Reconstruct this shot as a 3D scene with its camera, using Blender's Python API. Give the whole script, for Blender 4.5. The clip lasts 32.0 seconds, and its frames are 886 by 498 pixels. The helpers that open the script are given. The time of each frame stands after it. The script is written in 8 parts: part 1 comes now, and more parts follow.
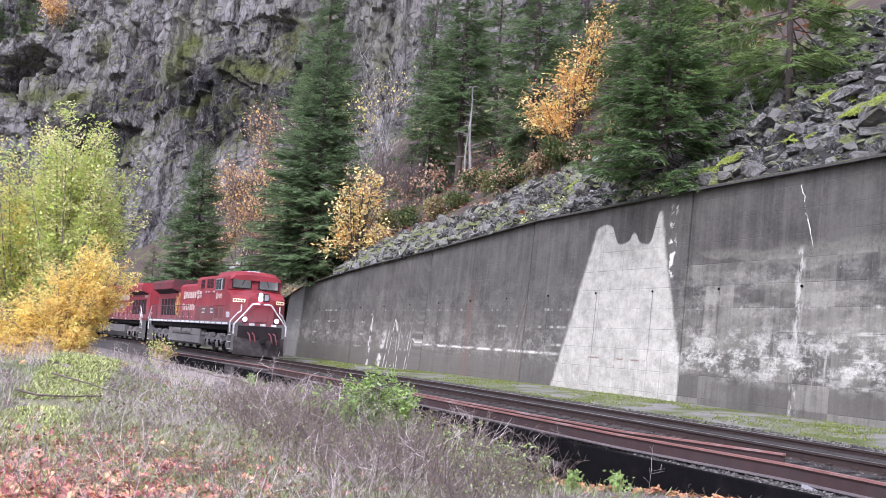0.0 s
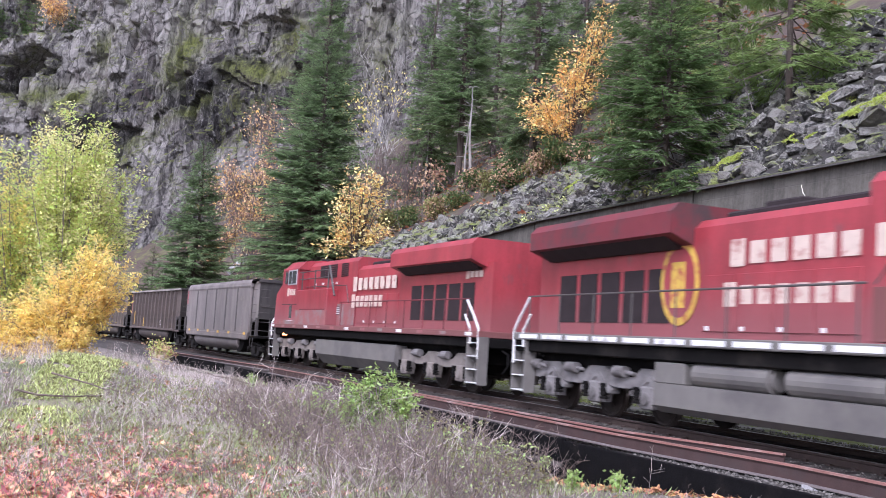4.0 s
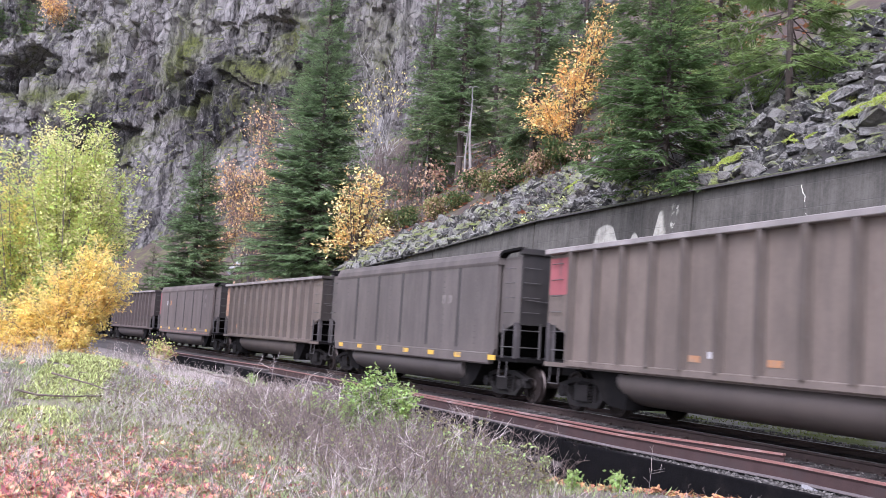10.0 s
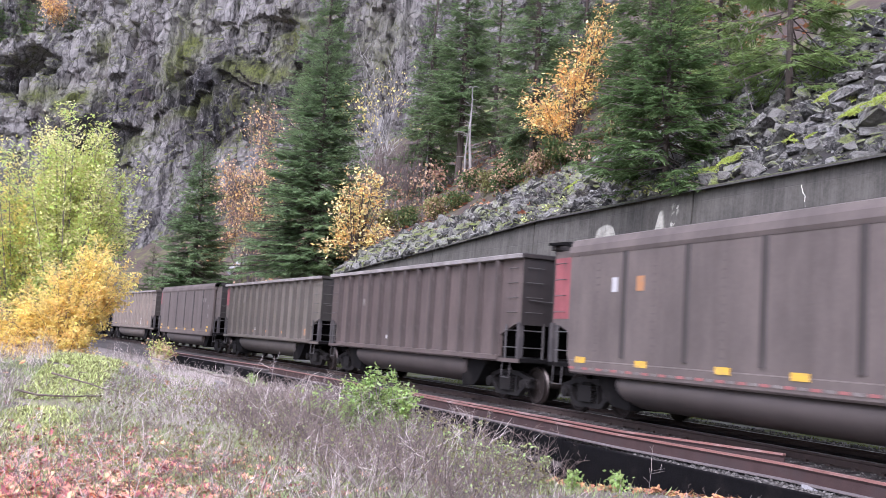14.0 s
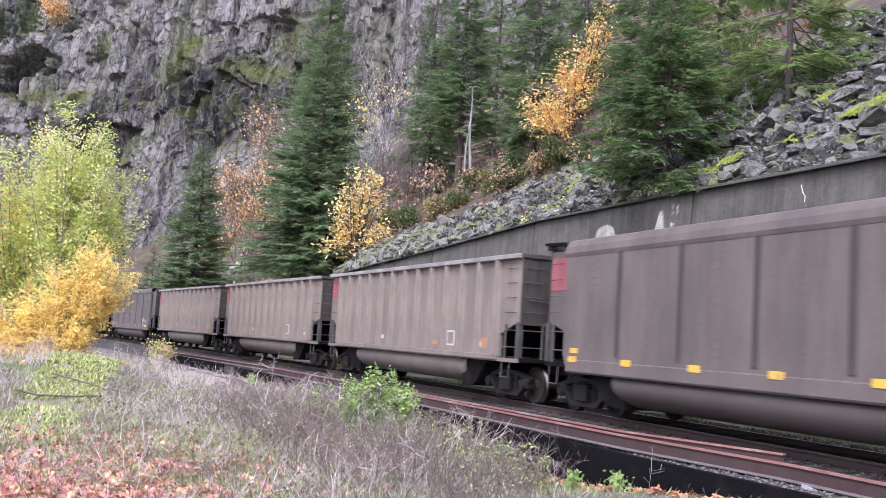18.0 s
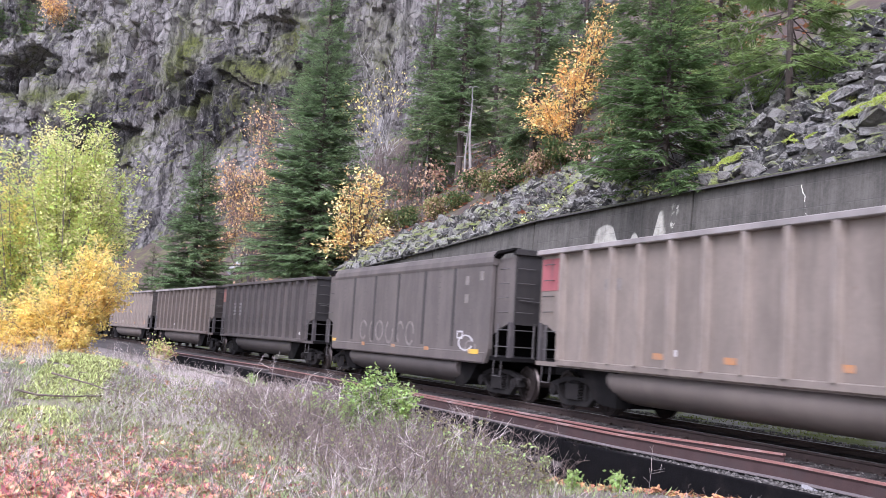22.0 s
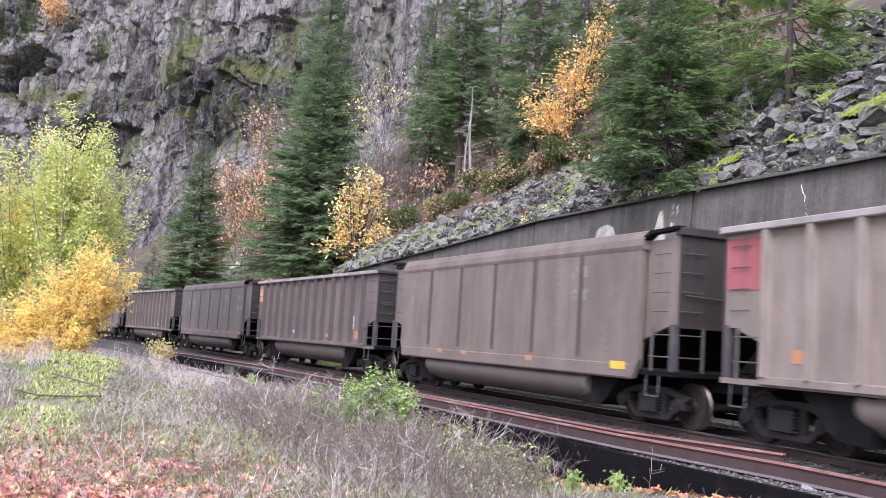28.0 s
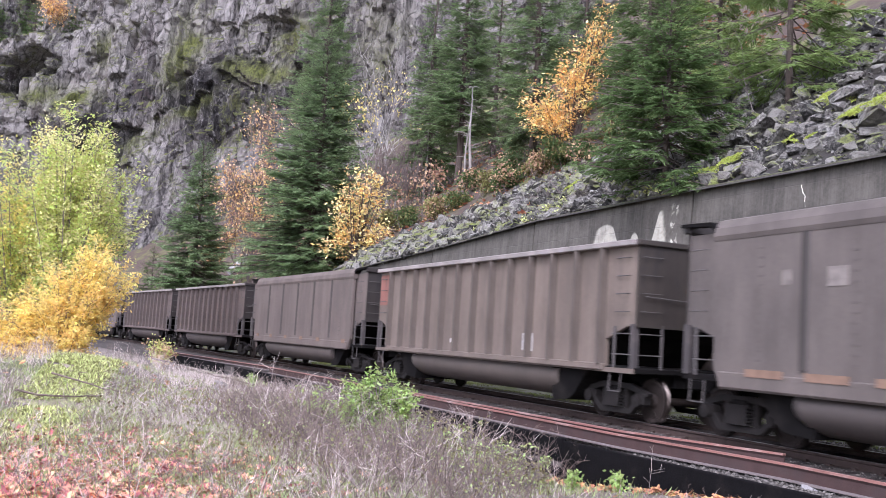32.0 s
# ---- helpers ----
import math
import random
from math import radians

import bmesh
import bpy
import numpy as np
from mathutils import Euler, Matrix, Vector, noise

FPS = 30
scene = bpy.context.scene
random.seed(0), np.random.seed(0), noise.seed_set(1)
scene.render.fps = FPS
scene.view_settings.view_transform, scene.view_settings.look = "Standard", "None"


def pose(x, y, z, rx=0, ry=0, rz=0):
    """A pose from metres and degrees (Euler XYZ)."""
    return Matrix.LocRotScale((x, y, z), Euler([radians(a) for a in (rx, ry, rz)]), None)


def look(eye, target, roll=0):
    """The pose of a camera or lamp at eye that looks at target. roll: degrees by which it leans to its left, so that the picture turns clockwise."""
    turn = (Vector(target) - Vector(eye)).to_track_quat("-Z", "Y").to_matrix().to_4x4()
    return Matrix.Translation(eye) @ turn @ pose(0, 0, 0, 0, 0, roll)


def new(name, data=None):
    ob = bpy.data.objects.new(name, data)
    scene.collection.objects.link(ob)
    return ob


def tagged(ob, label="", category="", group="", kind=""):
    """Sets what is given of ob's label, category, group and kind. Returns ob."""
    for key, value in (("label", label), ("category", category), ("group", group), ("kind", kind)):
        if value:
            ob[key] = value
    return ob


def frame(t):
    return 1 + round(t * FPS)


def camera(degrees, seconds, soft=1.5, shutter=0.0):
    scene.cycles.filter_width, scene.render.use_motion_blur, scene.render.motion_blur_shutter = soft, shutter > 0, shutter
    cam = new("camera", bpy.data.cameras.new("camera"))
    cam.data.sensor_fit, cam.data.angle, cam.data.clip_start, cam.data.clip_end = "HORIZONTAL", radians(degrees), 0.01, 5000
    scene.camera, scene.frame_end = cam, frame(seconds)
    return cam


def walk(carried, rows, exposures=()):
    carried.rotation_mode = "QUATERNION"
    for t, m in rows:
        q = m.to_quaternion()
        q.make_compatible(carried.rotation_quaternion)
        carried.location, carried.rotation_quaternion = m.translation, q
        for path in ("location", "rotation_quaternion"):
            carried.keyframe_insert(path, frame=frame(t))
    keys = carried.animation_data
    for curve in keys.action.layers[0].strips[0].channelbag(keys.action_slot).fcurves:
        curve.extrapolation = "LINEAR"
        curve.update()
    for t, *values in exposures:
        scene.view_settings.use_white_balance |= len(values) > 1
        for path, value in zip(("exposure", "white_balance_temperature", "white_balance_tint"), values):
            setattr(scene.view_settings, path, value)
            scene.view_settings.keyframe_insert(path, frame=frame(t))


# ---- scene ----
cam = camera(49.13, 32.0, soft=0.6, shutter=0.33)
EYE = pose(0, 0, 1.3485, 95.46, 0, 0) @ pose(0, 0, 0, 0, 0, 3.6)
walk(cam, [(0, EYE), (32, EYE)], exposures=[(0, 1.06, 5620, 23), (6, 1.18, 5620, 23), (9, 1.24, 5620, 24), (12, 1.25, 5620, 24), (25, 1.28, 5640, 24), (32, 1.3, 5740, 24)])

# ---- light: an overcast autumn day in a gorge ----
world = bpy.data.worlds.new("overcast_sky")
scene.world = world
world.use_nodes = True
wn, wl = world.node_tree.nodes, world.node_tree.links
sky = wn.new("ShaderNodeTexSky")
sky.sky_type, sky.sun_disc, sky.sun_elevation, sky.sun_rotation = "NISHITA", False, radians(46), radians(203)
sky.air_density, sky.dust_density, sky.ozone_density = 1.0, 2.0, 1.0
soften = wn.new("ShaderNodeHueSaturation")
soften.inputs["Saturation"].default_value = 0.25
wl.new(sky.outputs[0], soften.inputs["Color"])
wl.new(soften.outputs[0], wn["Background"].inputs["Color"])
wn["Background"].inputs["Strength"].default_value = 0.15
sun = new("sun", bpy.data.lights.new("sun", "SUN"))
sun.data.energy, sun.data.angle, sun.data.color = 1.5, radians(35), (1.0, 0.97, 0.93)
sun.matrix_world = look((0, 0, 48), (18, 42, 0))

# ---- the line of the track: s metres along it, n metres to its hill side ----
TRACK_N, TRACK_Z = -0.22, -0.055
STEP = 0.5
S_LO, S_HI = -500.0, 520.0


def bend(s):
    if s < -85:
        return -0.012
    return -0.0024 - 3.263e-5 * min(s, 45) if s < 45 else 0.0


def lay_line():
    n = int((S_HI - S_LO) / STEP) + 1
    ss = S_LO + STEP * np.arange(n)
    tab = np.zeros((n, 3))
    i0 = int(-S_LO / STEP)
    for d in (1, -1):
        x, y, h, i = 0.0, 32.6224, -1.1362, i0
        tab[i] = x, y, h
        while 0 <= i + d < n:
            k = bend(ss[i] + d * STEP / 2)
            m = h + d * STEP / 2 * k
            x, y, h, i = x + d * STEP * math.cos(m), y + d * STEP * math.sin(m), h + d * STEP * k, i + d
            tab[i] = x, y, h
    return ss, tab


LINE_S, LINE = lay_line()


def on_line(s, n=0.0):
    """World x, y and heading (numpy) at s along the track and n to its hill side."""
    x, y, h = (np.interp(s, LINE_S, LINE[:, j]) for j in range(3))
    return x - n * np.sin(h), y + n * np.cos(h), h


def track_pose(s, n=0.0, z=0.0):
    x, y, h = on_line(s, n)
    return pose(float(x), float(y), z, 0, 0, math.degrees(float(h)))


def to_line(x, y):
    """s and n of world points (numpy arrays)."""
    x, y = np.asarray(x, float), np.asarray(y, float)
    s, n = np.empty(x.shape), np.empty(x.shape)
    coarse = LINE[::4]
    for i in np.ndindex(x.shape):
        j = 4 * int(np.argmin((coarse[:, 0] - x[i]) ** 2 + (coarse[:, 1] - y[i]) ** 2))
        cx, cy, ch = LINE[j]
        dx, dy = x[i] - cx, y[i] - cy
        s[i] = LINE_S[j] + dx * math.cos(ch) + dy * math.sin(ch)
        n[i] = -dx * math.sin(ch) + dy * math.cos(ch)
    return s, n


# ---- mesh helpers ----
def mesh_from(name, verts, faces, material=None, smooth=False):
    """A mesh from vertex and face arrays; all faces have the same number of corners."""
    verts, faces = np.asarray(verts, np.float32), np.asarray(faces, np.int32)
    me = bpy.data.meshes.new(name)
    k = faces.shape[1]
    me.vertices.add(len(verts))
    me.vertices.foreach_set("co", verts.ravel())
    me.loops.add(faces.size)
    me.loops.foreach_set("vertex_index", faces.ravel())
    me.polygons.add(len(faces))
    me.polygons.foreach_set("loop_start", np.arange(0, faces.size, k, dtype=np.int32))
    me.polygons.foreach_set("use_smooth", np.full(len(faces), smooth))
    me.update(calc_edges=True)
    if material:
        me.materials.append(material)
    return me


def grid_faces(nu, nv):
    i = np.arange((nu - 1) * (nv - 1))
    a = (i // (nv - 1)) * nv + i % (nv - 1)
    return np.stack([a, a + nv, a + nv + 1, a + 1], 1)


def fuzz(x, y, z=0.0, scale=1.0, octaves=4, rough=0.55, seed=0):
    """Smooth noise of numpy coordinates, about -1 to 1."""
    out, amp, f = 0.0, 1.0, 1.0 / scale
    for o in range(octaves):
        a = 1.7 * o + seed * 3.1
        p, q, r = x * f, y * f, z * f
        v = (np.sin(p * 1.3 + 2.1 * np.sin(q * 0.9 + a) + a) + np.sin(q * 1.7 + 1.9 * np.sin(r * 1.1 + p * 0.7 + a) + 2 * a)
             + np.sin(r * 1.5 + 1.7 * np.sin(p * 1.2 - q * 0.5 + a) + 3 * a)) / 3
        out, amp, f = out + amp * v, amp * rough, f * 2.03
    return out


def part(name, bm, material, parent, label="", at=None, smooth=False):
    """Links a bmesh (or a ready mesh) as one mesh object under a thing or under a part."""
    if isinstance(bm, bmesh.types.BMesh):
        me = bpy.data.meshes.new(name)
        bmesh.ops.recalc_face_normals(bm, faces=bm.faces)
        bm.to_mesh(me)
        bm.free()
        me.materials.append(material)
        if smooth:
            me.polygons.foreach_set("use_smooth", np.full(len(me.polygons), True))
    else:
        me = bm
    ob = new(name, me)
    ob.parent = parent
    if at is not None:
        ob.matrix_basis = at
    if label:
        ob["label"] = label
    return ob


def box(bm, x0, x1, y0, y1, z0, z1, bevel=0.0, m=None):
    made = bmesh.ops.create_cube(bm, size=1.0, matrix=Matrix.LocRotScale(
        ((x0 + x1) / 2, (y0 + y1) / 2, (z0 + z1) / 2), None, (x1 - x0, y1 - y0, z1 - z0)))["verts"]
    if bevel:
        edges = list({e for v in made for e in v.link_edges})
        made = bmesh.ops.bevel(bm, geom=edges, offset=bevel, segments=1, affect="EDGES")["verts"]
    if m is not None:
        bmesh.ops.transform(bm, matrix=m, verts=list({v for v in made}))
    return bm


def rod(bm, a, b, r, seg=8, r2=None):
    a, b = Vector(a), Vector(b)
    d = b - a
    m = Matrix.Translation((a + b) / 2) @ d.to_track_quat("Z", "Y").to_matrix().to_4x4()
    bmesh.ops.create_cone(bm, cap_ends=True, segments=seg, radius1=r, radius2=r if r2 is None else r2, depth=d.length, matrix=m)
    return bm


def pipe(bm, points, r, seg=6):
    for a, b in zip(points, points[1:]):
        rod(bm, a, b, r, seg)
    return bm


def prism(bm, outline, axis, lo, hi):
    """Extrudes an outline of (u, v) between lo and hi along axis 'x' (u, v = y, z), 'y' (x, z) or 'z' (x, y)."""
    place = {"x": lambda u, v, w: (w, u, v), "y": lambda u, v, w: (u, w, v), "z": lambda u, v, w: (u, v, w)}[axis]
    a = [bm.verts.new(place(u, v, lo)) for u, v in outline]
    b = [bm.verts.new(place(u, v, hi)) for u, v in outline]
    bm.faces.new(a), bm.faces.new(list(reversed(b)))
    for i in range(len(a)):
        j = (i + 1) % len(a)
        bm.faces.new((a[i], b[i], b[j], a[j]))
    return bm


def bmx():
    return bmesh.new()


def thing(name, label, category, group="", kind="", m=None):
    ob = tagged(new(name), label, category, group, kind)
    if m is not None:
        ob.matrix_basis = m
    return ob


# ---- materials ----
def mat(name, base, rough=0.8, metal=0.0, vary=0.15, scale=4.0, bump=0.0, bump_scale=30.0, dirt=None, dirt_scale=0.8,
        dirt_amount=0.5, spec=0.5, per_object=0.0, coord="Object", per_island=0.0, hue_island=0.0, stretch=(1, 1, 1), deep=0.02):
    """A surface with variation at two scales, a second (dirt) colour in patches, and fine relief."""
    m = bpy.data.materials.new(name)
    m.use_nodes = True
    t = m.node_tree
    nodes, links = t.nodes, t.links
    b = nodes["Principled BSDF"]
    b.inputs["Roughness"].default_value, b.inputs["Metallic"].default_value = rough, metal
    b.inputs["Specular IOR Level"].default_value = spec
    tc = nodes.new("ShaderNodeTexCoord")
    mp = nodes.new("ShaderNodeMapping")
    mp.inputs["Scale"].default_value = stretch
    links.new(tc.outputs[coord], mp.inputs["Vector"])
    n1 = nodes.new("ShaderNodeTexNoise")
    n1.inputs["Scale"].default_value, n1.inputs["Detail"].default_value = scale, 6
    links.new(mp.outputs[0], n1.inputs["Vector"])
    col = nodes.new("ShaderNodeMix")
    col.data_type = "RGBA"
    lo = tuple(c * (1 - vary) for c in base)
    hi = tuple(min(1, c * (1 + vary)) for c in base)
    col.inputs[6].default_value, col.inputs[7].default_value = (*lo, 1), (*hi, 1)
    links.new(n1.outputs["Fac"], col.inputs[0])
    out = col.outputs[2]
    if dirt:
        n2 = nodes.new("ShaderNodeTexNoise")
        n2.inputs["Scale"].default_value, n2.inputs["Detail"].default_value = dirt_scale, 5
        n2.inputs["Roughness"].default_value = 0.65
        links.new(mp.outputs[0], n2.inputs["Vector"])
        ramp = nodes.new("ShaderNodeMapRange")
        ramp.inputs[1].default_value, ramp.inputs[2].default_value = 0.62 - 0.3 * dirt_amount, 0.78 - 0.3 * dirt_amount
        links.new(n2.outputs["Fac"], ramp.inputs[0])
        mix = nodes.new("ShaderNodeMix")
        mix.data_type = "RGBA"
        links.new(ramp.outputs[0], mix.inputs[0])
        links.new(out, mix.inputs[6])
        mix.inputs[7].default_value = (*dirt, 1)
        out = mix.outputs[2]
    if per_object or per_island or hue_island:
        hs = nodes.new("ShaderNodeHueSaturation")
        info = nodes.new("ShaderNodeObjectInfo") if per_object else nodes.new("ShaderNodeNewGeometry")
        rnd = info.outputs["Random"] if per_object else info.outputs["Random Per Island"]
        amt = per_object or per_island
        mr = nodes.new("ShaderNodeMapRange")
        mr.inputs[3].default_value, mr.inputs[4].default_value = 1 - amt, 1 + amt
        links.new(rnd, mr.inputs[0])
        links.new(mr.outputs[0], hs.inputs["Value"])
        if hue_island:
            mh = nodes.new("ShaderNodeMapRange")
            mh.inputs[3].default_value, mh.inputs[4].default_value = 0.5 - hue_island, 0.5 + hue_island
            links.new(rnd, mh.inputs[0])
            links.new(mh.outputs[0], hs.inputs["Hue"])
        links.new(out, hs.inputs["Color"])
        out = hs.outputs[0]
    links.new(out, b.inputs["Base Color"])
    if bump:
        n3 = nodes.new("ShaderNodeTexNoise")
        n3.inputs["Scale"].default_value, n3.inputs["Detail"].default_value = bump_scale, 4
        links.new(mp.outputs[0], n3.inputs["Vector"])
        bp = nodes.new("ShaderNodeBump")
        bp.inputs["Strength"].default_value, bp.inputs["Distance"].default_value = bump, deep
        links.new(n3.outputs["Fac"], bp.inputs["Height"])
        links.new(bp.outputs[0], b.inputs["Normal"])
    return m


def glow(name, colour, strength):
    m = bpy.data.materials.new(name)
    m.use_nodes = True
    b = m.node_tree.nodes["Principled BSDF"]
    b.inputs["Base Color"].default_value = (*colour, 1)
    b.inputs["Emission Color"].default_value = (*colour, 1)
    b.inputs["Emission Strength"].default_value = strength
    return m


LITTER = mat("leaf_litter", (0.075, 0.053, 0.042), 0.95, vary=0.4, scale=2.5, bump=0.8, bump_scale=8.0, dirt=(0.14, 0.15, 0.05), dirt_scale=0.35, dirt_amount=0.45)
# rubble bed darkened so gaps between stones look deep in shade
RUBBLE = mat("shaded_rubble_bed", (0.028, 0.024, 0.021), 0.95, vary=0.5, scale=3.0, bump=0.8, bump_scale=9.0, dirt=(0.05, 0.055, 0.02), dirt_scale=0.6, dirt_amount=0.3)
SOIL = mat("dry_grass_soil", (0.165, 0.138, 0.122), 0.95, vary=0.35, scale=3.0, bump=0.7, bump_scale=12.0, dirt=(0.1, 0.115, 0.04), dirt_scale=0.3, dirt_amount=0.4)
BALLAST = mat("ballast_stone", (0.065, 0.057, 0.052), 0.95, spec=0.2, vary=0.6, scale=14.0, bump=1.0, bump_scale=18.0, dirt=(0.05, 0.044, 0.04), dirt_scale=0.9, dirt_amount=0.5)
GRAVEL = mat("loose_ballast", (0.1, 0.091, 0.082), 0.9, vary=0.3, scale=9.0, per_island=0.6)
MOSS_BED = mat("moss_carpet", (0.33, 0.34, 0.14), 0.95, vary=0.35, scale=4.0, bump=0.8, bump_scale=14.0, dirt=(0.3, 0.25, 0.2), dirt_scale=0.8, dirt_amount=0.6)
MOSSY = mat("mossy_shoulder", (0.22, 0.205, 0.185), 0.95, vary=0.4, scale=5.0, bump=0.8, bump_scale=14.0, dirt=(0.095, 0.115, 0.022), dirt_scale=0.7, dirt_amount=0.6)
RAIL = mat("rail_steel", (0.06, 0.042, 0.036), 0.8, 0.1, spec=0.2, vary=0.3, scale=8.0)
RAIL_TOP = mat("worn_rail_head", (0.42, 0.41, 0.42), 0.3, 0.9, vary=0.1)
RUST = mat("rusty_steel", (0.062, 0.038, 0.035), 0.85, 0.0, spec=0.2, vary=0.3, scale=4.0, bump=0.2, dirt=(0.06, 0.042, 0.04), dirt_scale=1.5, dirt_amount=0.5)
RUST_HEAD = mat("orange_rust", (0.29, 0.14, 0.115), 0.6, 0.2, vary=0.4, scale=1.5, dirt=(0.44, 0.31, 0.28), dirt_scale=0.9, dirt_amount=0.35)
FLANGE = mat("dusty_flange", (0.15, 0.125, 0.12), 0.8, 0.1, vary=0.25, scale=5.0)
BLACK = mat("tarred_plank", (0.0075, 0.007, 0.0075), 0.95, spec=0.06, vary=0.4, scale=5.0, bump=0.3, dirt=(0.018, 0.015, 0.014), dirt_scale=2.0, dirt_amount=0.2)
TIE = mat("creosoted_timber", (0.03, 0.024, 0.022), 0.95, spec=0.15, vary=0.4, scale=6.0, bump=0.5, per_object=0.3)


class Wire:
    """Shader arithmetic written as plain formulas."""

    def __init__(self, tree, socket):
        self.tree, self.socket = tree, socket

    def op(self, kind, *others, clamp=False):
        n = self.tree.nodes.new("ShaderNodeMath")
        n.operation, n.use_clamp = kind, clamp
        for i, o in enumerate((self, *others)):
            if isinstance(o, Wire):
                self.tree.links.new(o.socket, n.inputs[i])
            else:
                n.inputs[i].default_value = o
        return Wire(self.tree, n.outputs[0])

    def __add__(self, o):
        return self.op("ADD", o)

    def __sub__(self, o):
        return self.op("SUBTRACT", o)

    def __mul__(self, o):
        return self.op("MULTIPLY", o)

    def ramp(self, lo, hi, a=0.0, b=1.0):
        n = self.tree.nodes.new("ShaderNodeMapRange")
        n.interpolation_type = "SMOOTHSTEP"
        for i, v in enumerate((lo, hi, a, b), 1):
            n.inputs[i].default_value = v
        self.tree.links.new(self.socket, n.inputs[0])
        return Wire(self.tree, n.outputs[0])

    def near(self, centre, width):
        """1 at the centre, 0 beyond the width."""
        return (self - centre).op("ABSOLUTE").ramp(0.0, width, 1.0, 0.0)


def noise_of(tree, vector, scale, detail=5.0, rough=0.55, stretch=(1, 1, 1), shift=(0, 0, 0)):
    mp = tree.nodes.new("ShaderNodeMapping")
    mp.inputs["Scale"].default_value, mp.inputs["Location"].default_value = stretch, shift
    tree.links.new(vector, mp.inputs["Vector"])
    n = tree.nodes.new("ShaderNodeTexNoise")
    n.inputs["Scale"].default_value, n.inputs["Detail"].default_value, n.inputs["Roughness"].default_value = scale, detail, rough
    tree.links.new(mp.outputs[0], n.inputs["Vector"])
    return Wire(tree, n.outputs["Fac"])


def blend(tree, fac, a, b):
    """Mixes two colours (tuples or sockets) by a factor."""
    n = tree.nodes.new("ShaderNodeMix")
    n.data_type = "RGBA"
    tree.links.new(fac.socket, n.inputs[0])
    for i, c in ((6, a), (7, b)):
        if isinstance(c, tuple):
            n.inputs[i].default_value = (*c, 1)
        else:
            tree.links.new(c, n.inputs[i])
    return n.outputs[2]


def wall_material():
    """Weathered board-marked concrete: dark rain streaks, lift joints, lime stains and one broad washed patch."""
    m = bpy.data.materials.new("stained_concrete")
    m.use_nodes = True
    t = m.node_tree
    bsdf = t.nodes["Principled BSDF"]
    uvn = t.nodes.new("ShaderNodeUVMap")
    uvn.uv_map = "along_up"
    sep = t.nodes.new("ShaderNodeSeparateXYZ")
    t.links.new(uvn.outputs[0], sep.inputs[0])
    u, v = Wire(t, sep.outputs[0]), Wire(t, sep.outputs[1])
    vec = uvn.outputs[0]
    blot = noise_of(t, vec, 0.7, 6, 0.6)
    fine = noise_of(t, vec, 9.0, 5, 0.7)
    streak = noise_of(t, vec, 1.0, 6, 0.7, (3.2, 0.12, 1))
    streak2 = noise_of(t, vec, 1.0, 5, 0.65, (11.0, 0.3, 1), (7, 3, 0))
    tone = (streak * 0.42 + streak2 * 0.1 + blot * 0.5 + fine * 0.25).ramp(0.46, 0.8)
    col = blend(t, tone, (0.046, 0.042, 0.038), (0.125, 0.116, 0.106))
    # paler towards the foot, where the rain does not run
    lower = (v * -1.0 + 3.6 + (blot - 0.5) * 2.5).ramp(0.0, 3.2)
    col = blend(t, lower * u.ramp(-4.0, -3.0, 0.5, 0.22), col, (0.18, 0.165, 0.143))
    # lift joints of the formwork
    lift = (v * (1 / 0.655) + 0.22).op("FRACT")
    line = lift.near(0.5, 0.025) * noise_of(t, vec, 1.3).ramp(0.35, 0.6)
    # lime bloom, strongest below mid height and along the joints
    band = v.ramp(0.5, 1.3) * v.ramp(1.3, 2.6, 1.0, 0.22) * v.ramp(3.6, 4.4, 1.0, 0.0)
    bloom = noise_of(t, vec, 1.15, 10, 0.78, (1, 1.5, 1), (3, 1, 0)).ramp(0.45, 0.6) * band * fine.ramp(0.3, 0.62, 0.45, 1.0)
    right = u.ramp(4.5, 6.5, 0.35, 1.0)
    drips = noise_of(t, vec, 1.0, 6, 0.7, (5.0, 0.5, 1), (1, 9, 0)).ramp(0.58, 0.72) * band
    seam = lift.near(0.5, 0.12) * noise_of(t, vec, 0.8, 6, 0.7, (1, 0.4, 1), (5, 5, 0)).ramp(0.52, 0.66) * v.ramp(0.6, 1.0) * v.ramp(2.6, 3.6, 1.0, 0.0)
    long_seam = v.near(1.17, 0.09) * u.ramp(-14.5, -13.0) * u.ramp(-1.5, -0.5, 1.0, 0.0) * noise_of(t, vec, 1.6, 5, 0.6, (1, 2, 1)).ramp(0.38, 0.6)
    white = (bloom * 0.8).op("MAXIMUM", drips * 0.55).op("MULTIPLY", right).op("MAXIMUM", seam * 0.7).op("MAXIMUM", long_seam)
    wob = (noise_of(t, vec, 2.2, 4) - 0.5)
    crack = (u - (v * -0.34 + 12.5) - wob * 0.25).op("ABSOLUTE").ramp(0.008, 0.026, 1.0, 0.0) * noise_of(t, vec, 5.0, 4, 0.6, (0.4, 1, 1)).ramp(0.4, 0.52) * v.ramp(4.3, 4.6) * v.ramp(6.1, 6.2, 1.0, 0.0)
    run = (u - 10.62 - wob * 0.35).op("ABSOLUTE").ramp(0.02, 0.2, 1.0, 0.0) * v.ramp(4.2, 4.5, 1.0, 0.0) * noise_of(t, vec, 4.0, 6, 0.7, (1, 0.4, 1)).ramp(0.44, 0.6)
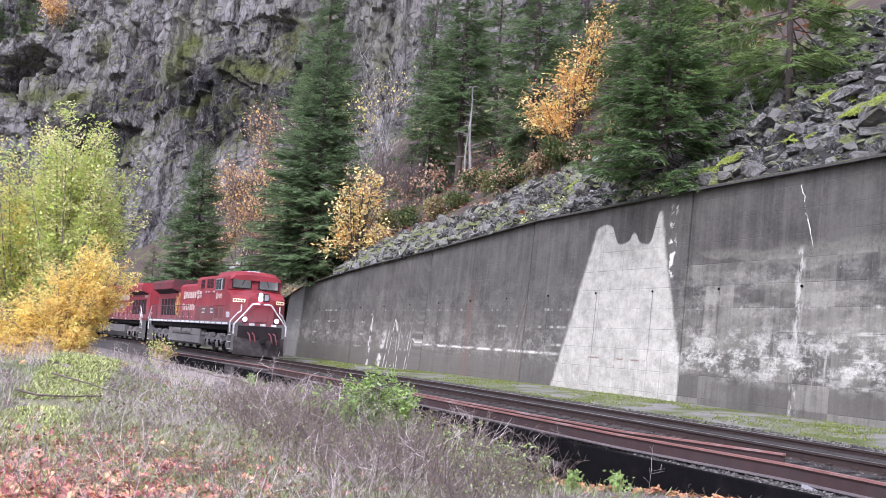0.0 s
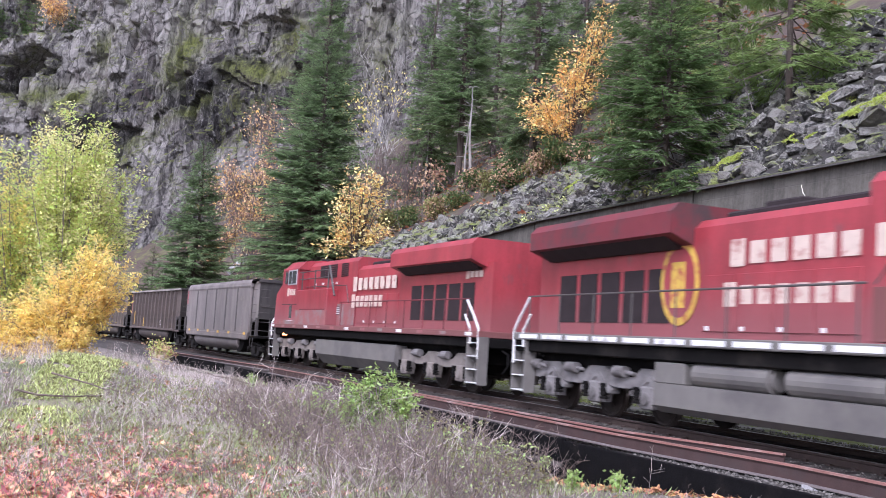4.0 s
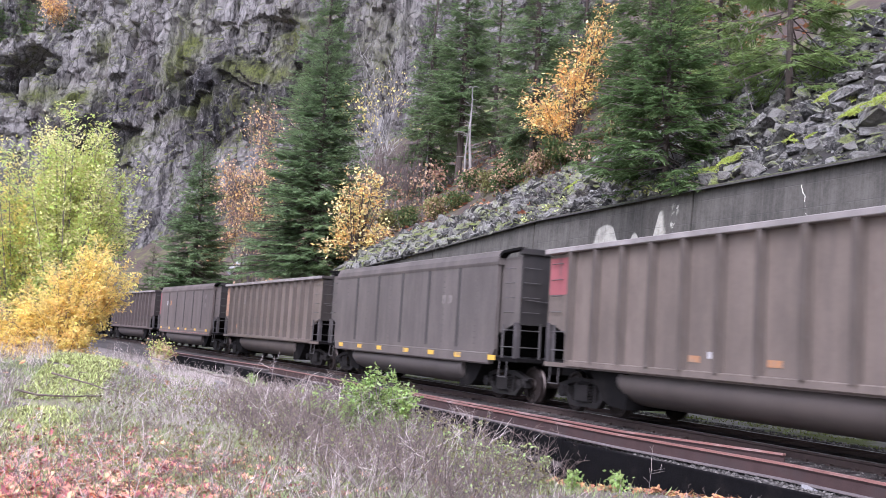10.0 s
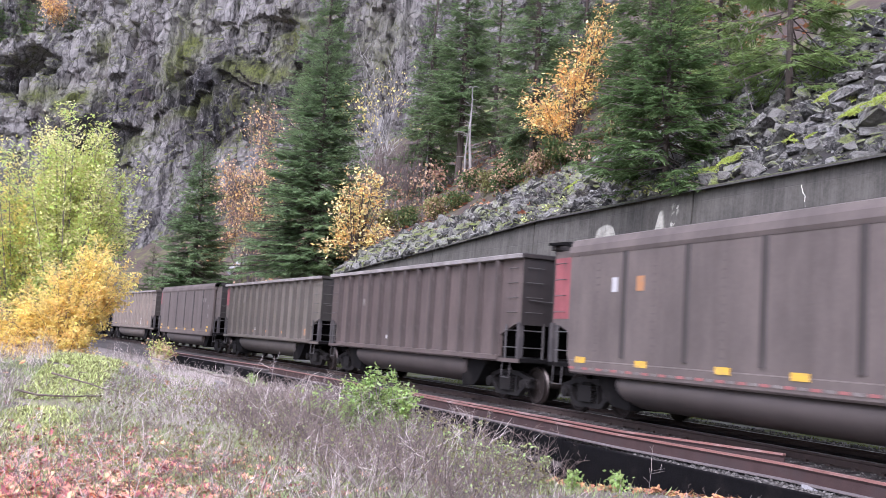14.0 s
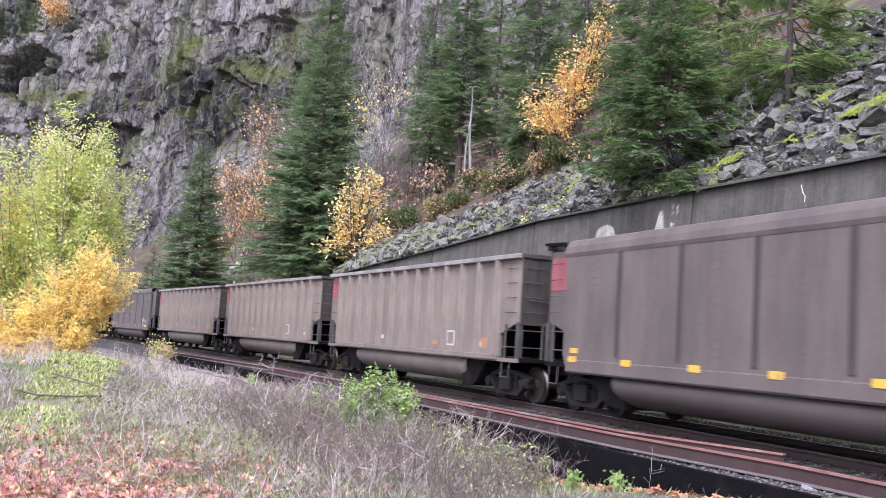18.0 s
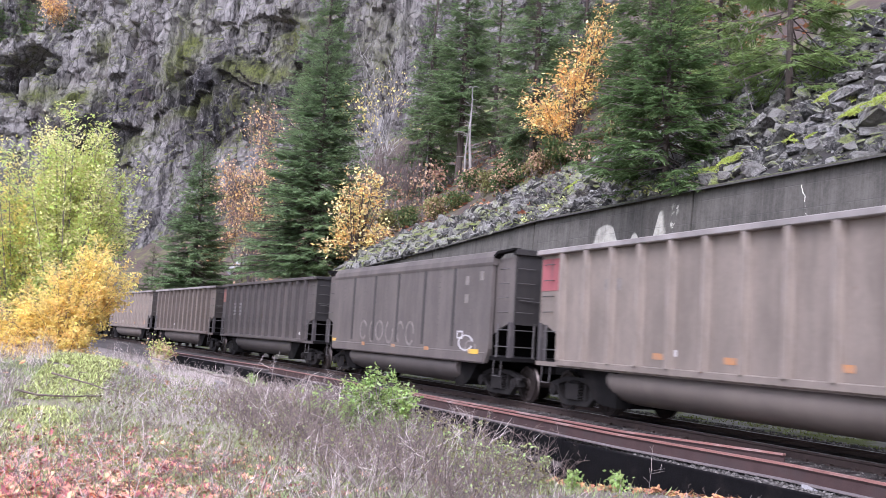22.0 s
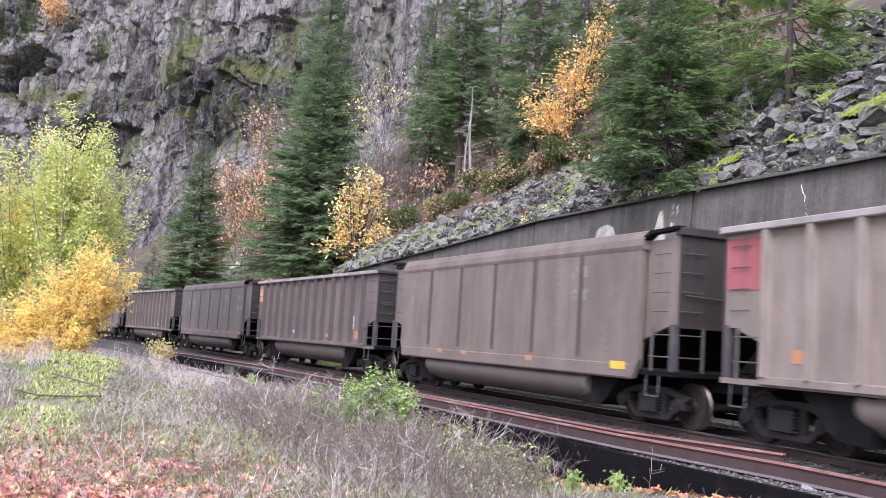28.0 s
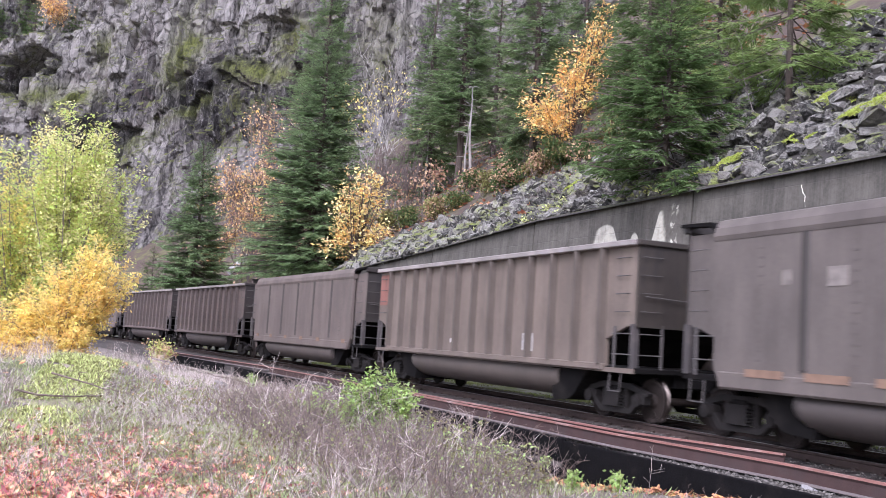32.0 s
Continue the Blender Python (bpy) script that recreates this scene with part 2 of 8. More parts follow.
    run2 = (u - 5.2 - wob * 0.6).op("ABSOLUTE").ramp(0.05, 0.22, 1.0, 0.0) * v.ramp(3.2, 3.8) * noise_of(t, vec, 2.2, 5, 0.6, (1, 1, 1), (9, 2, 0)).ramp(0.52, 0.6)
    run3 = (u + 17.2 + (v - 1.0) * -0.3 - wob * 0.5).op("ABSOLUTE").ramp(0.08, 0.4, 1.0, 0.0) * v.ramp(1.3, 2.0, 1.0, 0.0) * noise_of(t, vec, 2.0).ramp(0.4, 0.55)
    run4 = (u + 18.9 - wob * 0.5).op("ABSOLUTE").ramp(0.04, 0.22, 1.0, 0.0) * v.ramp(2.3, 3.0, 1.0, 0.0) * noise_of(t, vec, 2.4).ramp(0.42, 0.55)
    white = white.op("MAXIMUM", crack).op("MAXIMUM", run * 0.6).op("MAXIMUM", run2).op("MAXIMUM", run3 * 0.8).op("MAXIMUM", run4 * 0.8)
    # the washed patch: sloping sides, a top edge of rounded peaks
    cur = t.nodes.new("ShaderNodeFloatCurve")
    c = cur.mapping.curves[0]
    peaks = [(0.5, 4.9), (0.75, 5.42), (1.05, 5.68), (1.8, 5.7), (2.4, 5.03), (2.9, 5.12), (3.18, 5.36), (3.5, 5.04), (4.0, 4.95), (4.3, 5.6), (4.55, 5.98), (4.7, 5.5)]
    pts = [((a - 0.4) / 4.5, (b - 4.0) / 2.5) for a, b in peaks]
    c.points[0].location, c.points[1].location = pts[0], pts[-1]
    for q in pts[1:-1]:
        c.points.new(*q)
    cur.mapping.update()
    t.links.new(((u - 0.4) * (1 / 4.5)).op("MULTIPLY", 1.0, clamp=True).socket, cur.inputs["Value"])
    top = (Wire(t, cur.outputs[0]) * 2.5 + 4.0).op("MAXIMUM", u.ramp(4.6, 4.62, 0.0, 9.0))
    edge = wob * 0.22 + (fine - 0.5) * 0.1
    patch = (u - (v * 0.37 - 1.13) + edge).ramp(-0.08, 0.16) * ((v * -0.265 + 6.19) + (v * -1.0 + 4.6).op("MAXIMUM", 0.0) * 0.06 - u + edge).ramp(-0.06, 0.16) * u.ramp(6.02, 6.04, 1.0, 0.0) * (top - v + edge * 0.5).ramp(-0.03, 0.06)
    mottled = noise_of(t, vec, 2.0, 9, 0.78, (1.0, 1.2, 1))
    pale = blend(t, (blot * 0.3 + mottled * 0.75 + streak2 * 0.15).ramp(0.42, 0.74), (0.3, 0.285, 0.258), (0.56, 0.54, 0.49))
    drip = noise_of(t, vec, 1.0, 7, 0.75, (6.0, 0.7, 1), (4, 8, 0)).ramp(0.52, 0.68) * v.ramp(0.2, 2.6, 1.0, 0.25) * lift.near(0.9, 0.75)
    pale = blend(t, drip * 0.6, pale, (0.8, 0.78, 0.72))
    pale = blend(t, noise_of(t, vec, 1.0, 6, 0.7, (2.0, 0.4, 1), (6, 1, 0)).ramp(0.54, 0.7) * 0.25, pale, (0.2, 0.19, 0.18))
    col = blend(t, patch * 0.93, col, pale)
    left = u.ramp(-30.4, -29.9, 1.0, 0.0)
    col = blend(t, left * 0.6, col, (0.42, 0.4, 0.4))
    # each formwork panel has its own tone below the smooth upper lifts
    grid = t.nodes.new("ShaderNodeCombineXYZ")
    t.links.new((u * (1 / 1.22) + 0.3).op("FLOOR").socket, grid.inputs[0])
    t.links.new((v * (1 / 0.655) + 0.72).op("FLOOR").socket, grid.inputs[1])
    wn = t.nodes.new("ShaderNodeTexWhiteNoise")
    wn.noise_dimensions = "2D"
    t.links.new(grid.outputs[0], wn.inputs["Vector"])
    cast = Wire(t, wn.outputs["Value"]).ramp(0.15, 0.9) * u.ramp(5.9, 6.1) * v.ramp(4.1, 4.3, 1.0, 0.0)
    col = blend(t, cast * 0.7 * (mottled * 0.6 + streak * 0.6).ramp(0.42, 0.72), col, (0.29, 0.275, 0.245))
    seams = (u * (1 / 1.22) + 0.3).op("FRACT").near(0.5, 0.012) * noise_of(t, vec, 0.8, 3, 0.5, (1, 0.4, 1), (3, 3, 0)).ramp(0.5, 0.6)
    col = blend(t, seams * 0.6, col, (0.055, 0.05, 0.045))
    # greenish mottling and small lime specks between the lifts
    panel = noise_of(t, vec, 1.0, 2, 0.4, (0.42, 1.53, 1), (2, 3, 0)).ramp(0.5, 0.56)
    col = blend(t, panel * 0.6 * u.ramp(5.8, 7.0) * v.ramp(1.5, 1.8) * v.ramp(4.3, 4.7, 1.0, 0.0) * fine.ramp(0.3, 0.6, 0.3, 0.75), col, (0.245, 0.235, 0.2))
    speck = noise_of(t, vec, 6.0, 6, 0.8, (1, 1.5, 1), (5, 9, 0)).ramp(0.64, 0.69) * v.ramp(0.8, 1.6) * v.ramp(4.0, 5.2, 1.0, 0.0)
    col = blend(t, speck * 0.8, col, (0.5, 0.485, 0.455))
    col = blend(t, white, col, (0.74, 0.715, 0.665))
    # dark weep streaks below the drain holes, rust at two spots
    weep = ((u - 1.3 - wob * 0.1) * (1 / 3.13) + 0.5).op("FRACT").near(0.5, 0.014) * v.ramp(3.28, 3.38, 1.0, 0.0) * v.ramp(0.3, 2.6, 0.35, 1.0)
    weep = weep.op("MULTIPLY", u.ramp(-6, 0.0, 0.4, 0.6)).op("MULTIPLY", u.ramp(5.4, 6.0, 1.0, 0.12))
    col = blend(t, weep, col, (0.035, 0.032, 0.033))
    col = blend(t, line * 0.5, col, (0.07, 0.066, 0.07))
    rust = (u + 8.1 - wob * 0.8).op("ABSOLUTE").ramp(0.05, 0.45, 1.0, 0.0) * v.ramp(2.6, 4.2, 1.0, 0.0) * 0.4
    rust2 = v.near(1.14, 0.05) * u.ramp(1.0, 1.2) * u.ramp(5.4, 5.8, 1.0, 0.0) * noise_of(t, vec, 1.4).ramp(0.48, 0.56)
    col = blend(t, rust.op("MAXIMUM", rust2 * 0.8), col, (0.19, 0.11, 0.085))
    # moss along the very top
    moss = (v - 5.95 - blot * 0.9).ramp(0.0, 0.5) * u.ramp(-8, -4) * u.ramp(5.2, 6.5, 1.0, 0.0)
    col = blend(t, moss * 0.7, col, (0.06, 0.065, 0.03))
    geo = t.nodes.new("ShaderNodeNewGeometry")
    up = t.nodes.new("ShaderNodeSeparateXYZ")
    t.links.new(geo.outputs["Normal"], up.inputs[0])
    col = blend(t, Wire(t, up.outputs[2]).ramp(0.4, 0.7), col, blend(t, blot.ramp(0.4, 0.6), (0.05, 0.045, 0.035), (0.07, 0.08, 0.025)))
    warm = t.nodes.new("ShaderNodeMix")
    warm.data_type, warm.blend_type = "RGBA", "MULTIPLY"
    warm.inputs[0].default_value, warm.inputs[7].default_value = 1.0, (1.0, 0.985, 0.9, 1)
    t.links.new(col, warm.inputs[6])
    t.links.new(warm.outputs[2], bsdf.inputs["Base Color"])
    bsdf.inputs["Roughness"].default_value = 0.85
    bp = t.nodes.new("ShaderNodeBump")
    bp.inputs["Strength"].default_value, bp.inputs["Distance"].default_value = 0.5, 0.02
    t.links.new((fine * 0.6 + line * -0.8 + blot * 0.4).socket, bp.inputs["Height"])
    t.links.new(bp.outputs[0], bsdf.inputs["Normal"])
    return m


def cliff_material():
    """Jointed dark rock: grey and purple-black faces, upright cracks, pale seeps, moss on the ledges."""
    m = bpy.data.materials.new("jointed_basalt")
    m.use_nodes = True
    t = m.node_tree
    bsdf = t.nodes["Principled BSDF"]
    tc = t.nodes.new("ShaderNodeTexCoord")
    vec = tc.outputs["Object"]
    geo = t.nodes.new("ShaderNodeNewGeometry")
    sep = t.nodes.new("ShaderNodeSeparateXYZ")
    t.links.new(geo.outputs["Normal"], sep.inputs[0])
    nz = Wire(t, sep.outputs[2])
    ledge = t.nodes.new("ShaderNodeAttribute")
    ledge.attribute_name = "mossy"
    seep = t.nodes.new("ShaderNodeAttribute")
    seep.attribute_name = "bleached"
    damp = t.nodes.new("ShaderNodeAttribute")
    damp.attribute_name = "damp"
    big = noise_of(t, vec, 0.09, 5, 0.6)
    mid = noise_of(t, vec, 0.45, 6, 0.65, (1, 1, 0.3))
    fine = noise_of(t, vec, 2.6, 8, 0.82, (1, 1, 0.8))
    streak = noise_of(t, vec, 1.0, 6, 0.7, (1.8, 1.8, 0.12), (2, 4, 6))
    bend_by = t.nodes.new("ShaderNodeTexNoise")
    bend_by.inputs["Scale"].default_value, bend_by.inputs["Detail"].default_value = 0.6, 6
    t.links.new(vec, bend_by.inputs["Vector"])
    bent = t.nodes.new("ShaderNodeVectorMath")
    bent.operation = "ADD"
    t.links.new(vec, bent.inputs[0])
    t.links.new(bend_by.outputs["Color"], bent.inputs[1])

    def blocks(scale, stretch, feature):
        mp = t.nodes.new("ShaderNodeMapping")
        mp.inputs["Scale"].default_value, mp.inputs["Rotation"].default_value = (1.0, 1.0, stretch), (0.12, 0.1, 0)
        v = t.nodes.new("ShaderNodeTexVoronoi")
        v.feature = feature
        v.inputs["Scale"].default_value = scale
        t.links.new(bent.outputs[0], mp.inputs["Vector"])
        t.links.new(mp.outputs[0], v.inputs["Vector"])
        return v
    own = t.nodes.new("ShaderNodeSeparateColor")
    t.links.new(blocks(0.62, 0.5, "F1").outputs["Color"], own.inputs[0])
    small = t.nodes.new("ShaderNodeSeparateColor")
    t.links.new(blocks(1.7, 0.7, "F1").outputs["Color"], small.inputs[0])
    tone = (big * 1.2 + mid * 0.7 + fine * 0.9 + streak * 0.75 + Wire(t, own.outputs[0]) * 0.2 + Wire(t, small.outputs[1]) * 0.08 - Wire(t, damp.outputs["Fac"]) * 0.42).ramp(1.56, 2.06)
    col = blend(t, tone, (0.015, 0.012, 0.0135), (0.285, 0.263, 0.245))
    seepage = noise_of(t, vec, 1.0, 5, 0.65, (0.4, 0.4, 0.05), (7, 2, 1)).ramp(0.5, 0.6)
    col = blend(t, seepage * (fine * 0.7 + mid * 0.5).ramp(0.45, 0.62, 0.9, 0.5), col, (0.026, 0.02, 0.023))
    warm = noise_of(t, vec, 0.22, 4, 0.6, (1, 1, 1), (9, 1, 4)).ramp(0.5, 0.66)
    col = blend(t, warm * 0.6, col, (0.06, 0.04, 0.04))
    lichen = noise_of(t, vec, 1.5, 9, 0.82, (1, 1, 0.85), (4, 7, 2)).ramp(0.54, 0.59)
    col = blend(t, lichen * noise_of(t, vec, 0.2, 3, 0.5, (1, 1, 0.6), (8, 3, 5)).ramp(0.42, 0.56) * 0.8, col, (0.36, 0.335, 0.325))
    pit = noise_of(t, vec, 1.2, 9, 0.82, (1, 1, 0.75), (1, 9, 6)).ramp(0.39, 0.44, 1.0, 0.0)
    col = blend(t, pit * 0.75, col, (0.014, 0.011, 0.013))
    pale = noise_of(t, vec, 0.8, 7, 0.75, (1.6, 1.6, 0.3), (3, 8, 1)).ramp(0.55, 0.66)
    col = blend(t, (pale * big.ramp(0.44, 0.6) * 0.6).op("MAXIMUM", Wire(t, seep.outputs["Fac"]) * (fine * 0.7 + streak * 0.6).ramp(0.5, 0.7)), col, (0.36, 0.335, 0.32))
    vor = blocks(0.62, 0.5, "DISTANCE_TO_EDGE")
    crack = Wire(t, vor.outputs["Distance"]).ramp(0.01, 0.07, 1.0, 0.0) * mid.ramp(0.36, 0.5)
    col = blend(t, crack * 0.6, col, (0.014, 0.012, 0.014))
    flat = (nz + (fine - 0.5) * 0.6).ramp(0.28, 0.6) * noise_of(t, vec, 0.14, 4, 0.6, (1, 1, 1), (2, 5, 7)).ramp(0.42, 0.56)
    wash = noise_of(t, vec, 0.5, 7, 0.78, (1, 1, 0.5), (6, 2, 3)).ramp(0.5, 0.64) * noise_of(t, vec, 0.06, 3, 0.5, (1, 1, 1), (1, 2, 9)).ramp(0.42, 0.58)
    thick = Wire(t, ledge.outputs["Fac"]) * (fine * 0.6 + mid * 0.5 + nz * 0.25).ramp(0.36, 0.56)
    hue = blend(t, fine.ramp(0.35, 0.65), (0.05, 0.056, 0.013), (0.17, 0.19, 0.035))
    col = blend(t, (flat * 0.9).op("MAXIMUM", wash * 0.75).op("MAXIMUM", thick), col, hue)
    t.links.new(col, bsdf.inputs["Base Color"])
    bsdf.inputs["Roughness"].default_value = 0.72
    bp = t.nodes.new("ShaderNodeBump")
    bp.inputs["Strength"].default_value, bp.inputs["Distance"].default_value = 1.0, 0.4
    t.links.new((mid * 0.5 + fine * 0.9 + lichen * 0.12 - pit * 0.35 - crack * 0.4).socket, bp.inputs["Height"])
    t.links.new(bp.outputs[0], bsdf.inputs["Normal"])
    return m


def stone_material(name, island):
    """Broken lichen-spotted rock with painted sky highlights, each stone of its own tone, with moss on the upper faces
    of some.
    """
    m = bpy.data.materials.new(name)
    m.use_nodes = True
    t = m.node_tree
    bsdf = t.nodes["Principled BSDF"]
    geo = t.nodes.new("ShaderNodeNewGeometry")
    sep = t.nodes.new("ShaderNodeSeparateXYZ")
    t.links.new(geo.outputs["Normal"], sep.inputs[0])
    nz = Wire(t, sep.outputs[2])
    if island:
        own = Wire(t, geo.outputs["Random Per Island"])
    else:
        own = Wire(t, t.nodes.new("ShaderNodeObjectInfo").outputs["Random"])
    vec = geo.outputs["Position"]
    blot = noise_of(t, vec, 2.4, 6, 0.7)
    fine = noise_of(t, vec, 9.0, 6, 0.75, (1, 1, 1), (3, 1, 4))
    tone = (own * 0.4 + blot * 1.0 + fine * 1.0).ramp(0.98, 1.42)
    col = blend(t, tone, (0.018, 0.0165, 0.0145), (0.29, 0.275, 0.25))
    # lichen, and the sky's highlights on upward faces, as one pale colour
    col = blend(t, noise_of(t, vec, 3.5, 7, 0.75, (1, 1, 1), (5, 5, 2)).ramp(0.53, 0.6) * nz.ramp(-0.2, 0.5), col, (0.4, 0.385, 0.355))
    col = blend(t, noise_of(t, vec, 0.7, 3, 0.5, (1, 1, 1), (1, 7, 3)).ramp(0.55, 0.7) * 0.5, col, (0.07, 0.052, 0.042))
    moss = noise_of(t, vec, 0.5, 4, 0.6, (1, 1, 1), (8, 2, 5)).ramp(0.42, 0.55) * (nz + (blot - 0.5)).ramp(0.3, 0.65) * fine.ramp(0.3, 0.55)
    col = blend(t, moss * 0.85, col, (0.21, 0.245, 0.045))
    t.links.new(col, bsdf.inputs["Base Color"])
    bsdf.inputs["Roughness"].default_value = 0.6
    bp = t.nodes.new("ShaderNodeBump")
    bp.inputs["Strength"].default_value, bp.inputs["Distance"].default_value = 1.0, 0.25
    t.links.new((blot * 0.7 + fine * 0.6).socket, bp.inputs["Height"])
    t.links.new(bp.outputs[0], bsdf.inputs["Normal"])
    return m


CONCRETE = wall_material()
TALUS = stone_material("talus_stone", False)
TALUS_SMALL = stone_material("talus_stone_small", True)
ROCK = cliff_material()


# ---- the ground, the hillside and the cliff ----
def wall_top(s):
    return np.interp(s, [-60, -42, -34, -30, -24, -20, -12, -3, 6, 200], [0.4, 1.6, 3.6, 4.5, 5.05, 5.35, 5.8, 6.38, 6.5, 6.5])


def wall_base(s):
    return np.interp(s, [-40, -18, -8, 0, 200], [-0.16, -0.14, -0.04, 0.0, 0.05])


def near_ground(s, n):
    """Height of the ground on the valley side of the wall."""
    z = np.where(n > 0, np.interp(n, [0, 1.5, 2.3, 3.4, 5.2], [-0.2, -0.1, -0.13, -0.04, 0.0]) + np.where(n > 3, wall_base(s), wall_base(s) * np.clip(n / 3, 0, 1)), 0)
    side = np.interp(-n, [0, 1.2, 1.7, 2.6, 3.6, 6, 9, 14, 30, 200], [-0.3, -0.4, -0.72, -0.76, -0.74, -0.7, -0.55, -0.45, -0.6, -3.0])
    dip = 0.42 * np.exp(-((s - 12.5) / 5.0) ** 2) * np.clip((-n - 1.6) / 0.8, 0, 1) * np.clip((9 + n) / 4, 0, 1)
    rise = 0.2 * np.clip((s - 15.5) / 4, 0, 1) * np.clip((-n - 1.6) / 0.8, 0, 1) * np.clip((7 + n) / 3, 0, 1)
    z = np.where(n <= 0, side - dip + rise, z)
    return z


def moss_mound(x, y):
    return 1.0 * np.exp(-(((x + 8.9) / 2.3) ** 2 + ((y - 24.0) / 5.6) ** 2))


def moss_reach(x, y):
    """Below 1 where the moss carpet covers the bank."""
    k = np.clip((y - 13.6) / 11.0, 0, 1)
    return ((x + 5.65 + 3.1 * k) / 0.62) ** 2 + (np.maximum(y - 25.0, 0) / 2.0) ** 2 + (np.maximum(14.8 - y, 0) / 1.2) ** 2 + 0.6 * fuzz(x, y, 0, 1.4, 3, seed=6)


def ground_z(x, y, s=None, n=None):
    x, y = np.asarray(x, float), np.asarray(y, float)
    if s is None:
        s, n = to_line(x, y)
    rough = np.clip((-n - 3.4) / 2, 0, 1)
    return near_ground(s, n) + rough * 0.09 * fuzz(x, y, 0, 3.0, 3) + moss_mound(x, y) * rough


def hill_z(s, n):
    """Height of the hillside behind the wall; n from the track's centre."""
    d = np.maximum(n - 5.6, 0)
    return wall_top(s) - 0.12 + 0.76 * d + 0.001 * d * d + np.clip(d / 3, 0, 1) * 0.35 * fuzz(s, n, 0, 6.0, 4, seed=2)


def build_ground():
    far = [60, 90, 140, 220, 400, 800, 1600]
    xs = np.array([-v for v in reversed(far)] + list(np.arange(-44, -16, 0.8)) + list(np.arange(-16, 14, 0.4)) + list(np.arange(14, 44.1, 0.8)) + far)
    ys = np.array([-v for v in reversed(far)] + list(np.arange(-24, 8, 2.0)) + list(np.arange(8, 36, 0.33)) + list(np.arange(36, 70, 0.6)) + list(np.arange(70, 130, 2.0)) + [140, 160, 220, 400, 800, 1600])
    gx, gy = np.meshgrid(xs, ys, indexing="ij")
    s, n = to_line(gx, gy)
    z = ground_z(gx, gy, s, np.minimum(n, 5.3))
    z = np.where(n > 5.6, z - 0.4, z)
    me = mesh_from("ground", np.stack([gx, gy, z], -1).reshape(-1, 3), grid_faces(len(xs), len(ys)), SOIL, True)
    me.materials.append(MOSSY)
    me.materials.append(BALLAST)
    me.materials.append(MOSS_BED)
    away = moss_reach(gx, gy)
    aw = ((away[:-1, :-1] + away[1:, 1:]) / 2).ravel()
    nn = ((n[:-1, :-1] + n[1:, 1:]) / 2).ravel()
    me.polygons.foreach_set("material_index", np.where(nn > 1.3, 1, np.where(nn > -3.3, 2, np.where(aw < 0.9, 3, 0))).astype(np.int32))
    return tagged(new("ground", me), "dry weedy ground with moss and fallen leaves beside the track", "ground", kind="structure")


def talus_reach(s):
    """How far up the slope the broken stones cover it."""
    return np.interp(s, [-26, -15, -4, 0, 6, 16], [1.4, 3.6, 5.2, 12, 18, 18])


def build_hillside():
    ss = np.arange(-135, 62, 0.9)
    ns = np.concatenate([np.arange(5.35, 30, 0.6), np.arange(30, 75, 1.5), np.arange(75, 130, 5)])
    gs, gn = np.meshgrid(ss, ns, indexing="ij")
    x, y, _ = on_line(gs, gn)
    me = mesh_from("hillside", np.stack([x, y, hill_z(gs, gn)], -1).reshape(-1, 3), grid_faces(len(ss), len(ns))[:, ::-1], LITTER, True)
    me.materials.append(RUBBLE)
    mid_s, mid_n = (gs[:-1, :-1] + 0.45).ravel(), (gn[:-1, :-1]).ravel()
    me.polygons.foreach_set("material_index", ((mid_n - 5.75 < talus_reach(mid_s) * 0.9) & (mid_s > -27) & (mid_s < 30)).astype(np.int32))
    return tagged(new("hillside", me), "steep forest slope with brown leaf litter above the retaining wall", "hillside", kind="structure")


def cell(*k):
    """A fixed random number, 0 to 1, for each cell of whole numbers."""
    v = sum(np.floor(q) * w for q, w in zip(k, (12.9898, 78.233, 37.719)))
    v = np.sin(v) * 43758.5453
    return v - np.floor(v)


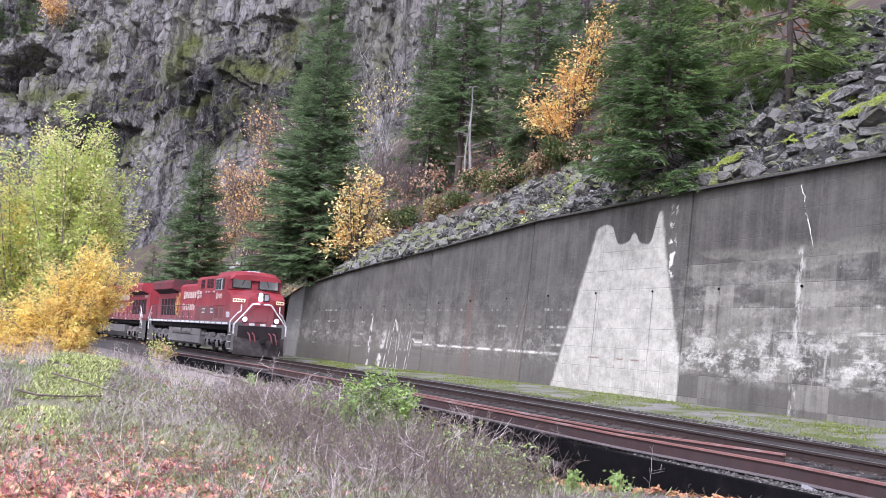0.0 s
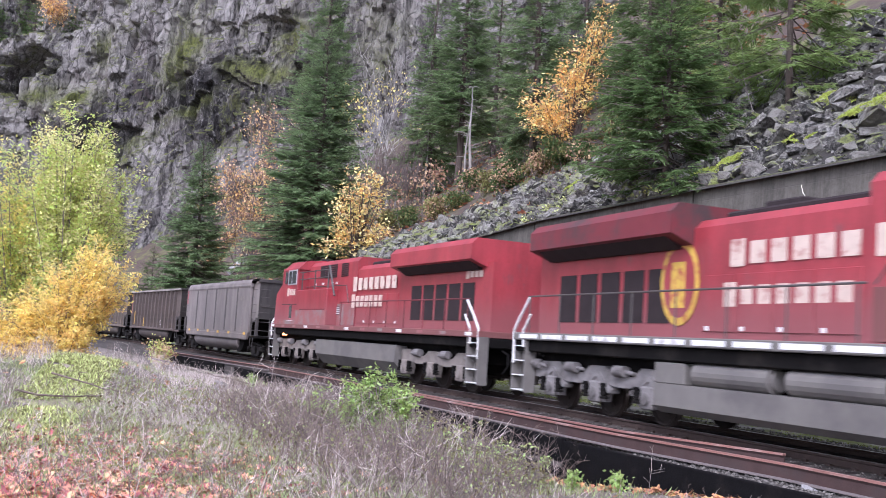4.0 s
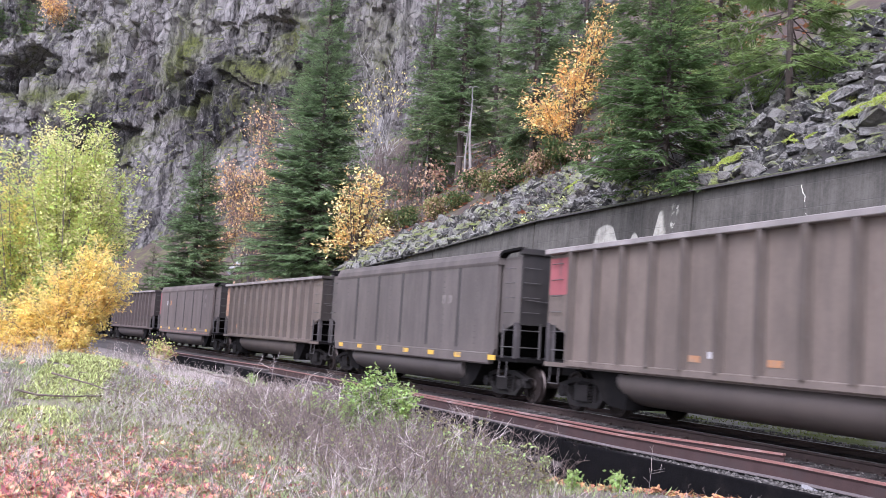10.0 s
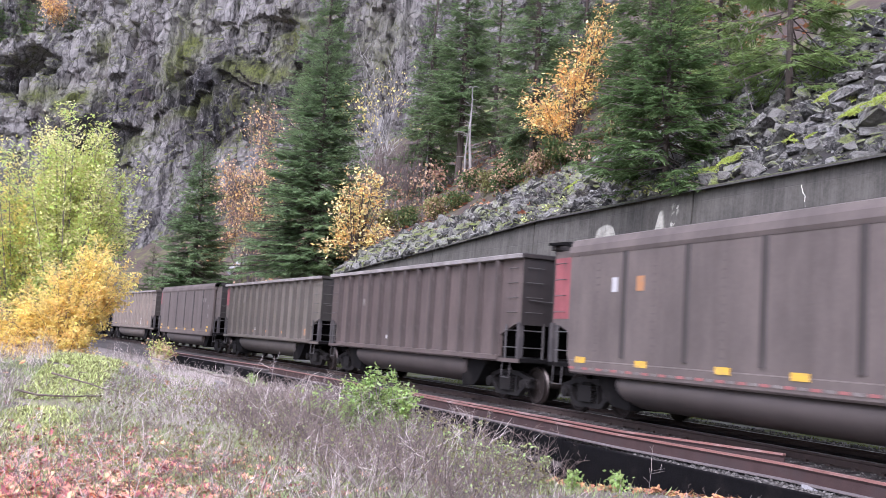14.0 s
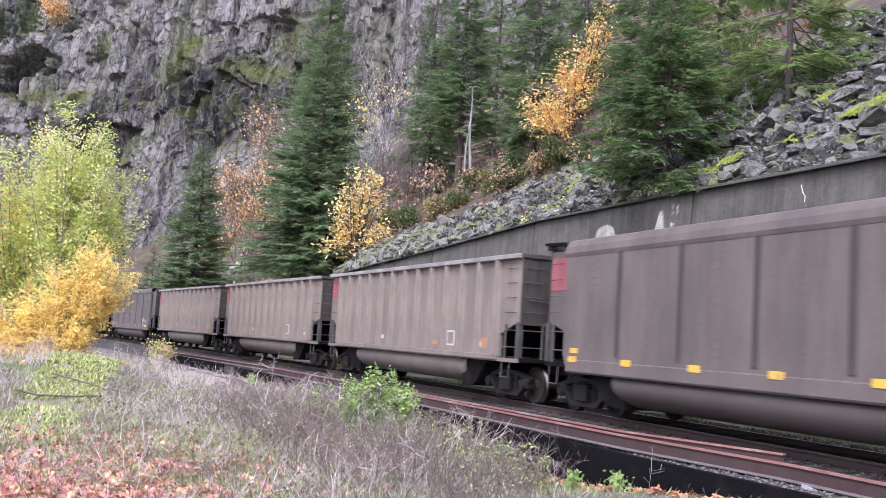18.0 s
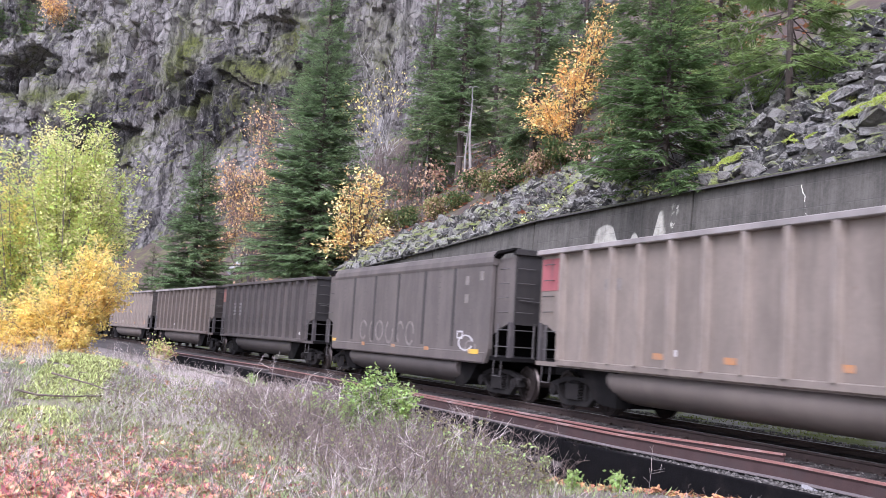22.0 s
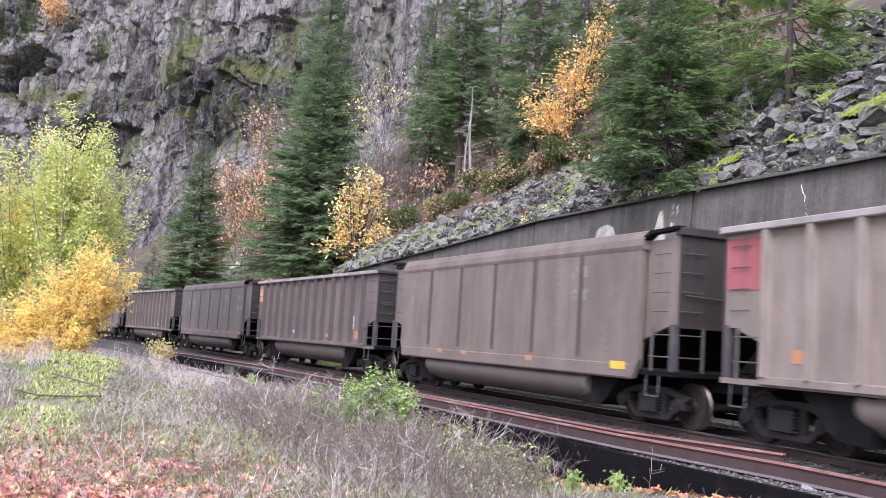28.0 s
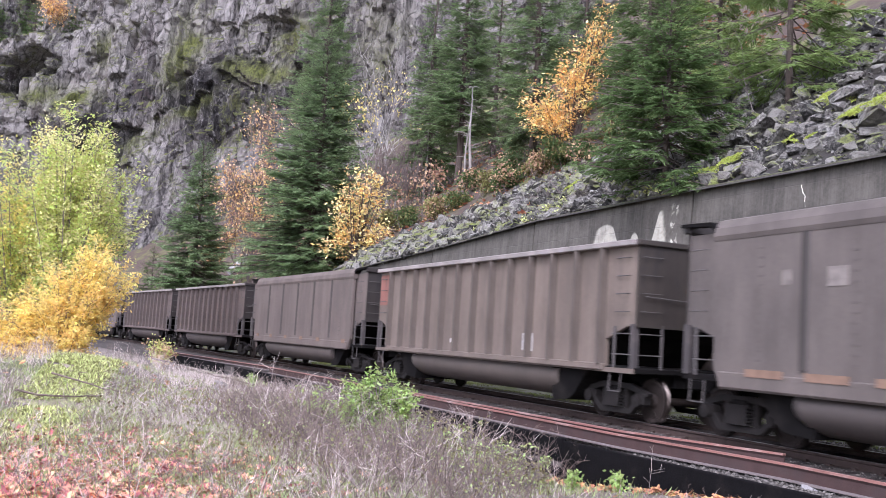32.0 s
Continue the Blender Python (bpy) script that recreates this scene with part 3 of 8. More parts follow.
def build_cliff():
    """Jointed rock face: upright leaning columns with broken heads, a dark recess, a climbing mossy ledge and slabs below."""
    px = np.array([-190, -140, -80, -40, 0, 35, 70, 130])
    py = np.array([150, 168, 163, 150, 130, 108, 88, 70])
    us = np.concatenate([np.arange(0, 100, 1.5), np.arange(100, 215, 0.3), np.arange(215, 330, 1.5)])
    seg = np.concatenate([[0], np.cumsum(np.hypot(np.diff(px), np.diff(py)))])
    bx, by = np.interp(us, seg, px), np.interp(us, seg, py)
    dx, dy = np.gradient(bx, us), np.gradient(by, us)
    ln = np.hypot(dx, dy)
    nx, ny = dy / ln, -dx / ln
    zs = np.concatenate([np.arange(-4, 10, 1.0), np.arange(10, 62, 0.36), np.arange(62, 90, 2.0)])
    u, z = np.meshgrid(us, zs, indexing="ij")
    # smoother slabs below, broken columns above
    broken = 1 / (1 + np.exp(-(z - 31 - 3 * fuzz(u, z, 0, 9.0, 2, seed=4)) / 3))
    w = u + 0.07 * z + 1.8 * fuzz(u * 0.6, z * 0.3, 0, 7.0, 4, seed=5) + 0.12 * fuzz(u, z * 0.6, 0, 1.2, 2, seed=13)
    out = 2.2 * fuzz(u, z * 0.7, 0, 20.0, 3, seed=9) - 0.12 * z
    for wide, tall, amp, slope, k in ((7.1, 15.0, 2.4, 0.3, 2), (3.1, 6.5, 1.8, -0.35, 5), (1.4, 3.4, 0.85, 0.5, 8), (0.9, 1.9, 0.28, -0.6, 11)):
        c = np.floor(w / wide + 0.13 * k)
        f = w / wide + 0.13 * k - c
        h = cell(c, c * 0 + k)
        b = np.floor((z + slope * u + 30 * h + 0.12 * tall * fuzz(u, z, 0, 0.5 * tall, 2, seed=k)) / (tall * (0.6 + 0.8 * h)))
        out = out + amp * (0.45 + 0.55 * broken) * (cell(c, b, c * 0 + k) + 0.9 * (cell(c, b, c * 0 + k + 1) - 0.5) * (f - 0.5) * 2)
    out = out + 0.3 * fuzz(u, z, 0, 2.2, 4, 0.65, seed=3)
    # a dark recess under a roof of pale blocks, and a stepped crack that climbs across the face
    recess = ((u - 119.0) / 7.0) ** 2 + ((z - 42.8 - 0.12 * (u - 119)) / 3.3) ** 2 + 0.7 * fuzz(u, z, 0, 3.0, 4, 0.6, seed=23)
    out = out - 7.0 / (1 + np.exp(np.minimum((recess - 0.8) / 0.2, 60)))
    ledge = np.interp(u, [120, 136, 139, 148, 150, 156, 160, 166, 176, 200], [34, 36, 39, 38.6, 41.5, 44.0, 47, 48.5, 51, 58]) + 0.5 * fuzz(u, z, 0, 2.5, 3, seed=1)
    part_of = np.clip(0.55 + 0.9 * fuzz(u, z, 0, 6.0, 2, seed=6), 0, 1)
    out = out + part_of * (0.9 / (1 + np.exp(-(z - ledge) / 0.25)) - 1.3 * np.exp(-((z - ledge + 0.5) / 0.55) ** 2) + 0.7 * np.exp(-((z - ledge + 2.0) / 0.8) ** 2))
    cleft = np.exp(-((u - 144.6 - 0.05 * (z - 40) - 0.6 * fuzz(z, u, 0, 3.0, 3, seed=8)) / 0.55) ** 2) * np.clip((z - 36) / 3, 0, 1)
    out = out - 1.6 * cleft
    # the top breaks off to a wooded shelf
    out = out - 9.0 / (1 + np.exp(-(z - 50.6 - 0.12 * (u - 122) - 0.5 * fuzz(u, z, 0, 3.0, 3)) / 0.3)) * np.clip((133 - u) / 4, 0, 1)
    out = out + 0.3 * np.maximum(30 - z, 0) + 2.0 * np.exp(-(((u - 131) / 5) ** 2 + ((z - 35) / 3.0) ** 2))
    x = bx[:, None] + nx[:, None] * out
    y = by[:, None] + ny[:, None] * out
    me = mesh_from("cliff", np.stack([x, y, z], -1).reshape(-1, 3), grid_faces(len(us), len(zs)), ROCK, False)

    def zone(a, b, du, dz, tilt=0.0):
        return np.exp(-(((u - a) / du) ** 2 + ((z - b - tilt * (u - a)) / dz) ** 2))
    moss = (1.0 * zone(150.5, 47, 2.2, 4.5) + 0.8 * zone(148, 41.5, 2.2, 2.4) + 0.9 * zone(168, 41, 6.5, 1.5, -0.15) + zone(131.5, 37.5, 3.5, 1.6, 0.35) + 0.6 * zone(124.5, 38, 4, 1.6, 0.4) + zone(118, 50.6, 4.5, 0.8)
            + 0.8 * zone(153, 35.5, 5, 1.1, 0.55) + 0.5 * zone(143, 30, 2.6, 2.0, 0.3) + 0.7 * zone(171, 47, 4.5, 2.5) + 0.5 * zone(160, 42.5, 2, 1.6) + 0.5 * zone(135, 47, 2.5, 3.5) + 0.4 * zone(187, 44, 4, 6))
    bleached = 0.3 * zone(131, 51, 13, 5) + 1.0 * zone(145.6, 35.5, 0.75, 4.5) + 0.7 * zone(146.3, 49, 2.6, 4.5) + 0.45 * zone(117, 47.6, 7, 2.2) + 0.5 * zone(139, 44, 2.2, 4) + 0.6 * zone(161, 50, 7, 4) + 0.6 * zone(121, 36, 1.0, 4) + 0.6 * zone(190, 47, 3, 4) + 0.5 * zone(148, 20, 1.2, 7)
    damp = 1.0 * zone(160, 38, 9, 6.5, 0.35) + 0.8 * zone(136, 31, 7, 5) + 0.6 * zone(119, 41, 5, 3) + 0.7 * zone(141.5, 41, 2.5, 4) + 0.5 * zone(172, 36, 8, 7)
    for name, val in (("mossy", moss), ("bleached", bleached), ("damp", damp)):
        me.attributes.new(name, "FLOAT", "POINT").data.foreach_set("value", np.clip(val * (1.2 + 0.7 * fuzz(u, z, 0, 2.4, 3, seed=15)), 0, 1).astype(np.float32).ravel())
    return tagged(new("cliff", me), "dark grey columnar rock cliff with mossy ledges", "cliff", kind="structure")


GROUND = build_ground()
HILL = build_hillside()
CLIFF = build_cliff()


def sweep(name, ss, outline, material, n0=TRACK_N, z0=TRACK_Z):
    """A bar of constant outline (n, z) along the track."""
    out = np.array(outline, float)
    k = len(out)
    x, y, h = on_line(np.asarray(ss)[:, None], out[None, :, 0] + n0)
    v = np.stack([x, y, np.broadcast_to(out[None, :, 1] + z0, x.shape)], -1).reshape(-1, 3)
    f = []
    for i in range(len(ss) - 1):
        for j in range(k):
            f.append((i * k + j, i * k + (j + 1) % k, (i + 1) * k + (j + 1) % k, (i + 1) * k + j))
    return mesh_from(name, v, f, material)


def rail_outline(cx, top, h=0.17):
    return [(cx + a, top - b) for a, b in ((-0.036, 0), (0.036, 0), (0.036, 0.035), (0.009, 0.05), (0.009, h - 0.025), (0.07, h - 0.01), (0.07, h),
                                           (-0.07, h), (-0.07, h - 0.01), (-0.009, h - 0.025), (-0.009, 0.05), (-0.036, 0.035))]


def build_track():
    track = thing("railway_track", "single railway track with steel rails on timber ties", "railway track", kind="structure")
    ss = np.concatenate([np.arange(-480, -90, 4.0), np.arange(-90, 60, 1.5), np.arange(60, 500, 6.0)])
    for cx in (-0.7525, 0.7525):
        part("rail", sweep("rail", ss, rail_outline(cx, 0.0), RAIL), None, track)
        part("rail_head", sweep("rail_head", ss, [(cx - 0.03, 0.004), (cx + 0.03, 0.004), (cx + 0.03, -0.004), (cx - 0.03, -0.004)], RAIL_TOP), None, track, "wheel-polished rail head")
    vs = []
    for s in np.arange(-30, 30, 0.53):
        for cx in (-0.84, -0.66, 0.66, 0.84):
            x, y, h = on_line(s, cx + TRACK_N)
            for a, b, c in [(a, b, c) for a in (-0.05, 0.05) for b in (-0.03, 0.03) for c in (-0.17, -0.125)]:
                vs.append((float(x) + a * math.cos(h) - b * math.sin(h), float(y) + a * math.sin(h) + b * math.cos(h), c + TRACK_Z))
    q = np.arange(len(vs) // 8)[:, None, None] * 8 + np.array([(0, 1, 3, 2), (4, 6, 7, 5), (0, 4, 5, 1), (2, 3, 7, 6), (0, 2, 6, 4), (1, 5, 7, 3)])[None]
    tagged(part("rail_clips", mesh_from("rail_clips", vs, q.reshape(-1, 4), RAIL), None, track, "small rusty rail clips"), kind="stuff")
    bed = sweep("ballast_bed", ss, [(-1.9, -0.3), (-1.45, -0.18), (-0.5, -0.15), (1.45, -0.15), (2.0, -0.36), (2.0, -0.6), (-1.9, -0.6)], BALLAST)
    tagged(part("ballast_bed", bed, None, track), "grey crushed-stone ballast bed")
    edge = sweep("ballast_shoulder", ss, [(-3.32, -0.9), (-2.95, -0.4), (-1.4, -0.33), (-1.4, -0.9)], BALLAST, 0.0, 0.0)
    tagged(part("ballast_shoulder", edge, None, track), "gravel shoulder beside the ties")
    bm = bmx()
    box(bm, -0.11, 0.11, -1.28, 1.28, -0.33, -0.165, 0.012)
    tie = bpy.data.meshes.new("tie")
    bm.to_mesh(tie)
    bm.free()
    tie.materials.append(TIE)
    for i in range(180):
        s = -60 + i * 0.53
        ob = new("tie", tie)
        ob.parent = track
        ob.matrix_basis = track_pose(s + random.uniform(-0.03, 0.03), TRACK_N, TRACK_Z)
    return track


def build_wall():
    wall = thing("retaining_wall", "tall weathered concrete retaining wall with white mineral stains", "retaining wall", kind="structure")
    joints = [-33, -21.5, -12.55, -3.4, 6.03, 14.9, 24, 34, 46, 60]
    for a, b in zip(joints, joints[1:]):
        ss = np.linspace(a + 0.035, b - 0.035, 9)
        zt, zb = wall_top(ss), wall_base(ss) - 0.5
        rows = []
        for nn, zz in ((5.2 - 0.03, zb), (5.56, zt - 0.0), (5.6, zt + 0.03), (5.9, zt + 0.03), (5.95, zb)):
            x, y, _ = on_line(ss, nn)
            rows.append(np.stack([x, y, zz], -1))
        v = np.stack(rows, 1).reshape(-1, 3)
        f = []
        for i in range(8):
            for j in range(5):
                f.append((i * 5 + j, (i + 1) * 5 + j, (i + 1) * 5 + (j + 1) % 5, i * 5 + (j + 1) % 5))
        bm = bmx()
        bv = [bm.verts.new(p) for p in v]
        for q in f:
            bm.faces.new([bv[k] for k in q])
        bm.faces.new(bv[:5])
        bm.faces.new(list(reversed(bv[-5:])))
        uv = bm.loops.layers.uv.new("along_up")
        sidx = {tuple(np.round(p, 4)): (float(ss[i // 5]), float(p[2])) for i, p in enumerate(v)}
        for face in bm.faces:
            for lp in face.loops:
                lp[uv].uv = sidx[tuple(np.round(np.array(lp.vert.co, float), 4))] if tuple(np.round(np.array(lp.vert.co, float), 4)) in sidx else (a, lp.vert.co.z)
        part("wall_panel", bm, CONCRETE, wall)
    bm = bmx()
    bmesh.ops.create_cone(bm, cap_ends=True, segments=12, radius1=0.036, radius2=0.036, depth=0.03)
    hole = bpy.data.meshes.new("weep_hole")
    bm.to_mesh(hole)
    bm.free()
    hole.materials.append(BLACK)
    for k in range(-9, 9):
        sc = 1.3 + 3.13 * k + random.uniform(-0.05, 0.05)
        if -29 < sc < 24:
            ob = new("weep_hole", hole)
            ob.parent = wall
            x, y, h = on_line(sc, 5.36)
            ob.matrix_basis = pose(float(x), float(y), 3.36 - 0.02 * max(0, -sc), 90, 0, math.degrees(float(h)))
    return wall


def laid_bar(bm, p, q, out):
    """An outline (across, up) drawn from p to q."""
    p, q = Vector(p), Vector(q)
    d = (q - p).normalized()
    side = Vector((-d.y, d.x, 0)).normalized()
    a = [bm.verts.new(p + side * u + Vector((0, 0, v))) for u, v in out]
    b = [bm.verts.new(q + side * u + Vector((0, 0, v))) for u, v in out]
    bm.faces.new(a), bm.faces.new(list(reversed(b)))
    for i in range(len(a)):
        j = (i + 1) % len(a)
        bm.faces.new((a[i], b[i], b[j], a[j]))
    return bm


def at_line(s, n, z):
    x, y, _ = on_line(s, n)
    return float(x), float(y), z


def build_beams():
    for name, pts, h, label in (
            ("steel_beam", [(-9.3, -3.02, -0.1), (-0.98, -3.02, -0.1), (6.73, -3.12, -0.1), (15.0, -2.97, -0.1), (19.0, -2.5, -0.1), (30, -2.45, -0.1)], 0.25, "long rusty steel beam lying beside the track"),
            ("steel_rail", [(4.6, -2.75, -0.1), (14.4, -2.45, -0.1), (17.85, -1.62, -0.08)], 0.17, "shorter rusty rail laid behind the long beam"),
            ("steel_rail", [(-34, -3.3, -0.2), (-10.9, -2.65, -0.13)], 0.17, "rusty rail lying among dead weeds")):
        ob = thing(name, label, "steel beam", "old steel beside the track")
        for piece_name, out, m in (("head", [(-0.04, 0), (0.04, 0), (0.04, -0.032), (-0.04, -0.032)], RUST_HEAD),
                                   ("web", [(-0.04, -0.032), (0.04, -0.032), (0.015, -0.07), (0.015, -h + 0.03), (-0.015, -h + 0.03), (-0.015, -0.07)], RUST),
                                   ("flange", [(-0.09, -h), (-0.09, -h + 0.018), (-0.015, -h + 0.032), (0.015, -h + 0.032), (0.09, -h + 0.018), (0.09, -h)], FLANGE)):
            bm = bmx()
            for a, b in zip(pts, pts[1:]):
                laid_bar(bm, at_line(*a), at_line(*b), out)
            part(piece_name, bm, m, ob)
    for s0, s1, n, z0, z1 in ((13.9, 20.1, -3.36, -1.15, -0.37), (6.0, 13.6, -3.2, -1.1, -0.36), (-14, -4.0, -3.2, -1.0, -0.36), (-27, -15.5, -3.35, -1.0, -0.3)):
        bm = bmx()
        a, b = Vector(at_line(s0, n, 0)), Vector(at_line(s1, n, 0))
        if s0 > 10:
            b = Vector(at_line(s1, n + 0.35, 0))
        d = (b - a)
        m = Matrix.Translation(a) @ d.to_track_quat("X", "Z").to_matrix().to_4x4()
        box(bm, 0, d.length, -0.05, 0.05, z0, z1, 0.01, m)
        me = bpy.data.meshes.new("bulkhead_board")
        bm.to_mesh(me)
        bm.free()
        me.materials.append(BLACK)
        tagged(new("bulkhead_board", me), "black tarred timber board holding back the ballast", "board", "boards along the ballast edge")


build_track()
WALL = build_wall()
build_beams()


# ---- plants and stones ----
def leafy(name, base, vary_island=0.25, hue=0.02, rough=0.6, trans=0.25):
    m = mat(name, base, rough, vary=0.25, scale=0.6, per_island=vary_island, hue_island=hue, spec=0.25)
    t = m.node_tree
    b = t.nodes["Principled BSDF"]
    tr = t.nodes.new("ShaderNodeBsdfTranslucent")
    mix = t.nodes.new("ShaderNodeMixShader")
    mix.inputs[0].default_value = trans
    src = b.inputs["Base Color"].links[0].from_socket
    t.links.new(src, tr.inputs["Color"])
    t.links.new(b.outputs[0], mix.inputs[1])
    t.links.new(tr.outputs[0], mix.inputs[2])
    t.links.new(mix.outputs[0], t.nodes["Material Output"].inputs["Surface"])
    return m


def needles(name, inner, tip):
    """Needle sprays, with the crown's shade in the inner colour and lit tips in the outer."""
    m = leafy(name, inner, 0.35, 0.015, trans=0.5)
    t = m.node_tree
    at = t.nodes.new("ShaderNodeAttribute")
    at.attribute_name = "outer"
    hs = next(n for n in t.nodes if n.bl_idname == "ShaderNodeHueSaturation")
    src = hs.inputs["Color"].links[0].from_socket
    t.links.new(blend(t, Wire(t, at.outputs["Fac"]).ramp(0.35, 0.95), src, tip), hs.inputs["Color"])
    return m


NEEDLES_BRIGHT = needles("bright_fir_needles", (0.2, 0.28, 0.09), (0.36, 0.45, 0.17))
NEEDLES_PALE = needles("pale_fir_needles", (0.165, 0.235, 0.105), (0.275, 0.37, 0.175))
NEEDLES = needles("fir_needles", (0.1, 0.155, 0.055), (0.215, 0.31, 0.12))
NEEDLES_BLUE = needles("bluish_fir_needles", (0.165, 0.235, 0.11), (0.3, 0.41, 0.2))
BARK = mat("fir_bark", (0.085, 0.065, 0.055), 0.95, vary=0.4, scale=3.0, bump=0.8, bump_scale=8)
PALE_BARK = mat("pale_bark", (0.36, 0.34, 0.32), 0.9, vary=0.25, scale=4.0, bump=0.3, dirt=(0.13, 0.11, 0.1), dirt_scale=2.0, dirt_amount=0.45)
SNAG = mat("bleached_snag", (0.28, 0.26, 0.245), 0.9, vary=0.3, scale=3.0, bump=0.4, dirt=(0.2, 0.17, 0.15), dirt_scale=1.5, dirt_amount=0.4)
TWIG_BARK = mat("brown_twig_bark", (0.16, 0.125, 0.115), 0.9, vary=0.3, scale=4.0)
GREY_BARK = mat("grey_twig_bark", (0.2, 0.17, 0.16), 0.9, vary=0.3, scale=4.0)
LEAF_YELLOW = leafy("yellow_leaves", (1.0, 0.74, 0.26), 0.12, 0.012, trans=0.5)
LEAF_GOLD = leafy("golden_orange_leaves", (1.0, 0.66, 0.25), 0.15, 0.015, trans=0.5)
LEAF_PALE = leafy("pale_yellow_leaves", (0.92, 0.82, 0.42), 0.2, 0.02, trans=0.5)
LEAF_LIME = leafy("yellow_green_leaves", (0.58, 0.64, 0.2), 0.28, 0.03, trans=0.5)
LEAF_ORANGE = leafy("orange_maple_leaves", (1.0, 0.57, 0.22), 0.25, 0.02, trans=0.35)
LEAF_AMBER = leafy("amber_leaves", (0.95, 0.72, 0.36), 0.3, 0.03, trans=0.35)
LEAF_PINK = leafy("faded_orange_leaves", (0.6, 0.4, 0.26), 0.35, 0.03, trans=0.3)
FALLEN = leafy("fallen_red_leaves", (0.64, 0.255, 0.2), 0.6, 0.045, trans=0.1)
FALLEN_ORANGE = leafy("fallen_orange_leaves", (0.5, 0.24, 0.12), 0.3, 0.03, trans=0.1)
DRY = leafy("dry_grass_blades", (0.54, 0.455, 0.41), 0.5, 0.02, trans=0.2)
STEMS = mat("dead_weed_stems", (0.5, 0.43, 0.39), 0.9, vary=0.3, scale=1.0, per_island=0.6)
STEMS_DARK = mat("dark_weed_stems", (0.165, 0.126, 0.108), 0.9, vary=0.3, scale=1.0, per_island=0.5)
GREEN = leafy("fresh_green_leaves", (0.37, 0.49, 0.16), 0.25, 0.02, trans=0.35)
GRASS = leafy("green_grass_blades", (0.34, 0.39, 0.17), 0.35, 0.03, trans=0.3)
OLIVE = leafy("dull_olive_leaves", (0.22, 0.2, 0.08), 0.45, 0.05, trans=0.3)
MOSS = leafy("bright_moss", (0.47, 0.49, 0.2), 0.7, 0.02, trans=0.1)
TALUS_MOSS = leafy("talus_moss_cushion", (0.4, 0.46, 0.1), 0.4, 0.02, trans=0.1)
DARK_MOSS = leafy("dark_moss", (0.18, 0.215, 0.045), 0.35, 0.02, trans=0.1)
rng = np.random.default_rng(7)


def unit(v):
    return v / np.maximum(np.linalg.norm(v, axis=-1, keepdims=True), 1e-9)


def tubes(a, b, ra, rb, k=5):
    """Vertices and quads of tapered tubes from points a to b."""
    a, b = np.asarray(a, float), np.asarray(b, float)
    d = unit(b - a)
    ref = np.where(np.abs(d[:, 2:3]) < 0.9, np.array([[0, 0, 1.0]]), np.array([[1.0, 0, 0]]))
    u = unit(np.cross(d, ref))
    w = np.cross(d, u)
    ang = 2 * np.pi * np.arange(k) / k
    off = u[:, None] * np.cos(ang)[None, :, None] + w[:, None] * np.sin(ang)[None, :, None]
    va = a[:, None] + off * np.asarray(ra, float)[:, None, None]
    vb = b[:, None] + off * np.asarray(rb, float)[:, None, None]
    v = np.concatenate([va, vb], 1).reshape(-1, 3)
    base = (np.arange(len(a)) * 2 * k)[:, None]
    i = np.arange(k)[None]
    j = (i + 1) % k
    f = np.stack([base + i, base + j, base + k + j, base + k + i], -1).reshape(-1, 4)
    return v, f


def bent_tube(pts, rad, k=6, material=None):
    """One connected tube through the points."""
    pts = np.array(pts, float)
    d = unit(np.gradient(pts, axis=0))
    side = unit(np.cross(d, np.array([[0.1, 0.2, 1.0]]) if abs(d[0][2]) < 0.9 else np.array([[1.0, 0.1, 0.0]])))
    up = np.cross(side, d)
    ang = 2 * np.pi * np.arange(k) / k
    v = pts[:, None] + (side[:, None] * np.cos(ang)[None, :, None] + up[:, None] * np.sin(ang)[None, :, None]) * np.asarray(rad, float)[:, None, None]
    f = [(i * k + j, i * k + (j + 1) % k, (i + 1) * k + (j + 1) % k, (i + 1) * k + j) for i in range(len(pts) - 1) for j in range(k)]
    return mesh_from("bent_tube", v.reshape(-1, 3), f, material or STEMS_DARK, True)


def diamonds(p, d, s, length, width):
    """Flat leaf-shaped quads at p along d, with side vector s."""
    h = d * length[:, None] * 0.5
    w = s * width[:, None] * 0.5
    v = np.stack([p, p + h + w, p + 2 * h, p + h - w], 1).reshape(-1, 3)
    return v, np.arange(len(v)).reshape(-1, 4)


def stack(*vf):
    vs, fs, n = [], [], 0
    for v, f in vf:
        vs.append(v)
        fs.append(f + n)
        n += len(v)
    return np.concatenate(vs), np.concatenate(fs)


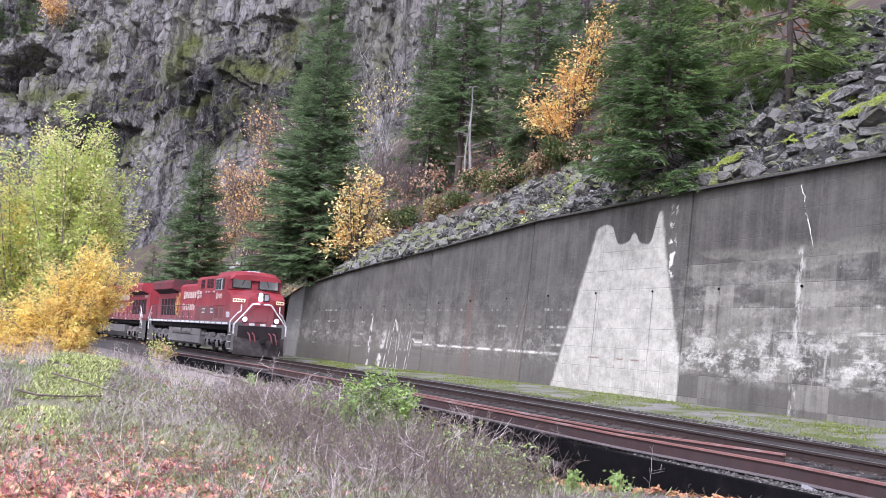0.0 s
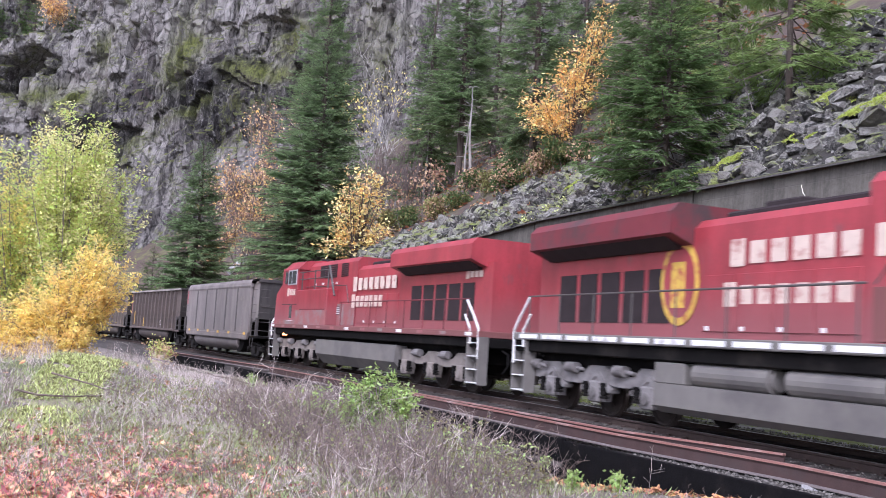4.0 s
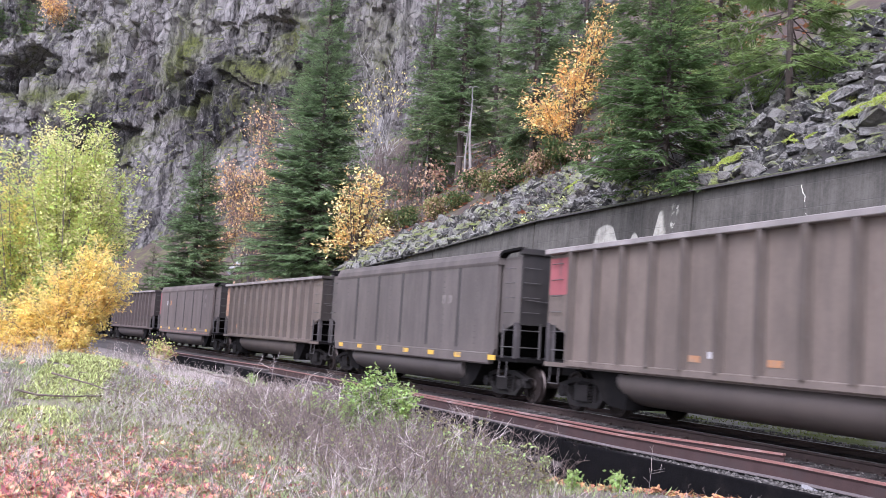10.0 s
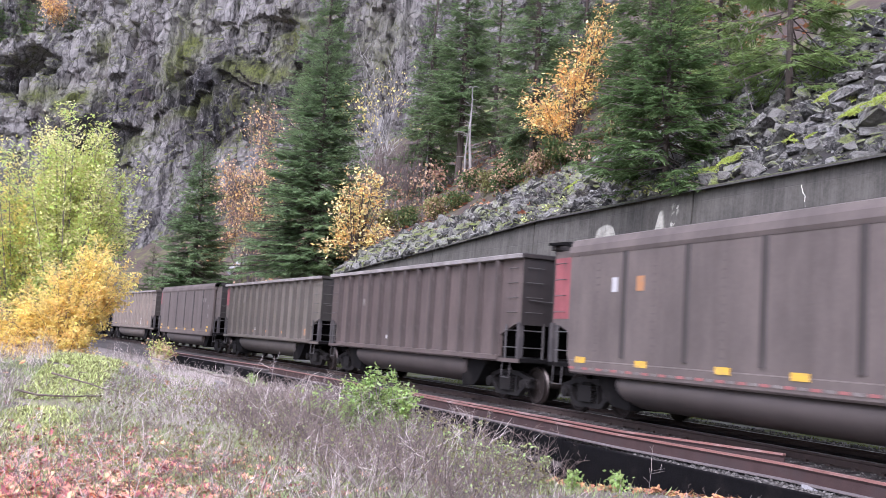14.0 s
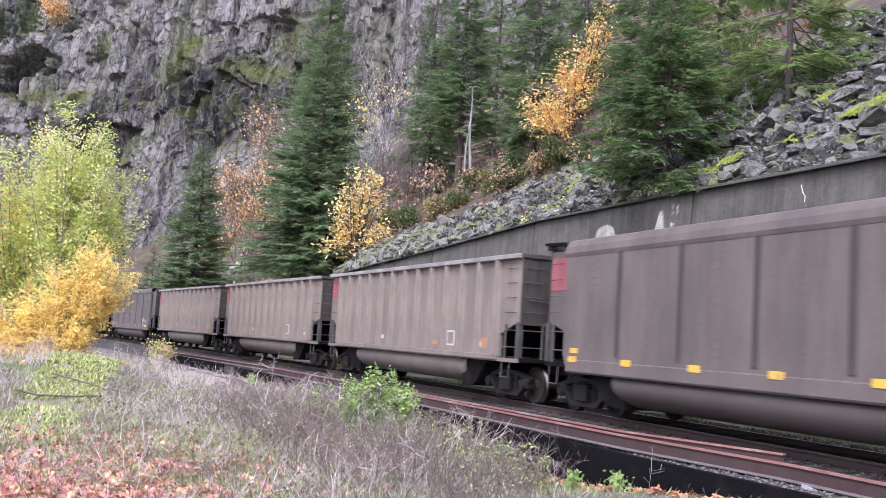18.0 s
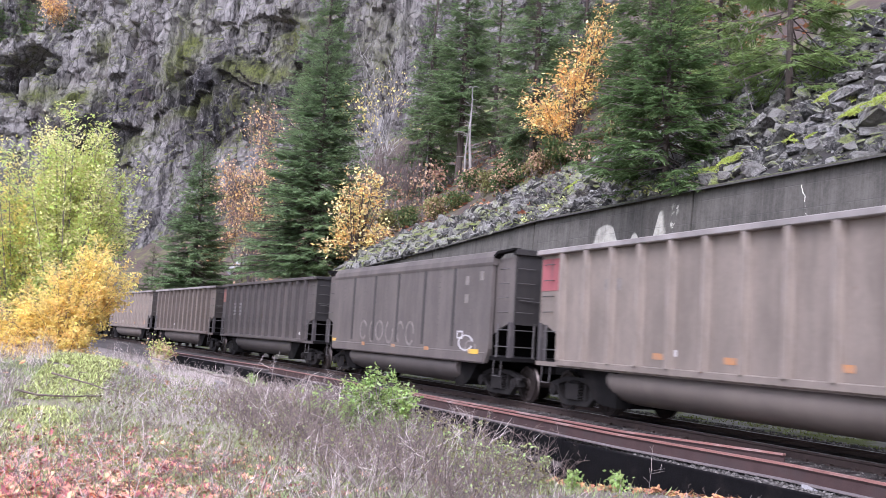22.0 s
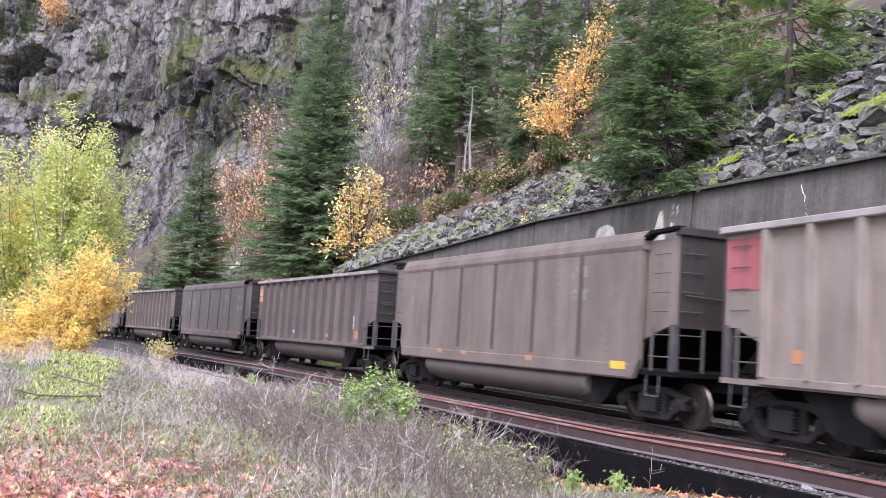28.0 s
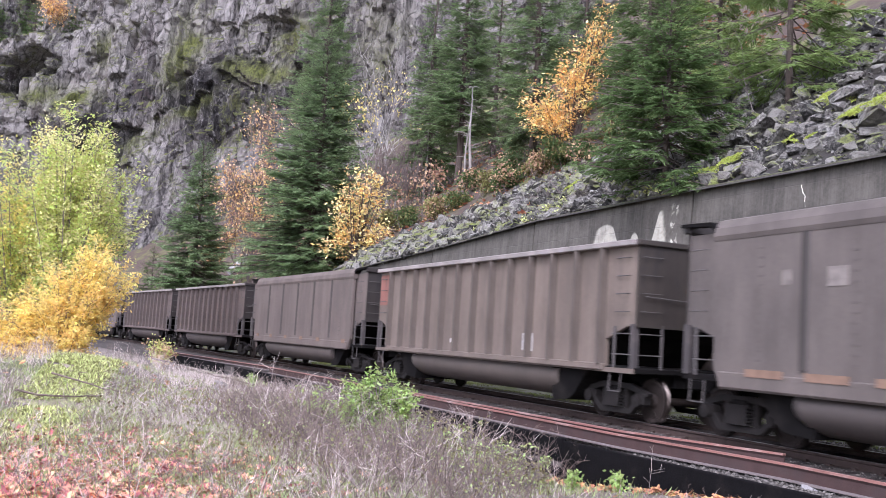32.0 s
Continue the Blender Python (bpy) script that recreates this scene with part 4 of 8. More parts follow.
def fir_meshes(h, radius, r, sparse=1.0, bare=0.06, flat=0.0, taper=0.78):
    """Trunk and crown of a fir of height h; branch sprays carry needle fans."""
    lev = int(h * 4.0)
    zb = h * (bare + (0.985 - bare) * np.sort(r.random(int(lev * 6.0 * sparse))) ** 0.92)
    n = len(zb)
    phi = r.random(n) * 2 * np.pi + np.floor(zb * 3) * 1.3
    top = zb / h
    length = radius * (1 - top) ** taper * r.uniform(0.55, 1.15, n) + 0.15
    length *= np.clip((top - bare) / 0.08 + 0.55, 0, 1)
    out = np.stack([np.cos(phi), np.sin(phi), 0 * phi], 1)
    tang = np.stack([-np.sin(phi), np.cos(phi), 0 * phi], 1)
    rise = np.interp(top, [0, 0.35, 0.8, 1], [-0.22, -0.08, 0.35, 1.0]) + r.normal(0, 0.1, n) + flat
    sag = np.interp(top, [0, 0.6, 1], [0.32, 0.25, 0.0])

    def along(i, u):
        z = zb[i] + length[i] * (rise[i] * u - sag[i] * u * (1 - 0.75 * u))
        return out[i] * (length[i] * u)[:, None] + np.stack([0 * z, 0 * z, z], 1)
    # main stems
    idx = np.arange(n)
    st = [tubes(along(idx, np.full(n, q)), along(idx, np.full(n, q + 0.48)), 0.006 * length + 0.008, 0.003 * length + 0.004, 3) for q in (0.0, 0.48)]
    # twigs to both sides, nearer each other towards the tip
    m = np.maximum(3, (length / 0.15).astype(int))
    i = np.repeat(idx, m)
    u = np.clip(r.uniform(0.16, 1.0, len(i)) ** 0.8, 0, 0.99)
    sgn = np.where(r.random(len(i)) < 0.5, -1, 1)
    p = along(i, u)
    ang = r.uniform(0.5, 1.1, len(i)) * sgn
    tip = np.where(u > 0.93, 0.15, 1.0)
    d = out[i] * np.cos(ang * tip)[:, None] + tang[i] * np.sin(ang * tip)[:, None]
    d[:, 2] += (rise[i] * 0.6 - sag[i] * 0.8 + 0.55 * sag[i] * 2 * u) * 0.8 - 0.22 + r.normal(0, 0.16, len(i))
    d = unit(d)
    tl = np.clip(0.42 * length[i] * (1.08 - u), 0.1, 0.75) * r.uniform(0.7, 1.25, len(i)) + 0.08
    side = unit(np.cross(d, np.array([[0, 0, 1.0]])))
    parts, tips = [], []
    for v, sg in ((0.0, -1), (0.04, 1), (0.13, -1), (0.18, 1), (0.26, -1), (0.32, 1), (0.4, -1), (0.46, 1), (0.54, -1), (0.6, 1), (0.68, -1), (0.74, 1), (0.82, -1), (0.86, 1), (0.55, 0), (0.35, 0)):
        dd = unit(d + r.normal(0, 0.12, d.shape)) if sg == 0 else unit(d * 0.72 + side * (0.7 * sg) + np.array([[0, 0, -0.16]]) + r.normal(0, 0.15, d.shape))
        ss = unit(np.cross(dd, np.array([[0, 0, 1.0]])) + r.normal(0, 0.45, d.shape))
        ll = tl * (0.5 if sg == 0 else 0.46 * (1 - 0.5 * v))
        a = p + d * (tl * v)[:, None]
        w = ss * (ll * 0.1 + 0.012)[:, None]
        tri = np.stack([a - w * 0.5, a + dd * (ll * 0.55)[:, None] + w, a + dd * ll[:, None]], 1).reshape(-1, 3)
        parts.append((tri, np.arange(len(tri)).reshape(-1, 3)))
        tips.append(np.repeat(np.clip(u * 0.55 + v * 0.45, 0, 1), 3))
    crown = (*stack(*parts), np.concatenate(tips))
    zz = np.linspace(0, h * 0.97, 9)
    px = 0.02 * h * np.sin(zz * 0.4) * 0.3
    axis = np.stack([px, 0 * zz, zz], 1)
    rad = 0.013 * h * (1 - zz / h) ** 0.8 + 0.015
    trunk = stack(tubes(axis[:-1], axis[1:], rad[:-1], rad[1:], 8), *st)
    return trunk, crown


def stand(x, y):
    s, n = to_line(np.array([x]), np.array([y]))
    if n[0] > 5.5:
        return float(hill_z(s, n)[0])
    return float(ground_z(np.array([x]), np.array([y]))[0])


def fir(x, y, h, radius, seed, sparse=1.0, bare=0.06, material=None, label="", lean=0.0, taper=0.78, z=None):
    r = np.random.default_rng(seed)
    trunk, crown = fir_meshes(h, radius, r, sparse, bare, taper=taper)
    z = stand(x, y) if z is None else z
    ob = thing("fir_tree", label or "dense dark green fir tree on the slope", "tree", "conifers on the slope", m=pose(x, y, z - 0.15, 0, lean, seed * 47 % 360))
    part("trunk", mesh_from("trunk", *trunk, BARK), None, ob)
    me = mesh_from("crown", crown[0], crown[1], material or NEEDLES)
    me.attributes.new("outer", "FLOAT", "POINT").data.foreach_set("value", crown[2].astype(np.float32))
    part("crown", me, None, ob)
    return ob


def limbs(r, start, heading, length, radius, depth, spread=0.55, up=0.15, splits=(2, 3), out=None):
    """Branch segments grown from start; returns lists of (a, b, ra, rb) and tip points."""
    if out is None:
        out = ([], [])
    p, d = np.array(start, float), np.array(heading, float)
    steps_n = 3
    for i in range(steps_n):
        d = unit(d + r.normal(0, 0.12, 3) + np.array([0, 0, up * 0.3]))
        q = p + d * length / steps_n
        ra, rb = radius * (1 - 0.15 * i), radius * (1 - 0.15 * (i + 1))
        out[0].append((p, q, ra, rb))
        if depth <= 1:
            out[1].append(q)
        if depth > 0 and i > 0:
            for _ in range(r.integers(splits[0], splits[1] + 1) if i == steps_n - 1 else 1):
                nd = unit(d + r.normal(0, spread, 3) + np.array([0, 0, up]))
                limbs(r, q, nd, length * r.uniform(0.55, 0.8), rb * 0.62, depth - 1, spread, up, splits, out)
        p = q
    return out


def leaf_quads(r, tips, per_tip, spread, size, droop=0.3, flat=0.8):
    c = np.repeat(tips, per_tip, 0) + r.normal(0, spread, (len(tips) * per_tip, 3)) * np.array([1, 1, flat])
    d = unit(r.normal(0, 1, c.shape) + np.array([0, 0, -droop]))
    s = unit(np.cross(d, unit(r.normal(0, 1, c.shape))))
    l = size * r.uniform(0.6, 1.3, len(c))
    return diamonds(c, d, s, l, l * 0.75)


def broadleaf(name, x, y, h, seed, leaf, label, width=0.55, per_tip=10, size=0.16, trunks=3, depth=3, bark=None, spread=0.3, second=None, up=0.2, group="", z=None, base=0.35, thick=0.012, rmin=0.005, share=0.28, lean=(0, 0), flat=0.8):
    r = np.random.default_rng(seed)
    segs, tips = [], []
    for i in range(trunks):
        a = r.uniform(0, 2 * np.pi)
        tip = width * r.uniform(0.2, 1.0) if trunks > 1 else 0.05
        s, t = limbs(r, (0.1 * math.cos(a), 0.1 * math.sin(a), 0), unit(np.array([tip * math.cos(a), tip * math.sin(a), 1.0])), h * base * r.uniform(0.85, 1.15), thick * h, depth, width, up)
        segs += s
        tips += t
    a, b, ra, rb = (np.array(q) for q in zip(*segs))
    tips = np.array(tips)
    k = h / max(1e-6, np.quantile(tips[:, 2], 0.985))
    for arr in (a, b, tips):
        arr[:, :2] += arr[:, 2:3] * np.array([lean])
    for arr in (a, b, tips):
        arr *= np.array([1, 1, k])
    ob = thing(name, label, "tree" if h > 3 else "shrub", group, m=pose(x, y, (stand(x, y) if z is None else z) - 0.08))
    part("trunk", mesh_from("trunk", *tubes(a, b, np.maximum(ra, rmin), np.maximum(rb, rmin * 0.8), 5), bark or GREY_BARK), None, ob)
    if per_tip:
        half = r.random(len(tips)) < (1 - share if second else 2)
        part("crown", mesh_from("crown", *leaf_quads(r, tips[half], per_tip, spread, size, flat=flat), leaf), None, ob)
        if second is not None and (~half).any():
            part("crown", mesh_from("crown", *leaf_quads(r, tips[~half], per_tip, spread, size, flat=flat), second), None, ob)
    return ob


def plume_tree(name, x, y, tips, seed, leaf, label, second=None, share=0.2, copies=5, sprays=16, per=14, size=0.12, spray=0.38, sag=0.12, start=0.25, depth=1.3, jitter=0.35, thick=0.012, bark=None, tilt=0.55):
    """A bush or small tree of arching branches that end at the given (across, up) tips, each with flat leafy sprays."""
    r = np.random.default_rng(seed)
    t2 = np.repeat(np.array(tips, float), copies, 0)
    n = len(t2)
    end = np.stack([t2[:, 0], r.normal(0, depth, n), t2[:, 1]], 1) + r.normal(0, jitter, (n, 3))
    end *= r.uniform(0.74, 1.03, (n, 1))
    end[:, 2] = np.maximum(end[:, 2], 0.1)
    root = r.normal(0, 0.12, (n, 3)) * np.array([1, 1, 0])
    bow = np.linalg.norm(end, axis=1) * sag

    def at(i, u):
        p = root[i] * (1 - u)[:, None] + end[i] * (u ** 1.15)[:, None]
        p[:, 2] += bow[i] * np.sin(u * np.pi)
        return p
    idx = np.arange(n)
    us = np.linspace(0, 1, 6)
    rad = thick * np.linalg.norm(end, axis=1)
    wood = [tubes(at(idx, np.full(n, a)), at(idx, np.full(n, b)), rad * (1.05 - a), rad * (1.05 - b) + 0.003, 4) for a, b in zip(us, us[1:])]
    i = np.repeat(idx, sprays)
    u = start + (1 - start) * r.random(len(i)) ** 0.75
    c = at(i, u) + r.normal(0, spray, (len(i), 3)) * np.array([1, 1, 0.45]) * (1.15 - 0.6 * u)[:, None]
    wood.append(tubes(at(i, u * 0.93), c, np.full(len(i), 0.006), np.full(len(i), 0.003), 3))
    head = unit(c - at(i, u * 0.8) + r.normal(0, 0.1, c.shape))
    j = np.repeat(np.arange(len(i)), per)
    p = c[j] + head[j] * r.uniform(-0.9, 0.9, (len(j), 1)) * spray * 0.75 + r.normal(0, spray * 0.3, (len(j), 3)) * np.array([1, 1, 0.3])
    d = unit(head[j] * 0.6 + r.normal(0, 0.6, p.shape) * np.array([1, 1, 0.55]) + np.array([0, 0, -0.3]))
    s = unit(np.cross(d, np.array([[0, 0, 1.0]])) + r.normal(0, tilt, p.shape))
    l = size * r.uniform(0.6, 1.3, len(p))
    v, f = diamonds(p, d, s, l, l * 0.6)
    ob = thing(name, label, "tree" if max(q[1] for q in tips) > 5 else "bush", m=pose(x, y, stand(x, y) - 0.08))
    part("trunk", mesh_from("trunk", *stack(*wood), bark or GREY_BARK), None, ob)
    pick = (r.random(len(i)) < share)[j] if second else np.zeros(len(p), bool)
    for k, m in ((~pick, leaf), (pick, second)):
        if k.any():
            w = v.reshape(-1, 4, 3)[k].reshape(-1, 3)
            part("crown", mesh_from("crown", w, np.arange(len(w)).reshape(-1, 4), m), None, ob)
    return ob


fir(-8.5, 63.2, 17.2, 5.5, 11, 1.6, material=NEEDLES_BLUE, label="tall dense fir tree beside the end of the wall")
fir(-22.6, 88.5, 17.8, 5.6, 12, 1.6, material=NEEDLES_BLUE, label="smaller dark fir tree in front of the cliff")
fir(-13.2, 98, 31, 7.5, 13, 0.6, material=NEEDLES_PALE, label="tall fir tree standing before the cliff")
fir(0.7, 66.5, 19, 4.0, 14, 1.1, 0.2, material=NEEDLES_PALE)
fir(-1.6, 73, 19, 3.6, 15, 0.8, material=NEEDLES_PALE)
fir(4.5, 52, 17, 3.1, 16, 1.1, material=NEEDLES_PALE)
fir(7.3, 32.2, 7.2, 3.7, 17, 1.5, 0.05, label="broad bushy young fir overhanging the retaining wall")
fir(9.0, 44.0, 10.6, 3.7, 18, 1.0)
fir(11.2, 40, 9, 3.8, 19, 0.85, material=NEEDLES_BRIGHT)
fir(11.9, 33.6, 9.5, 4.6, 20, 0.42, 0.1, material=NEEDLES_BRIGHT, label="open-branched fir tree on the talus")
fir(-0.7, 78.5, 13.6, 3.0, 23, 0.8)
fir(-31.0, 104, 9.0, 2.9, 24, 0.8)
fir(4.0, 50.6, 1.7, 1.4, 25, 1.6, 0.02, label="small young fir on the slope")
fir(8.2, 60, 13, 4.2, 26, 0.8, material=NEEDLES_PALE)
fir(12.0, 53, 10, 4.0, 27, 0.7)
fir(3.5, 76, 15, 4.2, 28, 0.7, material=NEEDLES_PALE)
broadleaf("small_shrub", -20.6, 106.2, 2.2, 48, LEAF_PALE, "small yellow-green shrub beside a bleached log", 0.6, 8, 0.16, 6, 2, GREY_BARK, 0.3, GREEN, share=0.5)
AUTUMN = "autumn trees on the slope"
for i, (x, y, h, rad) in enumerate(((-84, 172, 13, 4.5), (-76, 171, 10, 4.0), (-68.5, 170, 9, 3.5), (-92, 173, 15, 5.0), (-80, 177, 16, 5), (-72, 176, 14, 5))):
    fir(x, y, h, rad, 310 + i, 0.5, label="dark fir tree on the shelf above the cliff", z=48.5)
broadleaf("maple_tree", -72.0, 169, 9.0, 320, LEAF_PINK, "orange-leaved tree on the shelf above the cliff", 0.5, 4, 0.4, 2, 3, TWIG_BARK, 0.8, LEAF_ORANGE, z=49.5, thick=0.008, rmin=0.02, share=0.45, up=0.3)
plume_tree("maple_tree", 5.9, 47.0, [(-2.03, 2.79), (-1.52, 3.93), (-0.46, 5.5), (-0.13, 4.5), (0.36, 6.21), (1.17, 7.07), (0.98, 5.07), (-0.31, 2.51), (0.76, 3.93), (-0.78, 3.36), (1.36, 7.69), (-0.26, 1.51), (-2.21, 3.51), (0.91, 6.5), (-1.16, 2.51)], 31, LEAF_ORANGE, "maple tree with bright orange leaves on the slope", LEAF_AMBER, 0.35, 3, 12, 9, 0.2, 0.5, 0.05, 0.62, 0.5, 0.22, bark=BARK)
plume_tree("maple_tree", -5.2, 58.6, [(-1.14, 5.91), (-0.42, 5.56), (-1.39, 4.52), (0.32, 4.87), (1.41, 4.17), (-1.66, 3.48), (-0.3, 3.82), (0.79, 3.13), (1.87, 2.61), (-1.91, 2.09), (-0.87, 2.09), (0.54, 1.74), (2.11, 1.74), (-0.45, 1.04), (-2.18, 1.04), (-0.15, 6.53), (1.17, 6.53)], 32, LEAF_AMBER, "small amber-leaved maple above the wall", LEAF_ORANGE, 0.3, 3, 10, 6, 0.25, 0.42, 0.05, 0.45, 0.7, 0.3, bark=BARK)
plume_tree("alder_tree", -19.5, 100, [(-0.5, 12.37), (-1.34, 11.78), (0.33, 12.96), (0.19, 18.26), (0.76, 18.55), (-0.32, 17.37), (-0.92, 13.84), (0.73, 15.31), (-1.12, 9.13), (-1.57, 7.36), (0.67, 8.84), (-2.5, 7.95), (1.68, 10.9), (-0.04, 10.31), (-3.31, 7.07)], 33, LEAF_PINK, "thin tree with sparse faded orange leaves", LEAF_ORANGE, 0.4, 4, 5, 4, 0.26, 0.55, 0.03, 0.55, 1.2, 0.6, thick=0.006, bark=TWIG_BARK)
for i, (x, y, h) in enumerate(((-18.9, 104, 17.5), (-20.4, 99, 12), (-21.5, 102, 9), (-17.2, 97, 11), (-18.2, 93, 8.5), (-22.5, 97, 7))):
    broadleaf("bare_tree", x, y, h, 250 + i, LEAF_PINK, "bare brown tree with few faded leaves", 0.35, 1, 0.26, 2, 4, TWIG_BARK, 0.4, LEAF_ORANGE, group=AUTUMN, thick=0.006, rmin=0.017, up=0.35, base=0.3)
for i, (x, y, h) in enumerate(((-8.3, 82, 12.5), (-7.4, 87, 15.0), (-5.6, 92, 16.5), (-3.6, 96, 17.0), (-6.6, 79, 9.5), (-4.6, 84, 11.5))):
    broadleaf("bare_tree", x, y, h, 270 + i, LEAF_YELLOW, "slender bare pale-barked tree on the slope", 0.5, 0, 0.28, 1, 3, PALE_BARK, 0.4, group=AUTUMN, thick=0.008, rmin=0.017, up=0.25, base=0.5)
for i, (x, y, h) in enumerate(((-4.0, 73, 6.5), (-3.0, 76, 7.5), (-5.4, 76, 6.0), (-1.9, 79, 5.0), (-2.6, 69, 4.5))):
    broadleaf("bare_tree", x, y, h, 290 + i, LEAF_PINK, "bare dark-twigged young tree on the slope", 0.3, 0, 0.2, 3, 4, TWIG_BARK, 0.4, group=AUTUMN, thick=0.006, rmin=0.014, up=0.3, base=0.32)
broadleaf("alder_tree", -6.0, 88, 12.5, 36, LEAF_YELLOW, "slender pale-barked tree with yellow tufts", 0.5, 3, 0.24, 1, 3, PALE_BARK, 0.5, group=AUTUMN, thick=0.008, rmin=0.018, up=0.25, base=0.5)


def snag(x, y, h, lean, seed, r0=0.13):
    """A dead standing trunk with short bare branch stubs."""
    r = np.random.default_rng(seed)
    ob = thing("dead_tree", "bare dead tree with a pale broken trunk", "tree", AUTUMN, m=pose(x, y, stand(x, y) - 0.1))
    z = np.linspace(0, h, 9)
    pts = np.stack([lean * z + 0.05 * np.sin(z * 1.3 + seed), 0.04 * np.cos(z), z], 1)
    part("trunk", bent_tube(pts, np.linspace(r0, 0.025, 9), 8, SNAG), None, ob)
    for i in range(13):
        k = r.integers(3, 9)
        d = unit(np.array([r.choice((-1.0, -1.0, 1.0)) * r.uniform(0.5, 1), r.normal(0, 0.4), r.uniform(-0.2, 0.7)]))
        l = r.uniform(0.5, 1.7) * (1.1 - z[k] / h * 0.6)
        q = [pts[k], pts[k] + d * l * 0.5, pts[k] + d * l + np.array([0, 0, r.uniform(-0.3, 0.1)])]
        part("branch", bent_tube(q, (0.028, 0.018, 0.008), 5, SNAG), None, ob)


snag(1.45, 63.4, 6.6, -0.03, 38)
snag(1.05, 63.8, 5.6, 0.04, 39, 0.09)
snag(-1.7, 72.0, 7.0, 0.01, 40, 0.08)
broadleaf("sapling", 10.6, 33.2, 3.4, 40, LEAF_AMBER, "thin bare sapling among the talus stones", 0.5, 0, 0.2, 1, 2, GREY_BARK, 0.2, thick=0.007, base=0.8, up=0.0)
for i, (x, y, h) in enumerate(((-2.1, 74, 3.4), (-3.3, 70, 4.2), (-4.5, 76, 5.0), (-1.2, 67, 3.0), (-15.5, 84, 5.0), (-17.5, 92, 6.5), (-19, 96, 7), (-13.5, 86, 5.5), (6.5, 58, 4.5), (7.8, 56, 4.0), (-6.8, 72, 5.5), (-26, 104, 6))):
    broadleaf("bare_shrub", x, y, h, 50 + i, LEAF_PINK, "bare brown shrub with a few orange leaves", 0.45, 1, 0.24, 5, 2, GREY_BARK, 0.3, group="bare shrubs on the slope", thick=0.006)
plume_tree("yellow_green_tree", -17.0, 44, [(0.29, 10.13), (-0.25, 11.58), (-1.01, 10.81), (0.92, 10.9), (1.42, 9.65), (1.83, 8.69), (1.71, 7.43), (1.34, 6.37), (-1.68, 9.65), (0.09, 10.04), (0.67, 8.3), (-0.72, 8.49)], 41, LEAF_LIME, "young broadleaf tree with pale yellow-green leaves", LEAF_PALE, 0.42, 7, 28, 17, 0.17, 0.5, 0.03, 0.4, 1.1, 0.45, thick=0.005)
plume_tree("yellow_green_tree", -19.4, 45, [(-1.07, 10.2), (0.14, 9.8), (0.86, 8.6), (-0.33, 8.2), (-1.73, 8.2), (0.7, 6.8), (-0.89, 6.2), (1.32, 5.4)], 47, LEAF_LIME, "young broadleaf tree with green leaves turning gold", LEAF_YELLOW, 0.38, 6, 28, 17, 0.17, 0.5, 0.03, 0.3, 1.1, 0.45, thick=0.005)
plume_tree("yellow_bush", -14.5, 38, [(-2.2, 0.5), (-1.4, 0.45), (2.1, 3.9), (1.9, 4.6), (1.1, 5.1), (0.3, 4.6), (-0.6, 4.0), (-2.1, 2.9), (-2.9, 2.2), (-3.3, 1.3), (-2.5, 0.9), (0.9, 1.7), (1.3, 3.0), (0.2, 3.2), (-1.0, 2.3)], 42, LEAF_YELLOW, "spreading bush with dense golden yellow leaves", LEAF_GOLD, 0.4, 6, 24, 20, 0.125, 0.36, 0.06, 0.3, 0.8, 0.2, thick=0.007, tilt=0.8)
plume_tree("green_weed_bush", -1.12, 18.6, [(0.35, 1.6), (-0.1, 1.65), (0.6, 1.3), (-0.5, 1.4), (0.1, 1.2), (-0.6, 1.05), (0.65, 0.9), (0.25, 0.85)], 44, GREEN, "fresh green leafy weed among dead brambles", GRASS, 0.25, 8, 14, 16, 0.085, 0.15, 0.05, 0.25, 0.3, 0.1)
plume_tree("green_weed_bush", -2.3, 18.6, [(0.25, 1.15), (-0.3, 1.05), (0.45, 0.95), (-0.5, 0.8)], 45, GREEN, "fresh green leafy weed among dead brambles", OLIVE, 0.4, 6, 8, 12, 0.07, 0.13, 0.05, 0.2, 0.3, 0.1)
broadleaf("small_shrub", -9.3, 33, 1.35, 46, LEAF_LIME, "small yellow-green shrub on the bank", 0.3, 6, 0.07, 7, 2, STEMS_DARK, 0.1, LEAF_PINK, share=0.6, thick=0.004)
for i, (x, y, h) in enumerate(((0.42, 16.2, 1.1), (0.85, 16.9, 0.9), (1.2, 15.6, 0.9), (0.15, 17.6, 1.0), (1.45, 15.0, 0.7), (-0.5, 17.3, 1.2), (0.65, 15.1, 0.9), (1.1, 17.6, 0.8), (0.0, 15.6, 1.0))):
    plume_tree("leafy_weed", x, y, [(0.2, h), (-0.25, 0.8 * h), (0.3, 0.6 * h), (-0.1, 1.05 * h)], 80 + i, OLIVE, "dull olive leafy weed among brambles", GREEN, 0.35, 4, 7, 9, 0.055, 0.11, 0.05, 0.15, 0.25, 0.1)
for i, (x, y, h) in enumerate(((2.2, 15.0, 0.42), (2.8, 13.9, 0.45), (-5.5, 30.5, 0.8), (-3.6, 23.5, 0.6))):
    broadleaf("green_weed", x, y, h, 60 + i, GREEN, "small green weed beside the track", 0.3, 6, 0.055, 1, 2, STEMS, 0.05, thick=0.004, group="green weeds")


BLEACHED = mat("bleached_wood", (0.6, 0.59, 0.6), 0.9, vary=0.25, scale=3.0, bump=0.4, dirt=(0.25, 0.22, 0.21), dirt_scale=2.0, dirt_amount=0.35)


